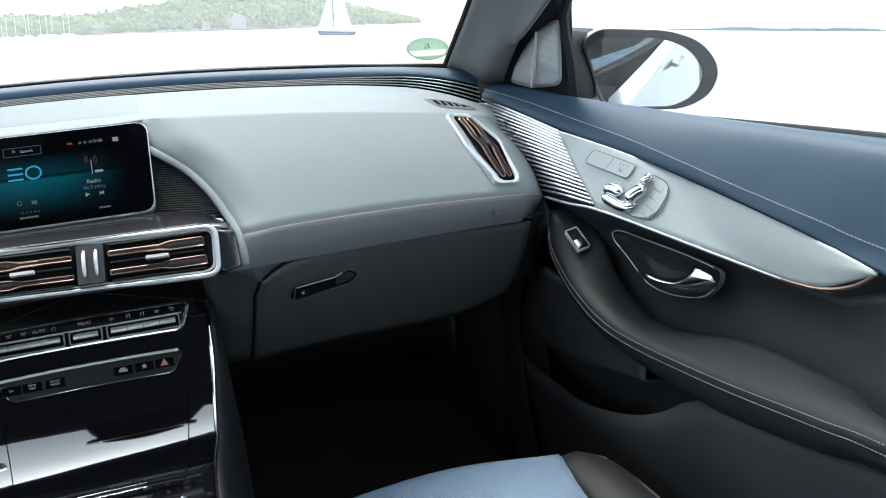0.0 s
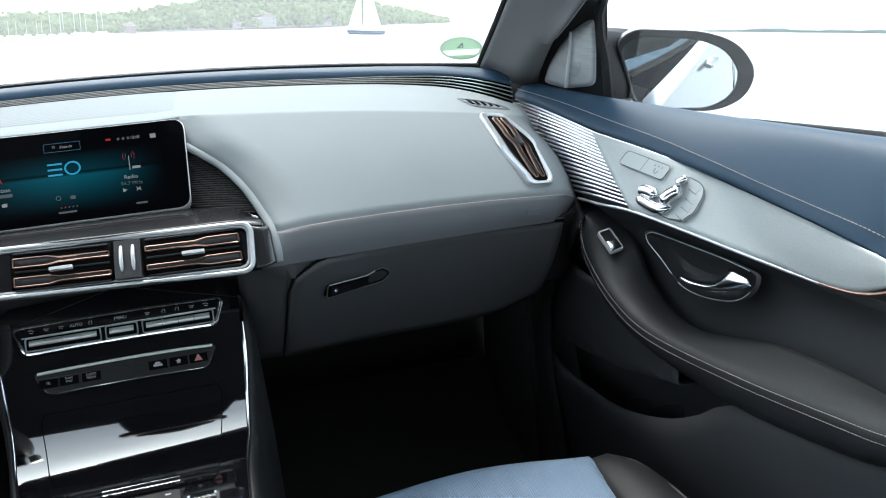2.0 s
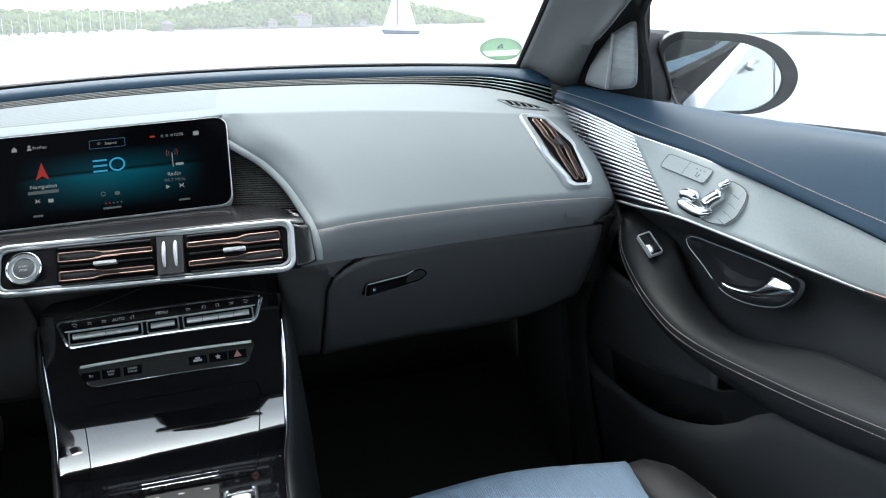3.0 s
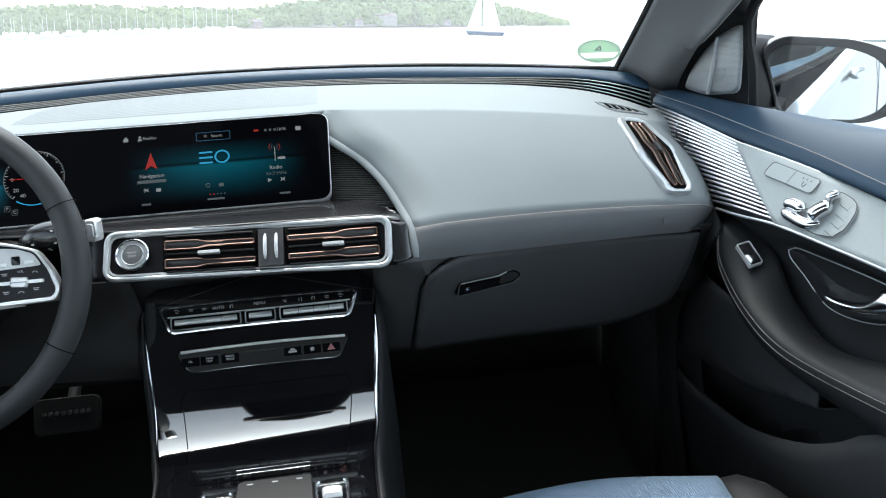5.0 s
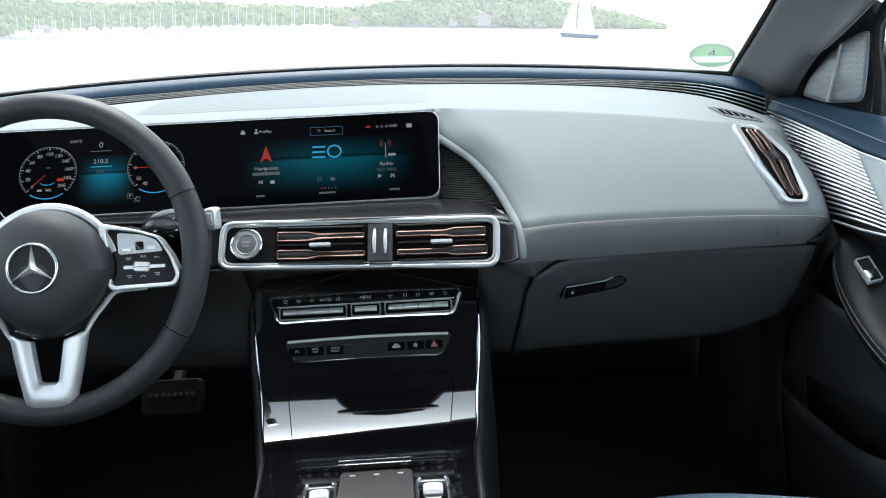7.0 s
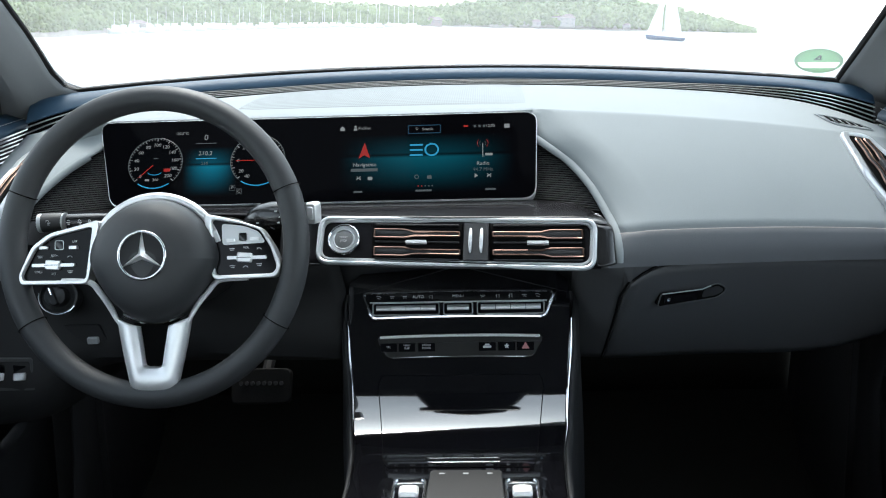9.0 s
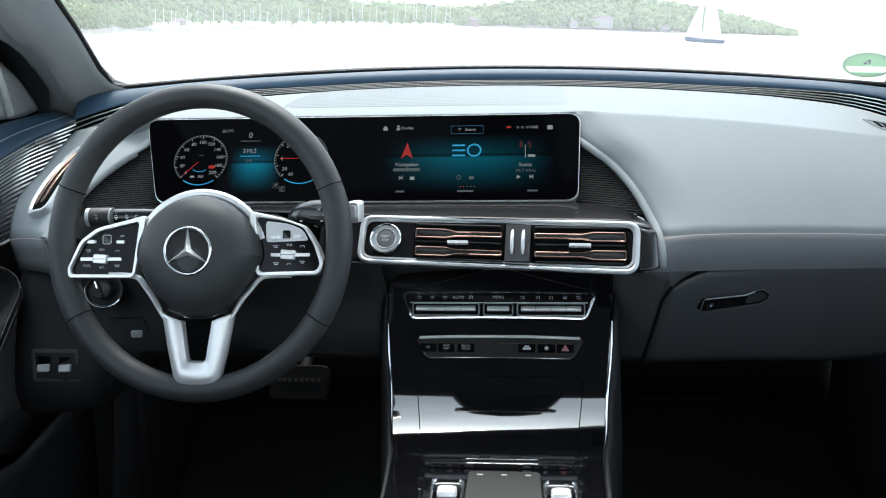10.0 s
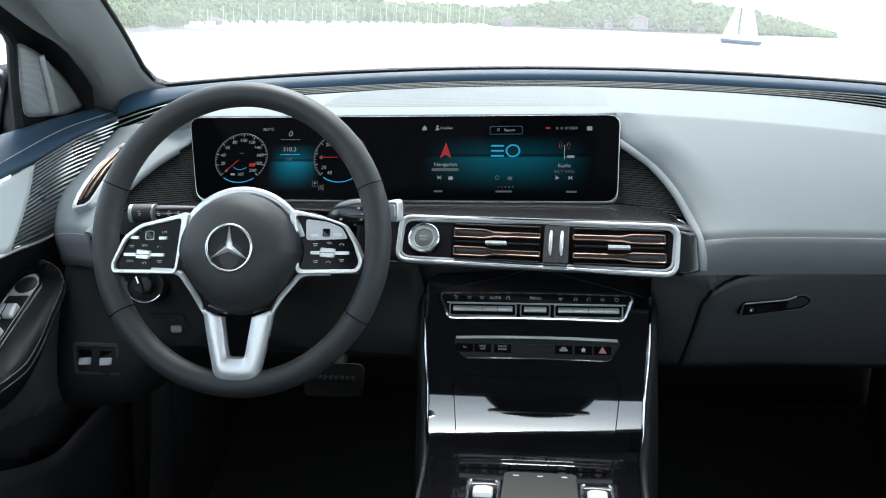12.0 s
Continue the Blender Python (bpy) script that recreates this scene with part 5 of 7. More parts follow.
    part("touch_button_rim", tube([WM @ Vector((x, y, 0.0067)) for x, y in o], 0.0005, closed=True, seg=6), VENTFRAME, s)
    for x, y in levers:
        part("lever", prism(rounded(box_outline(x - 0.0050, y - 0.0018, x + 0.0050, y + 0.0020), 0.0012), 0.005, 0.0092, WM, 0.0008), SILVER, s)
    for (x, y), word in words:
        text("legend", word, 0.0036, WM @ pose(x, y, 0.0066), LEGEND, s)
    for k, (x, y) in enumerate(marks):
        if k % 2:
            sym = tube([WM @ Vector((x + 0.0026 * math.cos(q), y - 0.0008 + 0.0022 * math.sin(q), 0.0066)) for q in np.linspace(0.2, math.pi - 0.2, 8)], 0.0004, seg=4)
        else:
            sym = join(prism(box_outline(x - 0.003, y + 0.0004, x + 0.003, y + 0.0012), 0.0054, 0.0066, WM), prism(box_outline(x - 0.0018, y - 0.0014, x + 0.0022, y - 0.0006), 0.0054, 0.0066, WM))
        part("legend_mark", sym, LEGEND, s)


both(spoke)
# forked lower spoke
fork_o = [(0.0405, -0.080), (0.035, -0.111), (0.0285, -0.141), (0.0245, -0.155), (0.0175, -0.1605), (0.0, -0.162)]
fork_i = [(0.0168, -0.089), (0.0130, -0.113), (0.0106, -0.129), (0.0088, -0.1325), (0.005, -0.1338), (0.0, -0.1338)]
fo, fi = (spline([(x, y, 0) for x, y in q] + [(-x, y, 0) for x, y in q[-2::-1]], 60) for q in (fork_o, fork_i))
fork = [[WH @ (Vector(a).lerp(Vector(b), u) + Vector((0, 0, h))) for u, h in ((0.0, 0.002), (0.04, 0.0095), (0.14, 0.0125), (0.4, 0.0145), (0.7, 0.0138), (0.92, 0.0115), (0.985, 0.008), (1.0, 0.0))] for a, b in zip(fo, fi)]
part("lower_spoke", grid_bm(fork), SILVER, wheel, "forked satin silver lower spoke", thick=0.002)
for s in (1, -1):
    part("spoke_arm", tube(spline([on_hub(s * x, y, h) for x, y, h in ((0.105, -0.0375, 0.0055), (0.0865, -0.038, 0.0055), (0.071, -0.0405, 0.006), (0.0605, -0.052, 0.007), (0.0485, -0.0675, 0.009), (0.0385, -0.086, 0.0095))], 24), 0.0034, seg=8, flat=0.8, taper=[1.0] * 19 + [0.95, 0.9, 0.8, 0.65, 0.45]), SILVER, wheel)
part("fork_well", prism([(-0.026, -0.07), (0.026, -0.07), (0.018, -0.14), (-0.018, -0.14)], -0.006, 0.004, WH), GROOVE, wheel)
part("hub_lip", tube([on_hub(0.068 * math.cos(a), 0.066 * math.sin(a) - 0.019, 0.008) for a in np.linspace(radians(240), radians(300), 14)], 0.002, seg=6), CHROME, wheel)
part("column_shroud", skin([[(-0.40, 0.80, 0.865), (-0.335, 0.80, 0.885), (-0.27, 0.80, 0.865)], [(-0.41, 0.93, 0.875), (-0.335, 0.93, 0.895), (-0.26, 0.93, 0.875)]], 12, 4), BLACK, wheel, thick=0.01)
part("column_under", skin([[(-0.40, 0.79, 0.85), (-0.335, 0.78, 0.81), (-0.27, 0.79, 0.85)], [(-0.43, 0.93, 0.84), (-0.335, 0.92, 0.785), (-0.24, 0.93, 0.84)]], 12, 4), BLACK, wheel, thick=0.01)

stalk = thing("indicator_stalk", (-0.45, 0.83, 0.907), "black indicator stalk with ribbed end and grey cap", "stalk")
part("arm", tube([(-0.395, 0.835, 0.9085), (-0.42, 0.832, 0.908), (-0.455, 0.829, 0.9072)], 0.0098, seg=16, flat=0.9, taper=[0.62, 0.85, 1.0]), GLOSSBLACK, stalk)
part("grip", tube([(-0.4605, 0.8285, 0.907), (-0.4625, 0.8285, 0.907), (-0.484, 0.8262, 0.9068)], 0.0113, seg=20, taper=[0.92, 1, 1]), CHARCOAL, stalk, "ribbed black grip")
part("pale_ring", tube([(-0.4598, 0.8288, 0.907), (-0.4578, 0.8288, 0.907)], 0.0112, seg=20), VENTFRAME, stalk, "pale grey ring on the stalk")
part("end_cap", tube([(-0.484, 0.8262, 0.9068), (-0.4885, 0.8257, 0.9068)], 0.0113, seg=20), VENTFRAME, stalk, "pale grey end cap")
for x, z, w in ((-0.474, 0.9085, 0.003), (-0.4495, 0.9085, 0.0022), (-0.436, 0.9085, 0.0024), (-0.424, 0.9085, 0.002)):
    sm2 = axes((x, 0.8165 if x < -0.46 else 0.8178, z), (1, -0.03, 0), (0, 0, 1))
    part("mark", join(prism(box_outline(-w, -0.0004, w, 0.0004), 0, 0.0005, sm2), prism(box_outline(-w * 0.5, -0.0024, w * 0.6, -0.0016), 0, 0.0005, sm2), tube([sm2 @ Vector((w * 0.6 * math.cos(q), 0.0018 + w * 0.5 * math.sin(q), 0.0003)) for q in np.linspace(0, 3.14, 7)], 0.0003, seg=4)), LEGEND, stalk)
lever = thing("gear_selector", (-0.19, 0.80, 0.93), "black gear selector stalk with silver end button", "gear selector")
part("arm", tube(spline([(-0.245, 0.83, 0.897), (-0.225, 0.818, 0.908), (-0.205, 0.808, 0.9135), (-0.185, 0.803, 0.916), (-0.168, 0.802, 0.917)], 16), 0.0162, seg=18, flat=0.85, taper=[0.3, 0.45, 0.62, 0.78, 0.9, 0.98, 1.03, 1.05, 1.05, 1.03, 1.0, 0.95, 0.9, 0.88, 0.86, 0.84]), GLOSSBLACK, lever)
part("bright_line", tube(spline([(-0.226, 0.806, 0.9035), (-0.212, 0.7985, 0.905), (-0.200, 0.795, 0.900)], 8), 0.0006, seg=6), VENTFRAME, lever)
gb = axes((-0.1577, 0.799, 0.9172), (1, -0.25, 0.03), (0, 0.1, 1))
part("end_button", prism(rounded(box_outline(-0.0065, -0.0125, 0.0065, 0.0125), 0.005), -0.012, 0.003, gb, 0.002), SILVER, lever, "silver park button")
part("button_face", prism(rounded(box_outline(-0.0035, -0.0075, 0.0035, 0.0075), 0.003), 0.003, 0.0042, gb, 0.0008), KEYSILVER, lever)
for x, z in ((-0.2195, 0.9075), (-0.1965, 0.9215), (-0.1935, 0.9150), (-0.1945, 0.9085), (-0.1885, 0.9165)):
    gm = axes((x, 0.7965 + (x + 0.22) * -0.2, z), (1, -0.3, 0.1), (0, 0.2, 1))
    part("mark", prism(box_outline(-0.0016, -0.0009, 0.0016, 0.0009), 0, 0.0006, gm), LEGEND, lever)


knob = thing("light_switch", (-0.518, 0.925, 0.785), "round chrome-ringed light switch knob", "switch")
km = axes((-0.5225, 0.915, 0.790), (1, -0.1, 0), (0, 0.35, 1)) @ Matrix.Diagonal((1.02, 0.85, 0.9, 1.0))
part("ring", lathe([(0.027, -0.01), (0.027, 0.004), (0.0245, 0.006), (0.024, 0.002)], 36, km), CHARCOAL, knob)
part("field", lathe([(0.0243, -0.01), (0.0243, 0.002), (0.001, 0.002)], 36, km), BLACK, knob)
part("dial_knob", lathe([(0.016, 0.0), (0.0145, 0.014), (0.011, 0.017), (0.001, 0.017)], 30, km), CHARCOAL, knob)
part("pointer_bar", prism(rounded(box_outline(-0.0035, -0.014, 0.0035, 0.014), 0.003), 0.016, 0.021, km @ pose(0, 0, 0, 0, 0, 22), 0.001), BLACK, knob)
part("ring_edge", tube([km @ Vector((0.027 * math.cos(q), 0.027 * math.sin(q), 0.0045)) for q in np.linspace(radians(170), radians(330), 24)], 0.0011, seg=6), CHROME, knob)
part("pointer_mark", prism(box_outline(-0.001, 0.002, 0.001, 0.013), 0.0205, 0.0214, km @ pose(0, 0, 0, 0, 0, 22)), CHROME, knob)
pb = thing("park_brake_switch", (-0.515, 0.93, 0.735), "small black and silver parking brake switch", "switch")
pm = axes((-0.497, 0.920, 0.736), (1, 0.05, 0), (0, -0.1, 1))
part("recess", prism(rounded([(-0.028, 0.014), (0.02, 0.014), (0.03, -0.012), (0.002, -0.016)], 0.004), -0.002, 0.002, pm), BLACK, pb)
part("lever", prism(rounded(box_outline(0.003, -0.012, 0.018, -0.003), 0.002), 0.001, 0.007, pm, 0.001), VENTFRAME, pb)
tg = thing("tailgate_switch_panel", (-0.613, 0.925, 0.68), "black panel with two silver rocker switches", "switch")
tm = axes((-0.608, 0.926, 0.68), (1, 0.02, 0), (0, 0.05, 1)) @ Matrix.Diagonal((1.1, 1.0, 1.1, 1.0))
part("frame", ring_frame(rounded(box_outline(-0.033, -0.024, 0.028, 0.022), 0.004), rounded(box_outline(-0.029, -0.019, 0.024, 0.017), 0.003), -0.004, 0.004, tm), GLOVE, tg, bevel=0.001)
part("plate", prism(rounded(box_outline(-0.029, -0.019, 0.024, 0.017), 0.003), -0.004, 0.001, tm), BLACK, tg)
for dx in (-0.0175, 0.0105):
    part("rocker", prism(rounded(box_outline(dx - 0.0085, -0.014, dx + 0.0085, 0.012), 0.002), 0.0, 0.003, tm, 0.001), SWITCHBLACK, tg)
    part("rocker_cap", prism(rounded([(dx - 0.0078, -0.0105), (dx + 0.0070, -0.0098), (dx + 0.0082, 0.0008), (dx - 0.0076, -0.0002)], 0.002), 0.002, 0.0075, tm @ pose(0, 0, 0, -14, 0, 0), 0.002), KEYSILVER, tg, "silver rocker")
pedal = thing("brake_pedal", (-0.35, 1.25, 0.53), "wide dark rubber-topped brake pedal", "pedal")
pdm = axes((-0.352, 1.235, 0.53), (1, 0, 0), (0, 0.5, 0.86))
part("pad", prism(rounded(box_outline(-0.052, -0.03, 0.052, 0.03), 0.012), 0, 0.012, pdm, 0.003), RUBBER, pedal)
for k in range(8):
    part("stud", lathe([(0.004, 0.011), (0.0035, 0.0145), (0.001, 0.0148)], 10, pdm @ pose(-0.035 + 0.01 * k, 0.004, 0)), CHARCOAL, pedal)
part("arm", tube([(-0.35, 1.245, 0.535), (-0.34, 1.35, 0.62), (-0.33, 1.42, 0.8)], 0.01), BLACK, pedal)

# ---- centre console ----
console = thing("centre_console", (0, 0.6, 0.15), "glossy black centre console with chrome-framed controls", "console")
PROFILE = spline([(0.910, 0.825), (0.904, 0.812), (0.893, 0.790), (0.8708, 0.7515), (0.8628, 0.7332), (0.8542, 0.7152), (0.8494, 0.7064), (0.8438, 0.6981), (0.8372, 0.69), (0.8298, 0.6825), (0.8215, 0.6752), (0.8128, 0.6686), (0.8032, 0.6623), (0.7932, 0.6565), (0.7824, 0.6513), (0.7702, 0.6468), (0.7567, 0.6432), (0.7419, 0.6407), (0.726, 0.639), (0.65, 0.635), (0.40, 0.626), (0.1, 0.616)], 260)


def deck(z=None, y=None):
    """Index of the console's line at a height on its steep face, or at a depth on its flat."""
    return int(np.argmin(np.abs(PROFILE[:, 1] - z))) if z is not None else int(np.argmin(np.abs(PROFILE[:, 0] - y)))


def deck_pose(x, i, h=0.0):
    i = min(max(i, 1), len(PROFILE) - 2)
    (y0, z0), (y1, z1) = PROFILE[i + 1], PROFILE[i - 1]
    m = axes((x, *PROFILE[i]), (1, 0, 0), (0, y1 - y0, z1 - z0))
    return m @ pose(0, 0, h)


def half(i):
    z, y = PROFILE[i][1], PROFILE[i][0]
    return float(np.interp(z, [0.614, 0.6355, 0.655, 0.72, 0.79, 0.806, 0.814, 0.8184, 0.8203, 0.8235], [0.111, 0.115, 0.125, 0.1345, 0.1395, 0.1378, 0.129, 0.1115, 0.098, 0.005]))


face = []
for i in range(0, 260, 3):
    w = half(i)
    across = [(-1, -0.006), (-1, 0.0)] + [(float(u), 0.0) for u in np.linspace(-0.97, 0.97, 15)] + [(1, 0.0), (1, -0.006)]
    face.append([deck_pose(0.003 + w * u, i, h).translation for u, h in across])
part("glossy_face", grid_bm(face), PIANO, console, "glossy black console face")
for s in (1, -1):
    ids = [i for i in range(0, 260, 4) if PROFILE[i][1] < 0.772]
    # thinner on the left and tapered: uneven shine put into the strips' width
    part("side_strip", tube([deck_pose(0.003 + s * (half(i) + 0.002), i, -0.001).translation for i in ids], 0.0028 if s > 0 else 0.0016, seg=8, taper=[min(1.0, 0.4 + 0.3 * k) * float(np.interp(PROFILE[i][1], [0.64, 0.665, 0.7, 0.77], [0.35, 0.5, 0.8, 1.0])) for k, i in enumerate(ids)]), CHROME, console, "slim chrome strip along the console edge")
    cheek = []
    for d, dz in ((0.0045, -0.003), (0.009, -0.02), (0.014, -0.07), (0.02, -0.2), (0.024, -0.45)):
        cheek.append([Vector((0.003 + s * (half(i) + d), PROFILE[i][0] + (0.0 if dz > -0.05 else 0.02), max(0.16, PROFILE[i][1] + dz))) for i in range(0, 260, 10)])
    part("side_cheek", grid_bm(cheek), BLACK, console, "charcoal console side", thick=0.004)


def trapezoid(i, w0, w1, h0, h1, bow, r):
    o = rounded([(-w1, h1), (w1, h1), (w0, h0), (-w0, h0)], r, 5)
    dense = []
    for k in range(len(o)):
        a, b = Vector(o[k]), Vector(o[(k + 1) % len(o)])
        n = max(1, int((b - a).length / 0.01))
        dense += [a.lerp(b, t / n) for t in range(n)]
    return [(p.x, p.y + bow * (1 - (p.x / w0) ** 2)) for p in dense]


# climate control bank
ci = deck(z=0.778)
cm = deck_pose(0.0025, ci, 0.003)
co = trapezoid(ci, 0.121, 0.108, 0.0165, -0.0165, 0.002, 0.007)
bank = part("climate_bank", prism(co, -0.004, 0.0005, cm), PIANO, console, "chrome-framed climate control bank")
part("bank_frame", tube([cm @ Vector((x, y, 0.001)) for x, y in co], 0.0019, closed=True, seg=6), CHROME, bank)
for x0, x1 in ((-0.107, -0.024), (-0.018, 0.018), (0.024, 0.107)):
    n = 4 if x1 - x0 > 0.05 else 1
    part("key_well", prism(rounded(box_outline(x0, -0.0115, x1, 0.0028), 0.002), -0.001, 0.0012, cm), SWITCHBLACK, bank)
    for k in range(n):
        a, b = x0 + 0.004 + (x1 - x0 - 0.008) * k / n, x0 + 0.004 + (x1 - x0 - 0.008) * (k + 1) / n
        part("key", tube([cm @ Vector((a + 0.0003, -0.0035, 0.0018)), cm @ Vector((b - 0.0003, -0.0035, 0.0018))], 0.0036, seg=12, flat=0.75), SILVER, bank, "chrome bar key")
    part("well_frame", tube([cm @ Vector((x, y, 0.0014)) for x, y in rounded(box_outline(x0, -0.0122, x1, 0.0032), 0.003)], 0.0009, closed=True, seg=6), VENTFRAME, bank)
part("divider_bar", prism(box_outline(-0.111, 0.0036, 0.111, 0.0046), 0.0002, 0.0022, cm), SILVER, bank)
text("legend", "AUTO", 0.0052, cm @ pose(-0.05, 0.0108, 0.0009), LEGEND, bank)
text("legend", "MENU", 0.0052, cm @ pose(0.0, 0.0112, 0.0009), LEGEND, bank)
for x in (-0.1, -0.083, -0.067, -0.034, 0.031, 0.05, 0.066, 0.083, 0.1):
    kind_ = round(abs(x) * 1000) % 4
    on_bank = lambda pts: tube([cm @ Vector((x + a, 0.0108 + b, 0.0008)) for a, b in pts], 0.00035, seg=4)
    marks = {0: ([(-0.003, 0.0015), (0.0, 0.002), (0.003, 0.0)], [(-0.002, -0.001), (0.002, -0.002)]), 1: ([(-0.003, 0.0), (-0.001, 0.002), (0.002, 0.002), (0.0035, 0.0), (-0.003, 0.0)], [(-0.0015, -0.0015), (0.0025, -0.0015)]),
             2: ([(-0.0015, -0.002), (-0.0015, 0.002), (0.0015, 0.002), (0.0015, -0.002)], [(-0.003, 0.0), (-0.002, 0.0)]), 3: ([(-0.003, 0.001), (0.003, 0.001)], [(-0.002, -0.0015), (0.0, -0.0005), (0.002, -0.0015)])}[kind_]
    part("symbol", join(*(on_bank(q) for q in marks)), LEGEND, bank)

# second bank
ri = deck(z=0.733)
rm = deck_pose(0.004, ri, 0.002)
ro = trapezoid(ri, 0.105, 0.090, 0.0125, -0.0135, 0.002, 0.008)
row = part("switch_bank", prism(ro, -0.004, 0.003, rm, 0.001), TRAY, console, "glossy bank of six small switches")
part("bank_strip", tube([rm @ Vector((x, 0.0122 + 0.002 * (1 - (x / 0.1) ** 2), 0.0035)) for x in np.linspace(-0.099, 0.099, 12)], 0.0019, seg=10), SILVER, row, "chrome strip over the switches")
part("lower_edge", tube([rm @ Vector((x, y, 0.0025)) for x, y in ro if y < 0.006], 0.0007, seg=6), CHROME, row)
for k, x in enumerate((-0.088, -0.0655, -0.041, 0.034, 0.058, 0.081)):
    key = part("switch", prism([(x - 0.0105, -0.0055), (x + 0.0105, -0.0055), (x + 0.0105, 0.005), (x - 0.0105, 0.005)], 0.002, 0.0046, rm, 0.0008), SWITCHBLACK, row)
    if k == 5:
        part("hazard_mark", prism([(x + a, b) for a, b in ((-0.0048, -0.0034), (0.0048, -0.0034), (0.0, 0.0046))], 0.0045, 0.0054, rm), REDMARK, key, "red warning triangle")
    elif k == 4:
        part("star_mark", prism([(x + 0.0035 * (1 if q % 2 == 0 else 0.45) * math.sin(q * math.pi / 5), 0.0035 * (1 if q % 2 == 0 else 0.45) * math.cos(q * math.pi / 5)) for q in range(10)], 0.0046, 0.005, rm), LEGEND, key)
    elif k == 3:
        part("car_mark", join(prism(box_outline(x - 0.005, -0.002, x + 0.005, 0.0005), 0.0046, 0.005, rm), prism([(x - 0.0035, 0.0008), (x + 0.0035, 0.0008), (x + 0.0025, 0.003), (x - 0.0025, 0.003)], 0.0046, 0.005, rm)), LEGEND, key)
    else:
        words = (("TEL",), ("NAVI", "MAP"), ("RADIO", "MEDIA"))[k]
        for q, wd in enumerate(words):
            text("legend", wd, 0.0036, rm @ pose(x, 0.0022 - 0.0036 * q if len(words) > 1 else 0.0, 0.0049), LEGEND, key)

# lid of the stowage box
lid = []
i0, i1 = deck(z=0.7), deck(y=0.7271)
for i in range(i0, i1 + 1, 2):
    f = (i - i0) / (i1 - i0)
    w = 0.103 - 0.018 * f - 0.006 * max(0.0, 1 - f * 9) ** 2 - 0.006 * max(0.0, (f - 0.9) * 10) ** 2
    lid.append([deck_pose(0.0045 + w * u, i, 0.0006).translation for u in np.linspace(-1, 1, 15)])
part("stowage_lid", grid_bm(lid), PIANO, console, "closed glossy black roller lid")
edge = [r[0] for r in lid[::-1]] + list(lid[0]) + [r[-1] for r in lid] + list(lid[-1])[::-1]
part("lid_gap", tube(edge, 0.0006, closed=True, seg=6), GROOVE, console)
part("lid_bar", tube([deck_pose(x, deck(y=0.7378), 0.0015).translation for x in np.linspace(-0.0314, 0.0499, 6)], 0.0024, seg=8, flat=0.7), CHROME, console, "chrome bar on the lid")

# touchpad and its side keys
tpm = axes((0.0125, 0.6555, 0.6397), (1, 0, 0), (0, 1, 0.06))
tp = part("touchpad", prism(rounded([(-0.043, -0.07), (0.043, -0.07), (0.0395, 0.052), (-0.0395, 0.052)], 0.006), -0.012, 0.004, tpm, 0.002), PADBLACK, console, "dark grey raised touchpad")
for x in (-0.026, 0.0, 0.026):
    part("symbol", prism(box_outline(x - 0.003, 0.042, x + 0.003, 0.0436), 0.0039, 0.0043, tpm), LEGEND, tp)
for s in (-1, 1):
    kx = 0.0125 + s * 0.060
    km2 = axes((kx, 0.6595, 0.637), (1, 0, 0), (0, 1, 0.06))
    o = rounded([(-0.018, -0.05), (0.018, -0.05), (0.0165, 0.034), (-0.0165, 0.034)] if s > 0 else [(-0.018, -0.05), (0.018, -0.05), (0.0165, 0.034), (-0.0165, 0.034)], 0.006)
    kf = part("key_frame", tube([km2 @ Vector((x, y, 0.002)) for x, y in o], 0.0022, closed=True, seg=6), CHROME, console, "chrome-framed rocker key")
    part("key_field", prism(o, -0.008, 0.001, km2), PIANO, kf)
    part("rocker", prism(rounded(box_outline(-0.0105, 0.003, 0.0105, 0.019), 0.003), 0.0, 0.006, km2, 0.002), SILVER, kf, "satin silver rocker")
    part("legend_bar", prism(box_outline(-0.004, 0.024, 0.004, 0.0256), 0.0009, 0.0014, km2), LEGEND, kf)
    part("legend_bar", prism(box_outline(-0.008, -0.006, 0.008, -0.0035), 0.0009, 0.0014, km2), LEGEND, kf)


# ---- doors ----
BLUE_LOW = [(0.664, 1.266, 0.961), (0.686, 1.15, 0.939), (0.708, 1.035, 0.9185), (0.760, 0.806, 0.876), (0.788, 0.622, 0.838), (0.802, 0.505, 0.809), (0.805, 0.25, 0.765), (0.8, -0.2, 0.74)]
ALU_LOW = [(0.667, 1.03, 0.822), (0.671, 0.96, 0.8238), (0.681, 0.886, 0.8258), (0.711, 0.796, 0.811), (0.758, 0.686, 0.786), (0.780, 0.581, 0.777), (0.792, 0.530, 0.788), (0.802, 0.503, 0.808)]


SEAM = [(0.668, 1.262, 0.973), (0.7003, 1.1504, 0.9536), (0.7262, 1.0279, 0.9308), (0.747, 0.92, 0.9122), (0.7642, 0.8188, 0.8915), (0.7785, 0.7295, 0.8722), (0.7906, 0.6529, 0.855), (0.7997, 0.5841, 0.8426), (0.8137, 0.5073, 0.8261), (0.83, 0.2, 0.8), (0.845, -0.24, 0.79)]


# driver's armrest: its switch plate and stitched edge
PLATE = axes((-0.69, 0.903, 0.763), (0, 0.107, 0.054), (-1, 0, -0.05))
ARM_EDGE = [(-0.705, 0.9647, 0.8077), (-0.682, 0.9542, 0.8041), (-0.665, 0.9448, 0.7944), (-0.657, 0.9321, 0.7792), (-0.655, 0.8962, 0.7534), (-0.655, 0.8494, 0.7174), (-0.657, 0.80, 0.7), (-0.662, 0.66, 0.697)]


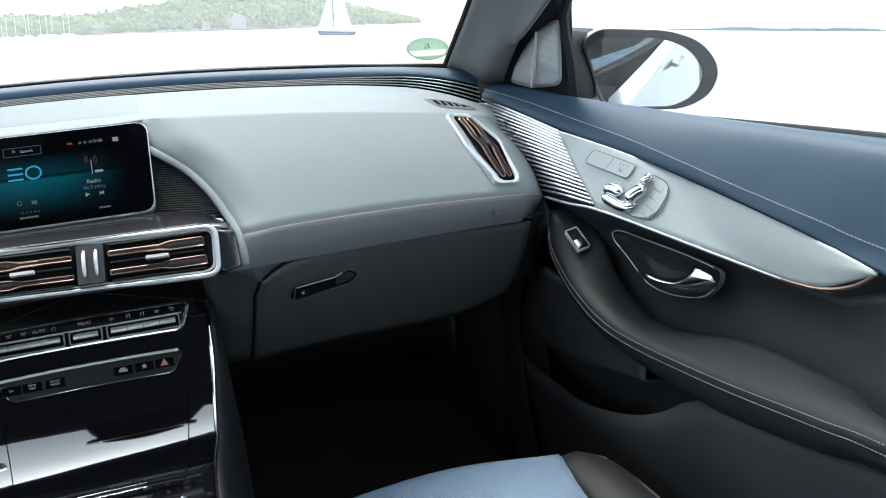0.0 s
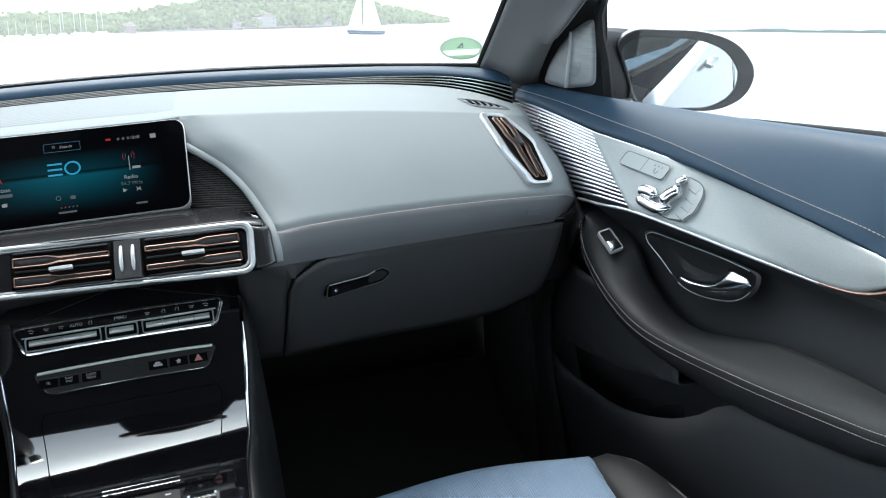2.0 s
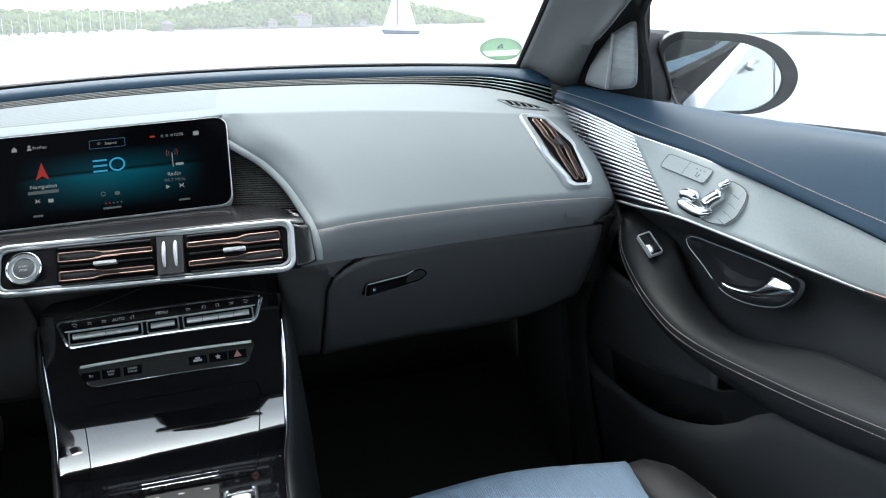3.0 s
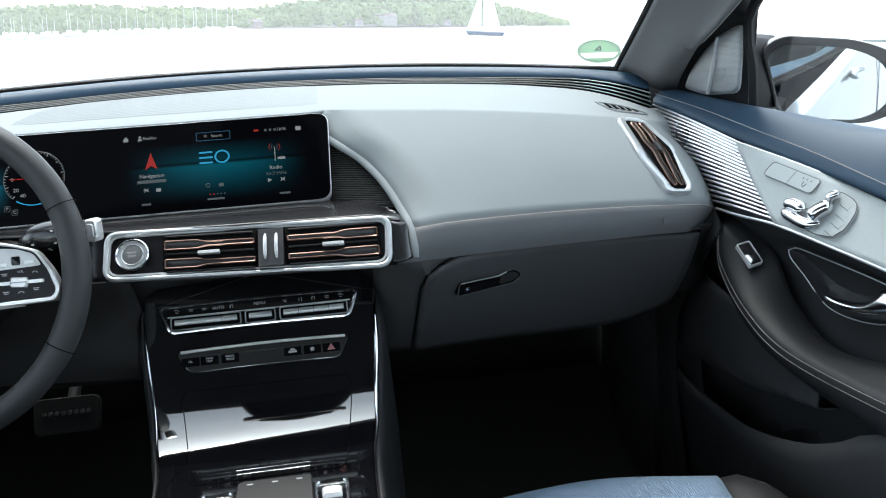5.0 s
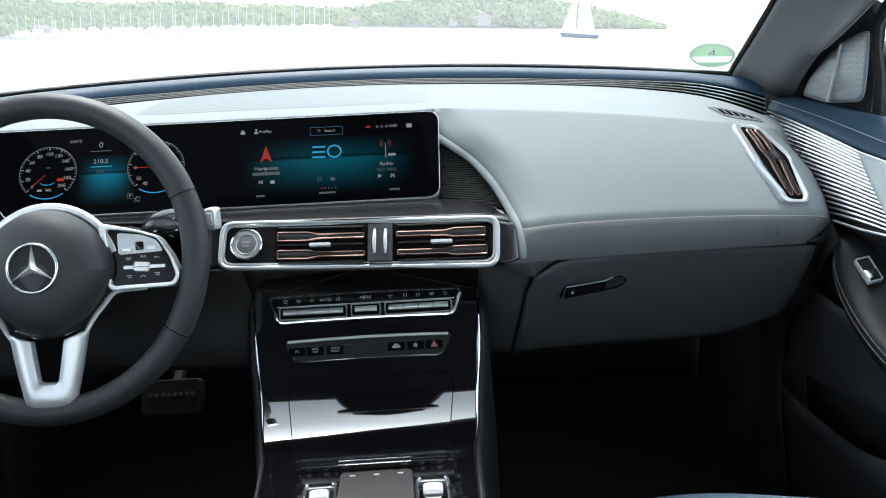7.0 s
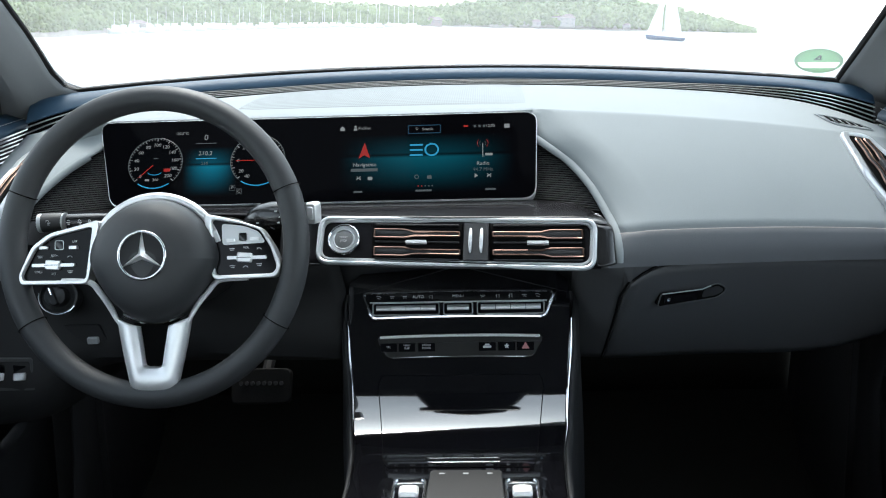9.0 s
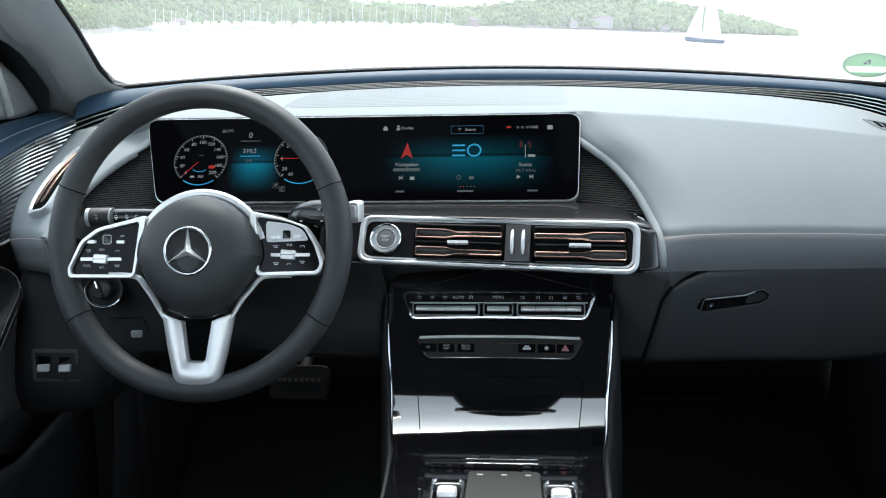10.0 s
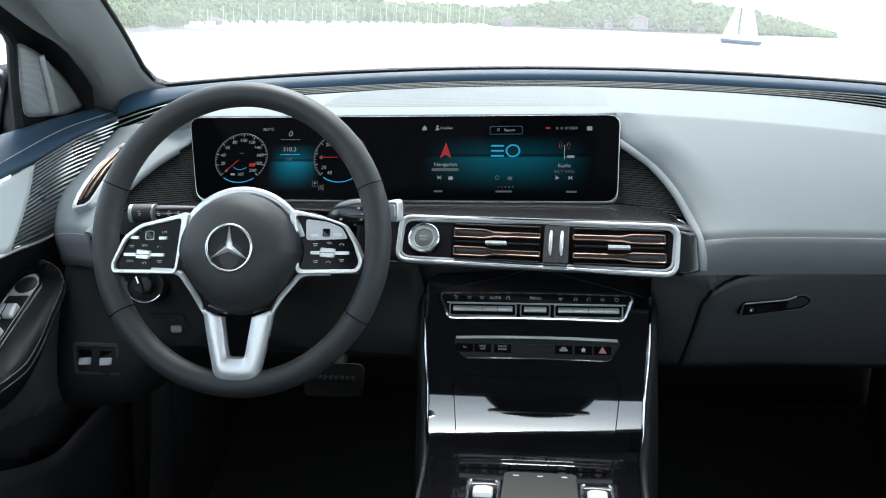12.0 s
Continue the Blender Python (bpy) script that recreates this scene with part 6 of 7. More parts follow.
def door(side):
    M = lambda pts: mirrored(pts, side)
    if side > 0:
        d = thing("passenger_door", (0.75, 0.5, 0.2), "closed car door with navy top, brushed metal inlay and black armrest", "car door")
    else:
        d = thing("driver_door", (-0.77, 0.5, 0.2), "closed car door with navy top, metal ribs and window switches", "car door")
    # navy top
    glass = [(0.775, 1.262, 0.945), (0.80, 1.2, 0.932), (0.845, 0.95, 0.928), (0.885, 0.68, 0.926), (0.905, 0.45, 0.925), (0.91, 0.1, 0.925), (0.9, -0.24, 0.925)]
    crestl = [(0.70, 1.268, 0.982), (0.742, 1.15, 0.965), (0.80, 0.95, 0.945), (0.838, 0.70, 0.928), (0.86, 0.5, 0.915), (0.865, 0.15, 0.905), (0.86, -0.24, 0.9)]
    seam = SEAM
    g = skin_grid([M(glass), M(crestl), M(seam), M(BLUE_LOW)], 50, 18)
    part("navy_top", grid_bm(g), NAVY, d, "navy leather door top with pale seam", thick=0.004)
    part("top_stitching", stitches([(x - 0.002 * side, y, z + 0.0036 + 0.002 * (0.3 < y < 0.7)) for x, y, z in M(seam)], 0.0055, 0.0007), THREAD, d, kind="stuff")
    part("belt_seal", tube(spline(M([(x + 0.004, y, z + 0.002) for x, y, z in glass]), 40), 0.005), RUBBER, d)
    part("outer_belt_strip", tube(spline(M([(x + 0.012, y, z - 0.003) for x, y, z in glass]), 40), 0.006), RUBBER, d, "black rubber strip below the window")
    part("glass", skin([M([(0.80, 1.12, 0.935), (0.9, 0.45, 0.925), (0.9, -0.24, 0.925)]), M([(0.735, 0.86, 1.22), (0.76, 0.35, 1.22), (0.76, -0.24, 1.22)]), M([(0.685, 0.5, 1.40), (0.68, 0.2, 1.43), (0.67, -0.24, 1.43)])], 14, 10), SIDEGLASS, d).visible_shadow = False
    frame_line = [(0.775, 1.13, 0.955), (0.757, 1.10, 1.02), (0.742, 1.085, 1.095), (0.725, 0.95, 1.17), (0.70, 0.7, 1.3), (0.675, 0.45, 1.405)]
    if side < 0:
        frame_line = [(-0.815, 1.125, 0.975), (-0.797, 1.10, 1.055), (-0.780, 1.08, 1.118), (-0.758, 1.01, 1.145), (-0.735, 0.8, 1.25), (-0.69, 0.45, 1.405)]
    part("window_frame", tube(spline(frame_line, 24), 0.008, seg=8), BLACK, d)
    # ribs
    a0, a1 = Vector((0.664, 1.268, 0.9585)), Vector((0.667, 1.034, 0.8245))
    b0, b1 = Vector((0.703, 1.046, 0.918)), Vector((0.681, 0.8865, 0.8275))
    n = 19
    back = []
    for k in range(n + 1):
        f = k / n
        a, b = a0.lerp(a1, f), b0.lerp(b1, f)
        mid = a.lerp(b, 0.5) + Vector((-0.004, 0, 0.003))
        line = M([tuple(a), tuple(mid), tuple(b)])
        back.append([(x + 0.006 * side, y, z) for x, y, z in line])
        if k < n:
            part("rib", tube(spline(line, 9), 0.0023 if side > 0 else 0.0018, seg=6, flat=0.8, taper=[0.75 + 0.25 * math.sin(q / 8 * math.pi) for q in range(9)]), RIBMETAL, d)
    part("rib_backing", grid_bm(back), CHARCOAL, d, thick=0.002)
    # brushed inlay
    top_edge = [(0.7025, 1.046, 0.9175), (0.735, 0.91, 0.896), (0.762, 0.806, 0.873), (0.789, 0.622, 0.836), (0.802, 0.505, 0.808)]
    bot_edge = [(0.680, 0.8875, 0.8275), (0.711, 0.796, 0.811), (0.758, 0.686, 0.786), (0.780, 0.581, 0.777), (0.802, 0.503, 0.807)]
    alu = skin_grid([M(top_edge), M([tuple((Vector(a) + Vector(b)) / 2 + Vector((-0.002, 0, 0))) for a, b in zip(top_edge, bot_edge)]), M(bot_edge)], 40, 10)
    inlay = part("metal_inlay", grid_bm(alu), ALU, d, "brushed aluminium wedge-shaped inlay", thick=0.003)
    part("inlay_top_edge", tube([(x, y, z) for x, y, z in spline(M(top_edge), 30)], 0.0015, seg=6), CHROME, inlay)
    low = spline(M(ALU_LOW), 40)
    part("inlay_lower_edge", tube(low, 0.0021, seg=6), VENTFRAME, inlay)
    part("inlay_tip", tube(low[24:], 0.0024, seg=6, taper=[min(1.0, 0.5 + 0.06 * q) for q in range(16)]), COPPER, inlay, "rose copper tip")
    # dark door panel between inlay and armrest
    body_top = [(0.69, 1.26, 0.90), (0.675, 1.0, 0.826), (0.70, 0.87, 0.825), (0.727, 0.79, 0.806), (0.775, 0.68, 0.78), (0.80, 0.55, 0.77), (0.815, 0.42, 0.79), (0.82, -0.24, 0.76)]
    body_mid = [(0.70, 1.26, 0.8), (0.71, 1.02, 0.78), (0.735, 0.9, 0.77), (0.76, 0.8, 0.755), (0.79, 0.68, 0.74), (0.80, 0.55, 0.73), (0.80, 0.35, 0.73), (0.8, -0.24, 0.72)]
    body_low = [(0.71, 1.26, 0.7), (0.72, 1.02, 0.70), (0.735, 0.9, 0.655), (0.75, 0.78, 0.63), (0.76, 0.65, 0.63), (0.765, 0.5, 0.63), (0.765, 0.3, 0.63), (0.765, -0.24, 0.63)]
    part("upper_panel", grid_bm(skin_grid([M(body_top), M(body_mid), M(body_low)], 40, 14)), CHARCOAL, d, "charcoal inner panel", thick=0.004)
    # armrest
    inner = [(0.672, 1.03, 0.793), (0.662, 1.005, 0.785), (0.655, 0.98, 0.748), (0.652, 0.90, 0.704), (0.657, 0.80, 0.678), (0.668, 0.614, 0.683), (0.668, 0.43, 0.706), (0.665, 0.353, 0.718), (0.66, 0.1, 0.74)]
    ridge = [(0.685, 1.03, 0.806), (0.688, 1.0, 0.796), (0.685, 0.965, 0.764), (0.682, 0.895, 0.716), (0.684, 0.79, 0.687), (0.70, 0.614, 0.694), (0.700, 0.43, 0.716), (0.69, 0.353, 0.722), (0.68, 0.1, 0.742)]
    outer = [(0.72, 1.02, 0.80), (0.720, 0.985, 0.785), (0.716, 0.930, 0.757), (0.715, 0.8872, 0.7134), (0.722, 0.795, 0.675), (0.745, 0.6419, 0.6965), (0.737, 0.4685, 0.7055), (0.715, 0.39, 0.706), (0.69, 0.1, 0.72)]
    under = [(0.678, 1.03, 0.77), (0.672, 1.0, 0.755), (0.662, 0.965, 0.712), (0.66, 0.885, 0.670), (0.664, 0.765, 0.650), (0.672, 0.607, 0.6472), (0.672, 0.4336, 0.674), (0.670, 0.3684, 0.6904), (0.668, 0.1, 0.71)]
    under2 = [(0.72, y, z - 0.02) for x, y, z in under]
    curves = [M(q) for q in (outer, ridge, inner, under, under2)]
    if side < 0:
        back_end = lambda x, dz: [(x, 0.43, 0.725 + dz), (x, 0.1, 0.755 + dz)]
        low_plate = PLATE @ pose(0, 0, -0.004)
        on = lambda uv: [tuple(low_plate @ Vector((u, v, 0))) for u, v in uv]
        inner = ARM_EDGE + back_end(-0.665, 0)
        curves = [on([(0.075, 0.05), (0.068, 0.05), (0.05, 0.05), (0.03, 0.05), (0.0, 0.05), (-0.08, 0.05), (-0.13, 0.05), (-0.2, 0.06)]) + back_end(-0.77, 0),
                  on([(0.078, 0.032), (0.075, 0.012), (0.060, -0.003), (0.042, -0.014), (0.0, -0.014), (-0.08, -0.014), (-0.13, -0.013), (-0.2, -0.01)]) + back_end(-0.70, 0.003), inner,
                  [(x - 0.014, y + 0.008, z - 0.036) for x, y, z in inner], [(x - 0.05, y + 0.02, z - 0.06) for x, y, z in inner]]
        inner = [(-x, y, z) for x, y, z in inner]
        M = lambda pts: [(-x, y, z) for x, y, z in pts]
    arm = part("armrest", grid_bm(skin_grid(curves, 60, 22)), LEATHER, d, "black leather armrest with pale stitching", thick=0.004)
    for dx, dz in ((0.003, 0.003), (0.0048, -0.0055)):
        part("arm_stitching", stitches([(x - dx * side, y, z + dz) for x, y, z in M(inner)], 0.005, 0.00042), THREAD, arm, kind="stuff")
    M = lambda pts: mirrored(pts, side)
    # lower panel with its pocket
    rim = [(0.695, 1.27, 0.52), (0.680, 1.1645, 0.4994), (0.672, 1.0087, 0.5082), (0.670, 0.9061, 0.5217), (0.668, 0.7837, 0.5606), (0.669, 0.699, 0.602), (0.674, 0.63, 0.644), (0.680, 0.5, 0.663), (0.685, 0.3, 0.69), (0.685, -0.24, 0.71)]
    lowm = [(x + 0.002, y, 0.46 + (z - 0.49) * 0.4) for x, y, z in rim]
    lowb = [(0.715, y, 0.16) for x, y, z in rim]
    lp = part("lower_panel", grid_bm(skin_grid([M(rim), M([(x - 0.004, y, z - 0.02) for x, y, z in rim]), M(lowm), M(lowb)], 40, 16)), CHARCOAL, d, "charcoal lower panel with a door pocket", thick=0.006)
    part("pocket_back", skin([M([(0.73, 1.27, 0.74), (0.73, 0.9, 0.655), (0.735, 0.5, 0.62), (0.735, 0.3, 0.61)]), M([(0.765, 1.27, 0.4), (0.77, 0.9, 0.4), (0.77, 0.3, 0.4)])], 16, 8), GLOVE, lp, thick=0.004)
    for q in (0.965, 0.845):
        (c,) = M([(0.722, q, 0.365 if q > 0.9 else 0.405)])
        part("bottle_holder", lathe([(0.036, 0.0), (0.04, 0.115), (0.043, 0.12), (0.046, 0.115), (0.04, 0.0)], 28, Matrix.Translation(c)), BLACK, lp, "round bottle holder")
    front = skin_grid([M([(0.705, 1.262, 0.70), (0.692, 1.1, 0.69), (0.688, 0.97, 0.68), (0.684, 0.86, 0.655), (0.682, 0.77, 0.64)]), M([(0.700, 1.262, 0.60), (0.690, 1.1, 0.60), (0.686, 0.97, 0.605), (0.683, 0.86, 0.615), (0.682, 0.77, 0.625)]), M([(0.702, 1.262, 0.532), (0.693, 1.1, 0.548), (0.690, 0.97, 0.566), (0.686, 0.86, 0.592), (0.684, 0.77, 0.612)]), M([(0.73, 1.262, 0.528), (0.73, 1.1, 0.544), (0.73, 0.97, 0.562), (0.73, 0.86, 0.588), (0.73, 0.77, 0.608)])], 24, 12)
    part("front_panel", grid_bm(front), GLOVE, d, "charcoal panel under the armrest", thick=0.003)
    part("door_skin", skin([M([(0.915, 1.25, 0.92), (0.92, 0.5, 0.915), (0.91, -0.6, 0.92), (0.89, -1.6, 0.96)]), M([(0.945, 1.25, 0.75), (0.95, 0.5, 0.75), (0.945, -0.6, 0.76), (0.93, -1.6, 0.78)]), M([(0.95, 1.25, 0.45), (0.955, 0.5, 0.45), (0.95, -0.6, 0.45), (0.93, -1.6, 0.45)]), M([(0.92, 1.25, 0.05), (0.92, 0.5, 0.05), (0.92, -0.6, 0.05), (0.9, -1.6, 0.05)])], 24, 16), PAINT, d, "silver painted outer skin", thick=0.004)
    # speaker corner
    if side > 0:
        o = [(0.7082, 1.2369, 0.9851), (0.7268, 1.1962, 0.9752), (0.7517, 1.1309, 0.98), (0.7453, 1.1121, 1.0373), (0.7389, 1.1011, 1.082), (0.7345, 1.1126, 1.081), (0.7243, 1.1462, 1.0677), (0.7158, 1.1835, 1.0417), (0.7096, 1.2177, 1.0113)]
        bar = [(0.7246, 1.1441, 1.0680), (0.7265, 1.155, 1.045), (0.7280, 1.1680, 1.0140), (0.73, 1.1850, 0.9800)]
        cc, away = Vector((0.7303, 1.1628, 1.0158)), Vector((-0.906, -0.361, -0.22))
    else:
        o = [(-0.7788, 1.258, 1.0081), (-0.7911, 1.2196, 0.9969), (-0.8087, 1.135, 1.0004), (-0.7961, 1.1153, 1.0513), (-0.7805, 1.095, 1.1116), (-0.7786, 1.1036, 1.1115), (-0.7749, 1.1426, 1.0967), (-0.7744, 1.1991, 1.0607), (-0.7768, 1.2398, 1.0264)]
        bar = [(-0.7758, 1.1390, 1.0965), (-0.7800, 1.151, 1.0745), (-0.7860, 1.1690, 1.0433), (-0.795, 1.1910, 1.0050)]
        cc, away = Vector((-0.7862, 1.1665, 1.047)), Vector((0.928, -0.206, -0.31))
    bm = bmesh.new()
    cen = sum((Vector(p) for p in o), Vector()) / len(o) + away * 0.004
    ring = []
    for k in range(len(o)):
        a, b, c = (Vector(o[(k + q) % len(o)]) for q in range(3))
        p, r = b.lerp(a, 0.22), b.lerp(c, 0.22)
        for f in (0.0, 0.33, 0.67, 1.0):
            ring.append(p.lerp(b, f).lerp(b.lerp(r, f), f))
    vs = [[bm.verts.new(cen.lerp(p, k)) for p in ring] for k in (1.0, 0.85, 0.5)]
    for r in range(2):
        for i in range(len(ring)):
            bm.faces.new((vs[r][i], vs[r][(i + 1) % len(ring)], vs[r + 1][(i + 1) % len(ring)], vs[r + 1][i]))
    bm.faces.new(vs[2])
    sp = part("tweeter_cover", bm, PERFORATED, d, "perforated metal tweeter cover", thick=0.004)
    part("cover_edge", tube(ring, 0.0013, closed=True, seg=6), KEYSILVER, sp)
    # added bar standing for the bright streak reflected by the curved cover
    part("cover_streak", tube([p + away * 0.0075 for p in (Vector(v) for v in spline(bar, 12))], 0.0058, seg=12, flat=0.5, taper=[0.8 + 0.2 * (q > 4) for q in range(12)]), SILVER, sp, "upright silver streak standing for a reflection")
    for rr in (0.007, 0.011, 0.015, 0.019):
        part("cover_ring", tube([axes(cc + away * 0.0045, Vector((0, 0, 1)).cross(away), (0, 0, 1)) @ Vector((rr * math.cos(q), rr * math.sin(q), 0)) for q in np.linspace(0, 2 * math.pi, 24, endpoint=False)], 0.0005, closed=True, seg=4), PERFORATED, sp)
    if side > 0:
        part("cover_backing", skin([M([(0.66, 1.34, 0.95), (0.68, 1.30, 1.0), (0.70, 1.22, 1.06), (0.715, 1.06, 1.13)]), M([(0.79, 1.18, 0.94), (0.785, 1.165, 0.98), (0.772, 1.125, 1.03), (0.758, 1.09, 1.115)])], 8, 4), BLACK, d, thick=0.004)
    else:
        part("cover_backing", skin([[(-0.72, 1.31, 0.975), (-0.735, 1.29, 1.0), (-0.71, 1.22, 1.045), (-0.69, 1.12, 1.108), (-0.675, 1.02, 1.148), (-0.66, 0.8, 1.27)], [(-0.80, 1.29, 0.985), (-0.815, 1.26, 1.0), (-0.815, 1.22, 1.045), (-0.795, 1.16, 1.12), (-0.74, 1.05, 1.155), (-0.70, 0.8, 1.27)], [(-0.817, 1.125, 0.98), (-0.809, 1.118, 1.02), (-0.80, 1.11, 1.062), (-0.785, 1.085, 1.127), (-0.765, 1.025, 1.142), (-0.725, 0.8, 1.25)]], 14, 8), BLACK, d, thick=0.004)
    return d


for s in (1, -1):
    dd = door(s)
    if s > 0:
        pdoor = dd
    else:
        ddoor = dd

# passenger door details
mm2 = axes((0.7225, 0.917, 0.8805), (0.0545, -0.22, -0.0405), (0.053, 0.037, 0.065)) @ pose(0.004, -0.003, 0.0052) @ Matrix.Diagonal((0.88, 1.0, 1.0, 1.0))
mp = part("memory_panel", prism(rounded(box_outline(-0.05, -0.0115, 0.05, 0.0115), 0.007), -0.008, 0.002, mm2, 0.0008), ALU, pdoor, "brushed strip of seat memory keys")
part("panel_edge", tube([mm2 @ Vector((x, y, 0.0018)) for x, y in rounded(box_outline(-0.05, -0.0115, 0.05, 0.0115), 0.007)], 0.0006, closed=True, seg=4), FINELINE, mp)
part("key_gap", prism(box_outline(-0.0005, -0.0105, 0.0005, 0.0105), 0.0016, 0.0021, mm2), FINELINE, mp)
for x in (0.02, 0.028, 0.036):
    part("lamp_dot", lathe([(0.0012, 0.0018), (0.0012, 0.0022)], 8, mm2 @ pose(x, 0.005, 0)), FINELINE, mp)
part("seat_mark", tube([mm2 @ Vector(v) for v in ((0.025, 0.001, 0.002), (0.026, -0.005, 0.002), (0.031, -0.006, 0.002), (0.032, -0.001, 0.002))], 0.0006, seg=4), FINELINE, mp)
sw = axes((0.7165, 0.845, 0.842), (0.0545, -0.22, -0.0405), (0.053, 0.037, 0.065)) @ pose(-0.004, 0.004, 0.0065) @ Matrix.Diagonal((0.85, 0.85, 0.9, 1.0))
plate_o = rounded([(-0.0514, -0.0196), (-0.0566, -0.0075), (-0.0454, 0.0), (-0.0124, -0.0031), (-0.0041, 0.0056), (0.0014, 0.0373), (0.0127, 0.0434), (0.0369, 0.0406), (0.0505, 0.0342), (0.058, 0.0204), (0.0626, -0.0076), (0.0538, -0.0265), (0.0282, -0.0331), (-0.0239, -0.0327)], 0.006)
sp = part("seat_switch_plate", prism(plate_o, -0.008, -0.003, sw), ALU, pdoor, "seat adjuster in the shape of a small seat")
part("plate_line", tube([sw @ Vector((x, y, -0.003)) for x, y in plate_o], 0.0006, closed=True, seg=4), FINELINE, sp)


def key_bar(name, pts, r, label):
    path = spline(pts, 14)
    ends = [math.sin(min(1.0, min(k, 13 - k) / 3.2 + 0.18) * math.pi / 2) for k in range(14)]
    part(name, tube([sw @ Vector(p) for p in path], r, seg=14, flat=0.8, taper=ends), CHROME, sp, label)


key_bar("cushion_key", [(-0.0512, -0.0138, 0.004), (-0.0362, -0.0075, 0.006), (-0.0113, -0.0083, 0.005)], 0.0085, "chrome cushion key")
key_bar("cushion_base", [(-0.050, -0.0215, 0.001), (-0.0212, -0.0261, 0.002), (0.0053, -0.0265, 0.002), (0.0244, -0.0158, 0.001)], 0.0082, "chrome foot of the cushion key")
key_bar("backrest_key", [(0.0060, -0.0180, 0.003), (0.0125, -0.0008, 0.006), (0.0225, 0.0165, 0.005)], 0.0125, "chrome backrest key")
key_bar("headrest_key", [(0.0075, 0.0205, 0.004), (0.0129, 0.0294, 0.006), (0.0182, 0.0379, 0.004)], 0.0078, "chrome headrest key")
for x, y in ((0.0365, 0.0292), (0.0427, 0.0125), (0.0466, -0.0027), (0.0478, -0.0176)):
    part("memory_key", prism(rounded(box_outline(-0.0085, -0.0066, 0.0085, 0.0066), 0.001), -0.004, -0.0026, sw @ pose(x, y, 0, 0, 0, -14)), ALU, sp)
    part("key_line", tube([sw @ pose(x, y, 0, 0, 0, -14) @ Vector((dx, -0.0072, -0.0028)) for dx in (-0.0095, 0.0105)], 0.0004, seg=4), FINELINE, sp)


def pull(side, parent):
    m = axes(mirrored([(0.764, 0.822, 0.750)], side)[0], (0.04 * side, -0.19, -0.02), (0.15 * side, 0.0, 0.98)) @ pose(0, 0, 0.032 * side)
    o = [(-0.0947, 0.0186), (-0.0806, 0.0257), (-0.0401, 0.0268), (0.0247, 0.0275), (0.065, 0.027), (0.1018, 0.0239), (0.1082, 0.0163), (0.1042, 0.0016), (0.0915, -0.0132), (0.0714, -0.023), (0.0377, -0.0305), (0.0062, -0.0322), (-0.0193, -0.0266), (-0.0558, -0.0064), (-0.0879, 0.0095)]
    loop = spline([(x, y, 0) for x, y in o + o[:1]], 80)[:-1]
    bowl = [[m @ Vector((0.012 + (x - 0.012) * k, -0.002 + (y + 0.002) * k, h)) for x, y, z in list(loop) + [loop[0]]] for k, h in ((1.06, 0.001), (1.0, 0.003), (0.95, -0.004), (0.85, -0.016), (0.6, -0.022), (0.05, -0.023))]
    r = part("handle_recess", grid_bm(bowl), CHARCOAL, parent, "black door handle recess")
    part("recess_frame", tube([m @ Vector((x, y, 0.004)) for x, y, z in np.roll(loop, -66, axis=0)[:48]], 0.0008, seg=6), VENTFRAME, r, "thin chrome line along the recess")
    part("recess_lower_frame", tube([m @ Vector((x, y, 0.004)) for x, y, z in loop[40:64]], 0.0008, seg=6), VENTFRAME, r)
    lever = [[(-0.0151, -0.0173, 0.008), (0.0106, -0.0148, 0.006), (0.0406, -0.0076, 0.005), (0.0566, 0.0021, 0.004), (0.0661, 0.0173, 0.004), (0.0845, 0.0169, 0.006), (0.1018, 0.0145, 0.008)],
             [(-0.0149, -0.0181, 0.009), (0.0108, -0.0175, 0.012), (0.0412, -0.0125, 0.014), (0.0610, -0.0045, 0.014), (0.0760, 0.0050, 0.013), (0.0905, 0.0085, 0.012), (0.1045, 0.0115, 0.010)],
             [(-0.0148, -0.0188, 0.008), (0.0120, -0.0208, 0.009), (0.0429, -0.0178, 0.010), (0.0665, -0.0108, 0.010), (0.0800, -0.0050, 0.010), (0.0920, 0.0010, 0.009), (0.1067, 0.0098, 0.008)]]
    part("pull_lever", skin([[m @ Vector(v) for v in c] for c in lever], 28, 9), CHROME, r, "curved chrome pull lever", thick=0.003)


pull(1, pdoor)
wm = axes((0.687, 0.966, 0.766), (-0.003, -0.035, -0.032), (0.034, -0.015, -0.011)) @ pose(0.0085, -0.0055, 0.014, 0, 0, 14)
ws = part("window_switch_frame", ring_frame(rounded(box_outline(-0.0195, -0.0108, 0.0195, 0.0108), 0.003), rounded(box_outline(-0.0178, -0.0092, 0.0178, 0.0092), 0.002), -0.006, 0.001, wm), KEYSILVER, pdoor, "chrome-framed window switch")
part("switch_well", prism(rounded(box_outline(-0.0178, -0.0092, 0.0178, 0.0092), 0.002), -0.006, -0.001, wm), BLACK, ws)
part("switch_key", prism(rounded(box_outline(0.001, -0.0085, 0.0165, 0.0085), 0.002), -0.002, 0.003, wm, 0.0012), CHROME, ws)
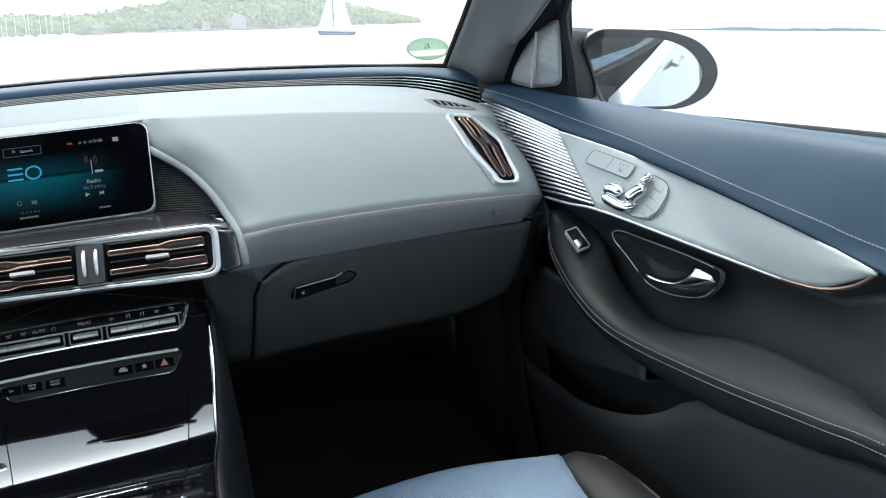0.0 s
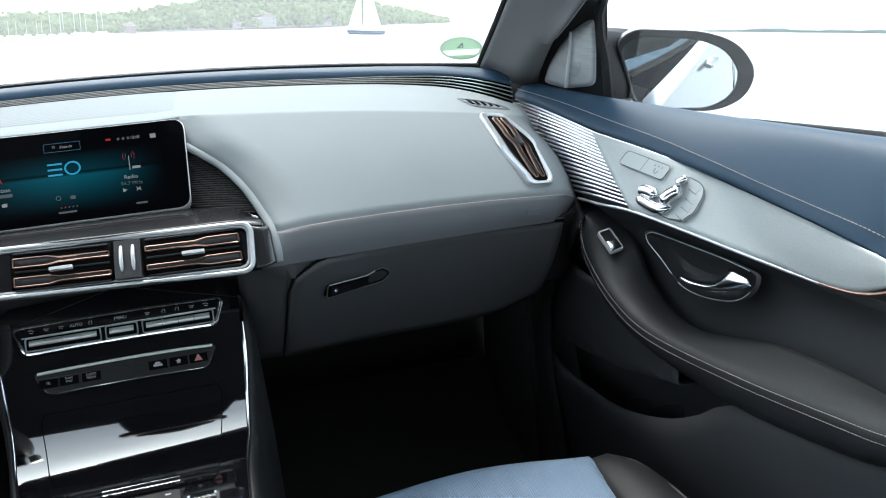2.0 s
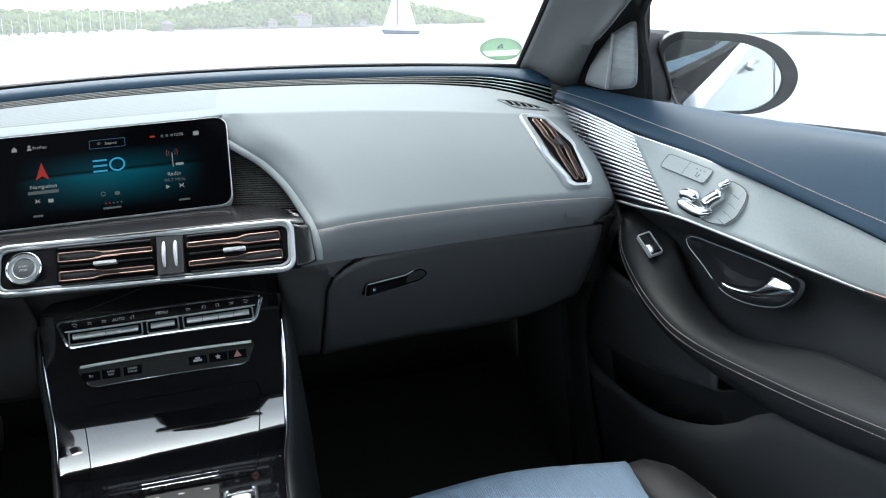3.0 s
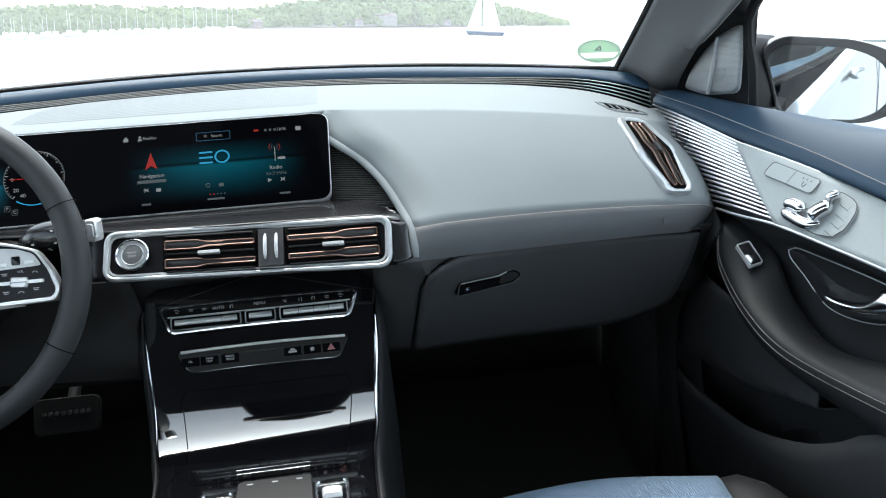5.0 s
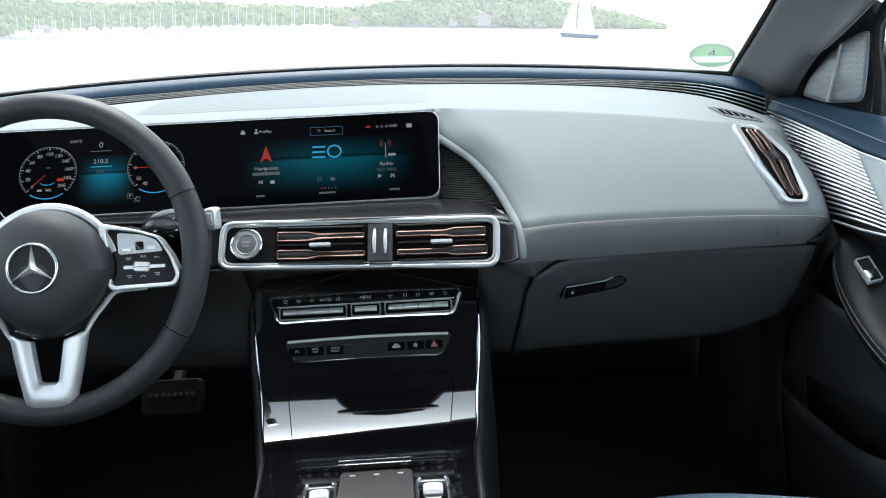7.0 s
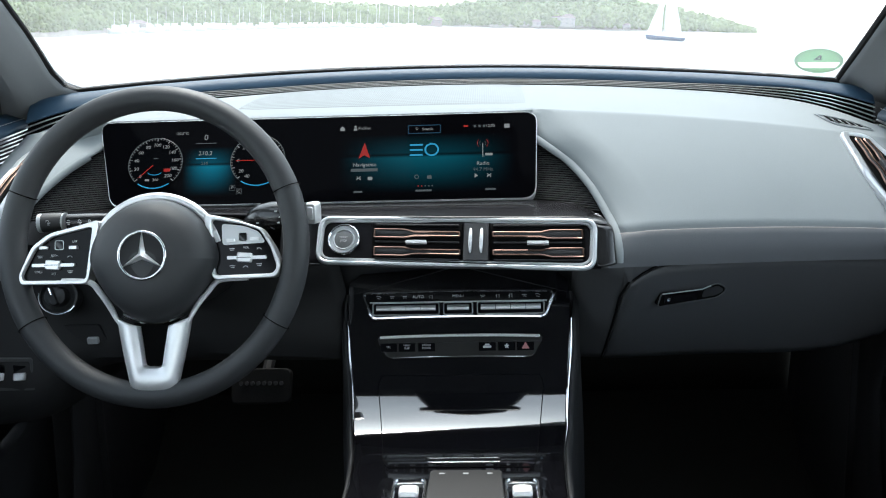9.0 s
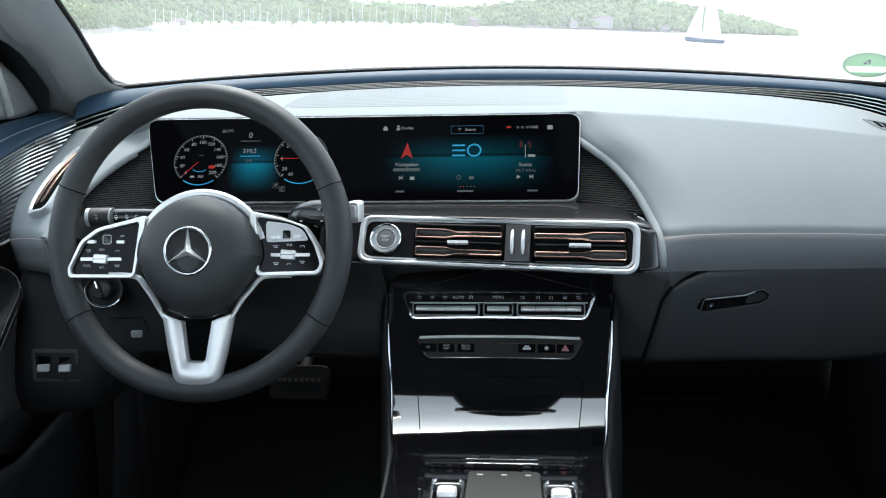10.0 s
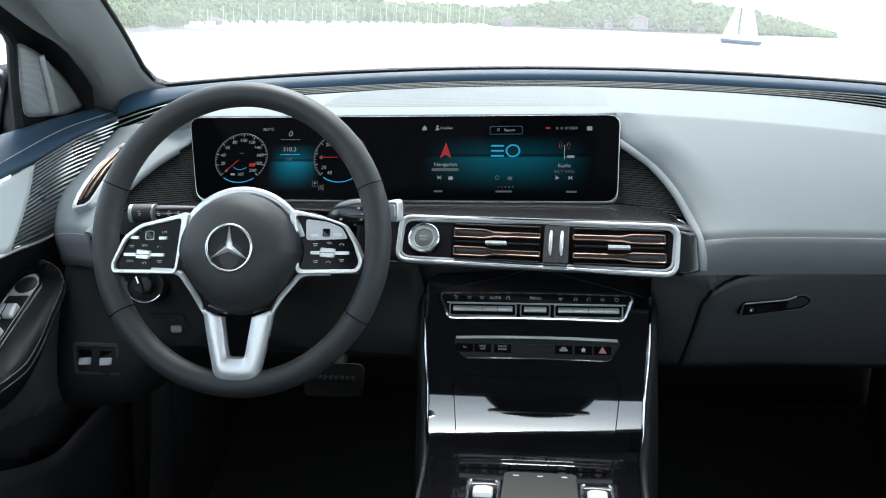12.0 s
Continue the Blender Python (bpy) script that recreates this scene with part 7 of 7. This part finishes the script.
# driver's window switches
plate = rounded([(-0.17, 0.0), (0.0, 0.0), (0.04, -0.0008), (0.0595, 0.0118), (0.0632, 0.0229), (0.0573, 0.0333), (0.0431, 0.0392), (0.02, 0.0407), (-0.17, 0.0407)], 0.006)
lp2 = part("window_switch_plate", prism(plate, -0.006, 0.002, PLATE, 0.0008), KEYSILVER, ddoor, "silver plate with mirror and window switches")
part("plate_edge", tube([PLATE @ Vector((x, y, 0.0025)) for x, y in ((-0.17, 0.0012), (-0.08, 0.001), (0.0, 0.001), (0.04, 0.0006), (0.0525, 0.0075), (0.0595, 0.014))], 0.0019, seg=6), CHROME, lp2, "bright plate edge")
part("mirror_knob", lathe([(0.0155, 0.0015), (0.0155, 0.0045), (0.013, 0.006), (0.001, 0.0055)], 24, PLATE @ pose(0.0375, 0.0205, 0)), CHARCOAL, lp2)
part("knob_dot", lathe([(0.002, 0.005), (0.002, 0.0066), (0.0005, 0.007)], 10, PLATE @ pose(0.0375, 0.0205, 0)), CHROME, lp2)
part("key_well", prism(rounded(box_outline(-0.15, 0.005, 0.016, 0.037), 0.003), 0.0015, 0.0026, PLATE), BLACK, lp2)
for k in range(3):
    part("window_key", prism(rounded(box_outline(-0.017, 0.007, 0.006, 0.035), 0.003), 0.002, 0.012, PLATE @ pose(-0.012 - 0.046 * k, 0.0, 0, 0, -8, 0), 0.003), KEYSILVER, lp2, "silver window key")
    part("key_split", prism(box_outline(-0.018, 0.0205, 0.0065, 0.0215), 0.004, 0.0126, PLATE @ pose(-0.012 - 0.046 * k, 0.0, 0, 0, -8, 0)), GROOVE, lp2)

# ---- door mirrors, outside ----
def door_mirror(side):
    lift = 0.0 if side > 0 else 0.02
    dm_ = thing("door_mirror", (0.95 * side, 1.2, 0.98 + lift), "black door mirror with glossy glass beside the %s window" % ("passenger's" if side > 0 else "driver's"), "mirror")
    MN = Vector((-0.635 * side, -1.83, -0.085)).normalized()
    MC = Vector((0.984, 1.263, 0.979)) if side > 0 else Vector((-1.045, 1.263, 1.0))
    mrx = Vector((-MN.y, MN.x, 0)).normalized()
    MX = axes(MC, mrx, mrx.cross(MN) * -1) @ Matrix.Diagonal((1.17 * side, 1.13, 1.0, 1.0))
    mo = rounded([(-0.098, 0.052), (-0.07, -0.062), (0.06, -0.072), (0.103, -0.052), (0.118, -0.012), (0.092, 0.033), (0.04, 0.057), (-0.07, 0.07)], 0.03, 6)
    mi = [(x * 0.85 - 0.007, y * 0.87 - 0.004) for x, y in mo]
    back = [[MX @ Vector((x * k, y * k, h)) for x, y in mo + mo[:1]] for k, h in ((0.9, -0.004), (1.0, 0.0), (1.02, -0.02), (0.97, -0.06), (0.8, -0.095), (0.5, -0.11), (0.02, -0.115))]
    part("housing", grid_bm(back), GLOSSBLACK, dm_, "satin black mirror housing")
    part("rim", ring_frame(mo, mi, -0.012, 0.003, MX), BLACK, dm_, bevel=0.003)
    part("mirror_glass", prism(mi, -0.012, -0.003, MX), MIRROR, dm_, "mirror glass showing the silver car side")
    part("foot", skin([[(x * side * (1.0 if side > 0 else 1.06), y, z + lift) for x, y, z in q] for q in ([(0.80, 1.33, 1.05), (0.87, 1.34, 1.06), (0.93, 1.36, 1.055)], [(0.80, 1.30, 1.03), (0.87, 1.31, 1.04), (0.93, 1.34, 1.03)], [(0.80, 1.28, 0.96), (0.87, 1.29, 0.94), (0.93, 1.32, 0.94)], [(0.80, 1.36, 0.93), (0.87, 1.37, 0.92), (0.93, 1.40, 0.92)])], 12, 12), BLACK, dm_, "black mirror foot", thick=0.006)


both(door_mirror)
part("door_gap", skin([[(0.922, -0.42, 0.925), (0.952, -0.42, 0.76), (0.957, -0.42, 0.45)], [(0.922, -0.428, 0.925), (0.952, -0.428, 0.76), (0.957, -0.428, 0.45)]], 10, 3), GROOVE, pdoor, thick=0.002)
hm2 = axes((0.953, 0.330, 0.845), (0, -1, 0), (0, 0, 1))
part("outer_handle", tube([hm2 @ Vector(v) for v in ((-0.075, 0.0, -0.006), (-0.062, 0.001, 0.008), (0.0, 0.003, 0.013), (0.062, 0.001, 0.008), (0.075, 0, -0.006))], 0.011, seg=12, flat=0.6, taper=[0.5, 0.9, 1, 0.9, 0.5]), PAINT, pdoor, "silver outer door handle")

# ---- passenger seat ----
seat = thing("passenger_seat", (0.40, 0.5, 0.15), "car seat with pale blue cloth centre and black leather bolsters", "car seat")
cush = skin_grid([[(0.21, 0.825, 0.40), (0.40, 0.845, 0.40), (0.565, 0.81, 0.40)], [(0.205, 0.835, 0.47), (0.40, 0.852, 0.475), (0.565, 0.815, 0.475)], [(0.205, 0.81, 0.512), (0.40, 0.822, 0.52), (0.56, 0.79, 0.521)], [(0.21, 0.74, 0.522), (0.40, 0.74, 0.525), (0.552, 0.72, 0.52)], [(0.22, 0.5, 0.50), (0.40, 0.5, 0.495), (0.56, 0.5, 0.50)], [(0.22, 0.2, 0.47), (0.40, 0.2, 0.46), (0.56, 0.2, 0.47)]], 24, 30)
part("cushion", grid_bm(cush), CLOTH, seat, "pale blue ribbed cloth cushion", thick=0.01)
for s in (1, -1):
    c = 0.395
    X = lambda v: c + (v - c) * s
    bo = skin_grid([[(X(0.548), 0.812, 0.42), (X(0.553), 0.80, 0.500), (X(0.546), 0.745, 0.519), (X(0.538), 0.5, 0.50), (X(0.538), 0.2, 0.475)], [(X(0.575), 0.808, 0.42), (X(0.578), 0.793, 0.514), (X(0.578), 0.745, 0.530), (X(0.588), 0.5, 0.53), (X(0.585), 0.2, 0.53)], [(X(0.625), 0.77, 0.42), (X(0.623), 0.745, 0.495), (X(0.626), 0.69, 0.512), (X(0.628), 0.5, 0.51), (X(0.628), 0.2, 0.51)], [(X(0.635), 0.76, 0.36), (X(0.64), 0.70, 0.40), (X(0.645), 0.6, 0.42), (X(0.645), 0.5, 0.42), (X(0.645), 0.2, 0.42)]], 30, 14)
    b = part("bolster", grid_bm(bo), LEATHER, seat, "black leather seat bolster", thick=0.008)
    part("bolster_stitching", stitches([(X(0.592), 0.797, 0.505), (X(0.6), 0.775, 0.522), (X(0.612), 0.735, 0.526), (X(0.618), 0.6, 0.528), (X(0.618), 0.3, 0.528)], 0.006, 0.0008), THREAD, b, kind="stuff")
part("seat_base", prism(rounded(box_outline(0.22, 0.2, 0.6, 0.76), 0.05), 0.17, 0.42), BLACK, seat)
part("backrest", skin([[(0.18, 0.2, 0.5), (0.4, 0.22, 0.48), (0.62, 0.2, 0.5)], [(0.16, -0.1, 0.56), (0.4, -0.1, 0.53), (0.64, -0.1, 0.56)], [(0.18, -0.45, 0.66), (0.4, -0.45, 0.63), (0.62, -0.45, 0.66)]], 14, 10), LEATHER, seat, "reclined black leather backrest", thick=0.1)

# ---- outside: quay, fjord and far shore (the car stands at a slight lean on the quay) ----
LAND = pose(0, 0, 0, 1.55, 5.0, 0)
WATER_Z = -5.9
tagged(part("quay_ground", prism(rounded(box_outline(-1.7, -5, 1.7, 2.3), 0.1), -7.0, -0.45, LAND), ASPHALT), "worn dark asphalt quay under the car", "ground", kind="structure")
tagged(part("water", prism([(4300 * math.cos(a * math.pi / 32), 4300 * math.sin(a * math.pi / 32)) for a in range(64)], WATER_Z - 1, WATER_Z, LAND), WATER), "bright rippled fjord water to the horizon", "water", kind="structure")


def polar(az, dist, z=0.0):
    return LAND @ Vector((dist * math.sin(radians(az)), dist * math.cos(radians(az)), z + 1.1))


SHORE = [(-60, 95, 12), (-45, 110, 11), (-26, 147, 7.5), (-20, 195, 6.4), (-16.5, 225, 6.8), (-13, 258, 8.2), (-9.4, 305, 8.1), (-5.6, 370, 8.3), (-3.3, 410, 9), (-2, 435, 12), (0.6, 487, 18.4), (4.4, 590, 29), (7.8, 670, 32), (11.4, 900, 31), (13.2, 1120, 27), (14.9, 1340, 18), (16.6, 1750, 3)]
AZ, DI, HI = (np.array(c, float) for c in zip(*SHORE))


def shore(az):
    return float(np.interp(az, AZ, DI)), float(np.interp(az, AZ, HI))


rows = []
for f, h in ((0.985, -0.6), (1.0, 0.6), (1.03, 0.15), (1.12, 0.45), (1.35, 0.62), (1.6, 0.4)):
    row = []
    for az in np.linspace(-60, 17, 120):
        d, top_h = shore(az)
        z = h if f <= 1 else top_h * h
        row.append(polar(az, d * f, WATER_Z - 1.1 + z + (0.8 * noise.noise(Vector((az * 1.7, f * 9, 3))) if f == 1.0 else 0)))
    rows.append(row)
tagged(part("shore_ground", grid_bm(rows), ROCK), "rocky wooded shore across the water", "shore", kind="structure")

rng = random.Random(4)


def clump(bm_v, bm_f, c, r):
    """One ragged clump of leaves."""
    base = len(bm_v)
    ph = (1 + 5 ** 0.5) / 2
    ico = [(-1, ph, 0), (1, ph, 0), (-1, -ph, 0), (1, -ph, 0), (0, -1, ph), (0, 1, ph), (0, -1, -ph), (0, 1, -ph), (ph, 0, -1), (ph, 0, 1), (-ph, 0, -1), (-ph, 0, 1)]
    tri = [(0, 11, 5), (0, 5, 1), (0, 1, 7), (0, 7, 10), (0, 10, 11), (1, 5, 9), (5, 11, 4), (11, 10, 2), (10, 7, 6), (7, 1, 8), (3, 9, 4), (3, 4, 2), (3, 2, 6), (3, 6, 8), (3, 8, 9), (4, 9, 5), (2, 4, 11), (6, 2, 10), (8, 6, 7), (9, 8, 1)]
    for v in ico:
        k = r / 1.9 * rng.uniform(0.45, 1.5)
        bm_v.append((c[0] + v[0] * k, c[1] + v[1] * k, c[2] + v[2] * k * 1.05))
    bm_f.extend((a + base, b + base, d + base) for a, b, d in tri)


V, F = [], []
for _ in range(30000):
    az = rng.uniform(-58, 16.4)
    d, h = shore(az)
    f = rng.random() ** 1.4
    dist = d * (1.004 + 0.36 * f)
    ground = h * (0.06 + 0.56 * min(1.0, f * 1.2))
    r = dist * rng.uniform(0.0011, 0.0034)
    tall = rng.uniform(0.1, 0.42) * min(h, 26)
    clump(V, F, polar(az, dist, WATER_Z - 1.1 + ground + tall * rng.uniform(0.1, 1.0)), r)
me = bpy.data.meshes.new("woods")
me.from_pydata([tuple(v) for v in V], [], F)
me.polygons.foreach_set("use_smooth", [True] * len(F))


def leaf_material():
    m = FOLIAGE
    n, l = m.node_tree.nodes, m.node_tree.links
    g = n.new("ShaderNodeNewGeometry")
    hs = n.new("ShaderNodeMapRange")
    hs.inputs[3].default_value, hs.inputs[4].default_value = 0.93, 1.07
    l.new(g.outputs["Random Per Island"], hs.inputs[0])
    sc = n.new("ShaderNodeVectorMath")
    sc.operation = "SCALE"
    b = n["Principled BSDF"]
    src = b.inputs["Base Color"].links[0].from_socket
    l.new(src, sc.inputs[0])
    l.new(hs.outputs[0], sc.inputs["Scale"])
    l.new(sc.outputs[0], b.inputs["Base Color"])
    thin, both_ways = n.new("ShaderNodeBsdfTranslucent"), n.new("ShaderNodeMixShader")
    both_ways.inputs[0].default_value = 0.5
    l.new(sc.outputs[0], thin.inputs[0])
    l.new(b.outputs[0], both_ways.inputs[1])
    l.new(thin.outputs[0], both_ways.inputs[2])
    l.new(both_ways.outputs[0], n["Material Output"].inputs[0])


leaf_material()
tagged(part("shore_woods", me, FOLIAGE), "fresh green spring woods on the far shore", "woods", kind="stuff")
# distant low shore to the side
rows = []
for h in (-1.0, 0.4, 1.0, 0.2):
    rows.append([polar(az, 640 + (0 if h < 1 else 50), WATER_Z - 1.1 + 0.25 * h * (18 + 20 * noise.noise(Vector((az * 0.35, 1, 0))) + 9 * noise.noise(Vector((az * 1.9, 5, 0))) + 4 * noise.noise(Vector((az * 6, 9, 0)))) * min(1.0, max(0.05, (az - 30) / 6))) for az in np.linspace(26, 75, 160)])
tagged(part("distant_shore", grid_bm(rows), WOOD2), "low wooded shore far away in haze-paled colour", "shore", kind="structure")
def flip(az):
    return LAND.to_3x3().to_4x4() @ pose(0, 0, 0, 0, 0, -az)


def house_at(name, az, dist, w, dp, h, wall_mat, label, nx, nz, lift=1.5):
    o = polar(az, dist, WATER_Z - 1.1 + lift)
    t = thing(name, o, label, "house")
    R = Matrix.Translation(o) @ flip(az)
    part("wall", prism(box_outline(-w / 2, -dp / 2, w / 2, dp / 2), -2, h, R), wall_mat, t)
    bm = bmesh.new()
    rf = h * 0.5
    p = [bm.verts.new(R @ Vector(v)) for v in ((-w / 2 - 0.5, -dp / 2 - 0.5, h), (w / 2 + 0.5, -dp / 2 - 0.5, h), (w / 2 + 0.5, dp / 2 + 0.5, h), (-w / 2 - 0.5, dp / 2 + 0.5, h), (-w / 2 + dp * 0.2, 0, h + rf), (w / 2 - dp * 0.2, 0, h + rf))]
    for f in ((0, 1, 5, 4), (2, 3, 4, 5), (1, 2, 5), (3, 0, 4), (3, 2, 1, 0)):
        bm.faces.new([p[i] for i in f])
    part("roof", bm, ROOF, t)
    for i in range(nx):
        for j in range(nz):
            cx, czz = (i + 0.5) / nx * w - w / 2, (j + 0.55) / nz * h
            part("window", prism(box_outline(-w / nx * 0.14, -h / nz * 0.2, w / nx * 0.14, h / nz * 0.2), 0, 0.25, R @ axes((cx, -dp / 2 - 0.05, czz), (1, 0, 0), (0, 0, 1))), PANE, t)
    return t


house_at("villa", 4.6, 604, 22, 12, 4.8, HOUSEWALL, "large pale villa with a grey roof among trees", 6, 2, 2.6)
house_at("boathouse", -3.4, 414, 10, 6, 2.3, REDWALL, "low reddish boathouse by the water", 4, 1, 0.9)
house_at("boathouse", 2.9, 556, 12, 9, 2.8, HOUSEWALL, "low pale boathouse by the water", 3, 1, 1.2)
house_at("boathouse", 8.6, 730, 12, 9, 3, HOUSEWALL, "small white shore cabin", 3, 1)
house_at("boathouse", -21.6, 184, 5, 3.5, 1.1, HOUSEWALL, "small grey shed on the shore", 2, 1, 0.5)


def boat(name, az, dist, length, mast, label):
    o = polar(az, dist, WATER_Z - 1.1)
    t = thing(name, o, label, "sailing boat", "boats moored along the shore")
    R = Matrix.Translation(o) @ flip(az + 20)
    L = length / 2
    part("hull", skin([[R @ Vector(v) for v in ((-L, 0, 0.9), (-L * 0.3, -1.3, 0.8), (L * 0.8, -1.0, 0.8), (L, 0, 0.8))], [R @ Vector(v) for v in ((-L * 0.9, 0, 0), (-L * 0.3, -0.8, -0.2), (L * 0.8, -0.6, -0.2), (L * 0.9, 0, 0))]], 10, 4), WHITE, t, thick=0.3)
    part("cabin", prism(rounded(box_outline(-L * 0.4, -0.7, L * 0.3, 0.7), 0.3), 0.7, 1.5, R), WHITE, t)
    part("mast", tube([R @ Vector((-L * 0.15, 0, 0.5)), R @ Vector((-L * 0.15, 0, mast))], dist * 0.00016, seg=6), WHITE, t)
    return t


rb = random.Random(11)
for k in range(44):
    az = -22.5 + 18.5 * (k + rb.uniform(-0.4, 0.4)) / 44
    d, _ = shore(az)
    d *= rb.uniform(0.93, 0.985)
    boat("moored_sailing_boat", az, d, rb.uniform(3.5, 5.5) * d / 300, d * rb.uniform(0.014, 0.026) + 0.5, "white moored sailing boat with a bare mast")

# sailing boat under way
bo_ = polar(11.2, 413, WATER_Z - 1.1)
yacht = thing("sailing_boat", bo_, "white-sailed yacht with a navy hull on the water", "sailing boat")
R = Matrix.Translation(bo_) @ flip(11.2) @ Matrix.Scale(1.53, 4)
part("hull", skin([[R @ Vector(v) for v in ((-5.6, 0, 1.3), (-2, -1.6, 1.15), (3, -1.6, 1.05), (5.8, -0.8, 1.05))], [R @ Vector(v) for v in ((-5.4, 0, 0.6), (-2, -1.5, 0.5), (3, -1.5, 0.5), (5.7, -0.8, 0.5))], [R @ Vector(v) for v in ((-4.8, 0, -0.1), (-2, -0.9, -0.1), (3, -0.9, -0.1), (5.3, -0.5, -0.1))]], 14, 6), HULL, yacht, "navy hull", thick=0.2)
part("deck", prism([(-5.5, 0), (-2, -1.5), (3, -1.5), (5.7, -0.8), (5.7, 0.8), (3, 1.5), (-2, 1.5)], 1.0, 1.35, R), WHITE, yacht)
part("cabin", prism(rounded(box_outline(-2.5, -1.0, 2.0, 1.0), 0.4), 1.3, 1.9, R), WHITE, yacht)
part("mast", tube([R @ Vector((-0.6, 0, 1)), R @ Vector((-0.6, 0, 16.5))], 0.1, seg=8), WHITE, yacht)
part("main_sail", skin([[R @ Vector(v) for v in ((-0.4, 0, 2.3), (-0.4, -0.1, 9), (-0.5, 0, 16.2))], [R @ Vector(v) for v in ((2, -0.4, 2.3), (1.6, -0.4, 9), (0.0, 0, 16.2))], [R @ Vector(v) for v in ((4.6, -0.2, 2.4), (2.6, -0.2, 9), (0.2, 0, 16.2))]], 12, 8), SAIL, yacht, "white main sail", thick=0.03)
part("jib_sail", skin([[R @ Vector(v) for v in ((-5.4, 0, 1.6), (-3.2, 0, 8), (-0.9, 0, 15))], [R @ Vector(v) for v in ((-3, -0.5, 1.9), (-2.2, -0.4, 8), (-0.85, 0, 15))], [R @ Vector(v) for v in ((-1.0, -0.4, 2.0), (-1.2, -0.2, 8), (-0.8, 0, 15))]], 12, 8), SAIL, yacht, "white jib", thick=0.03)
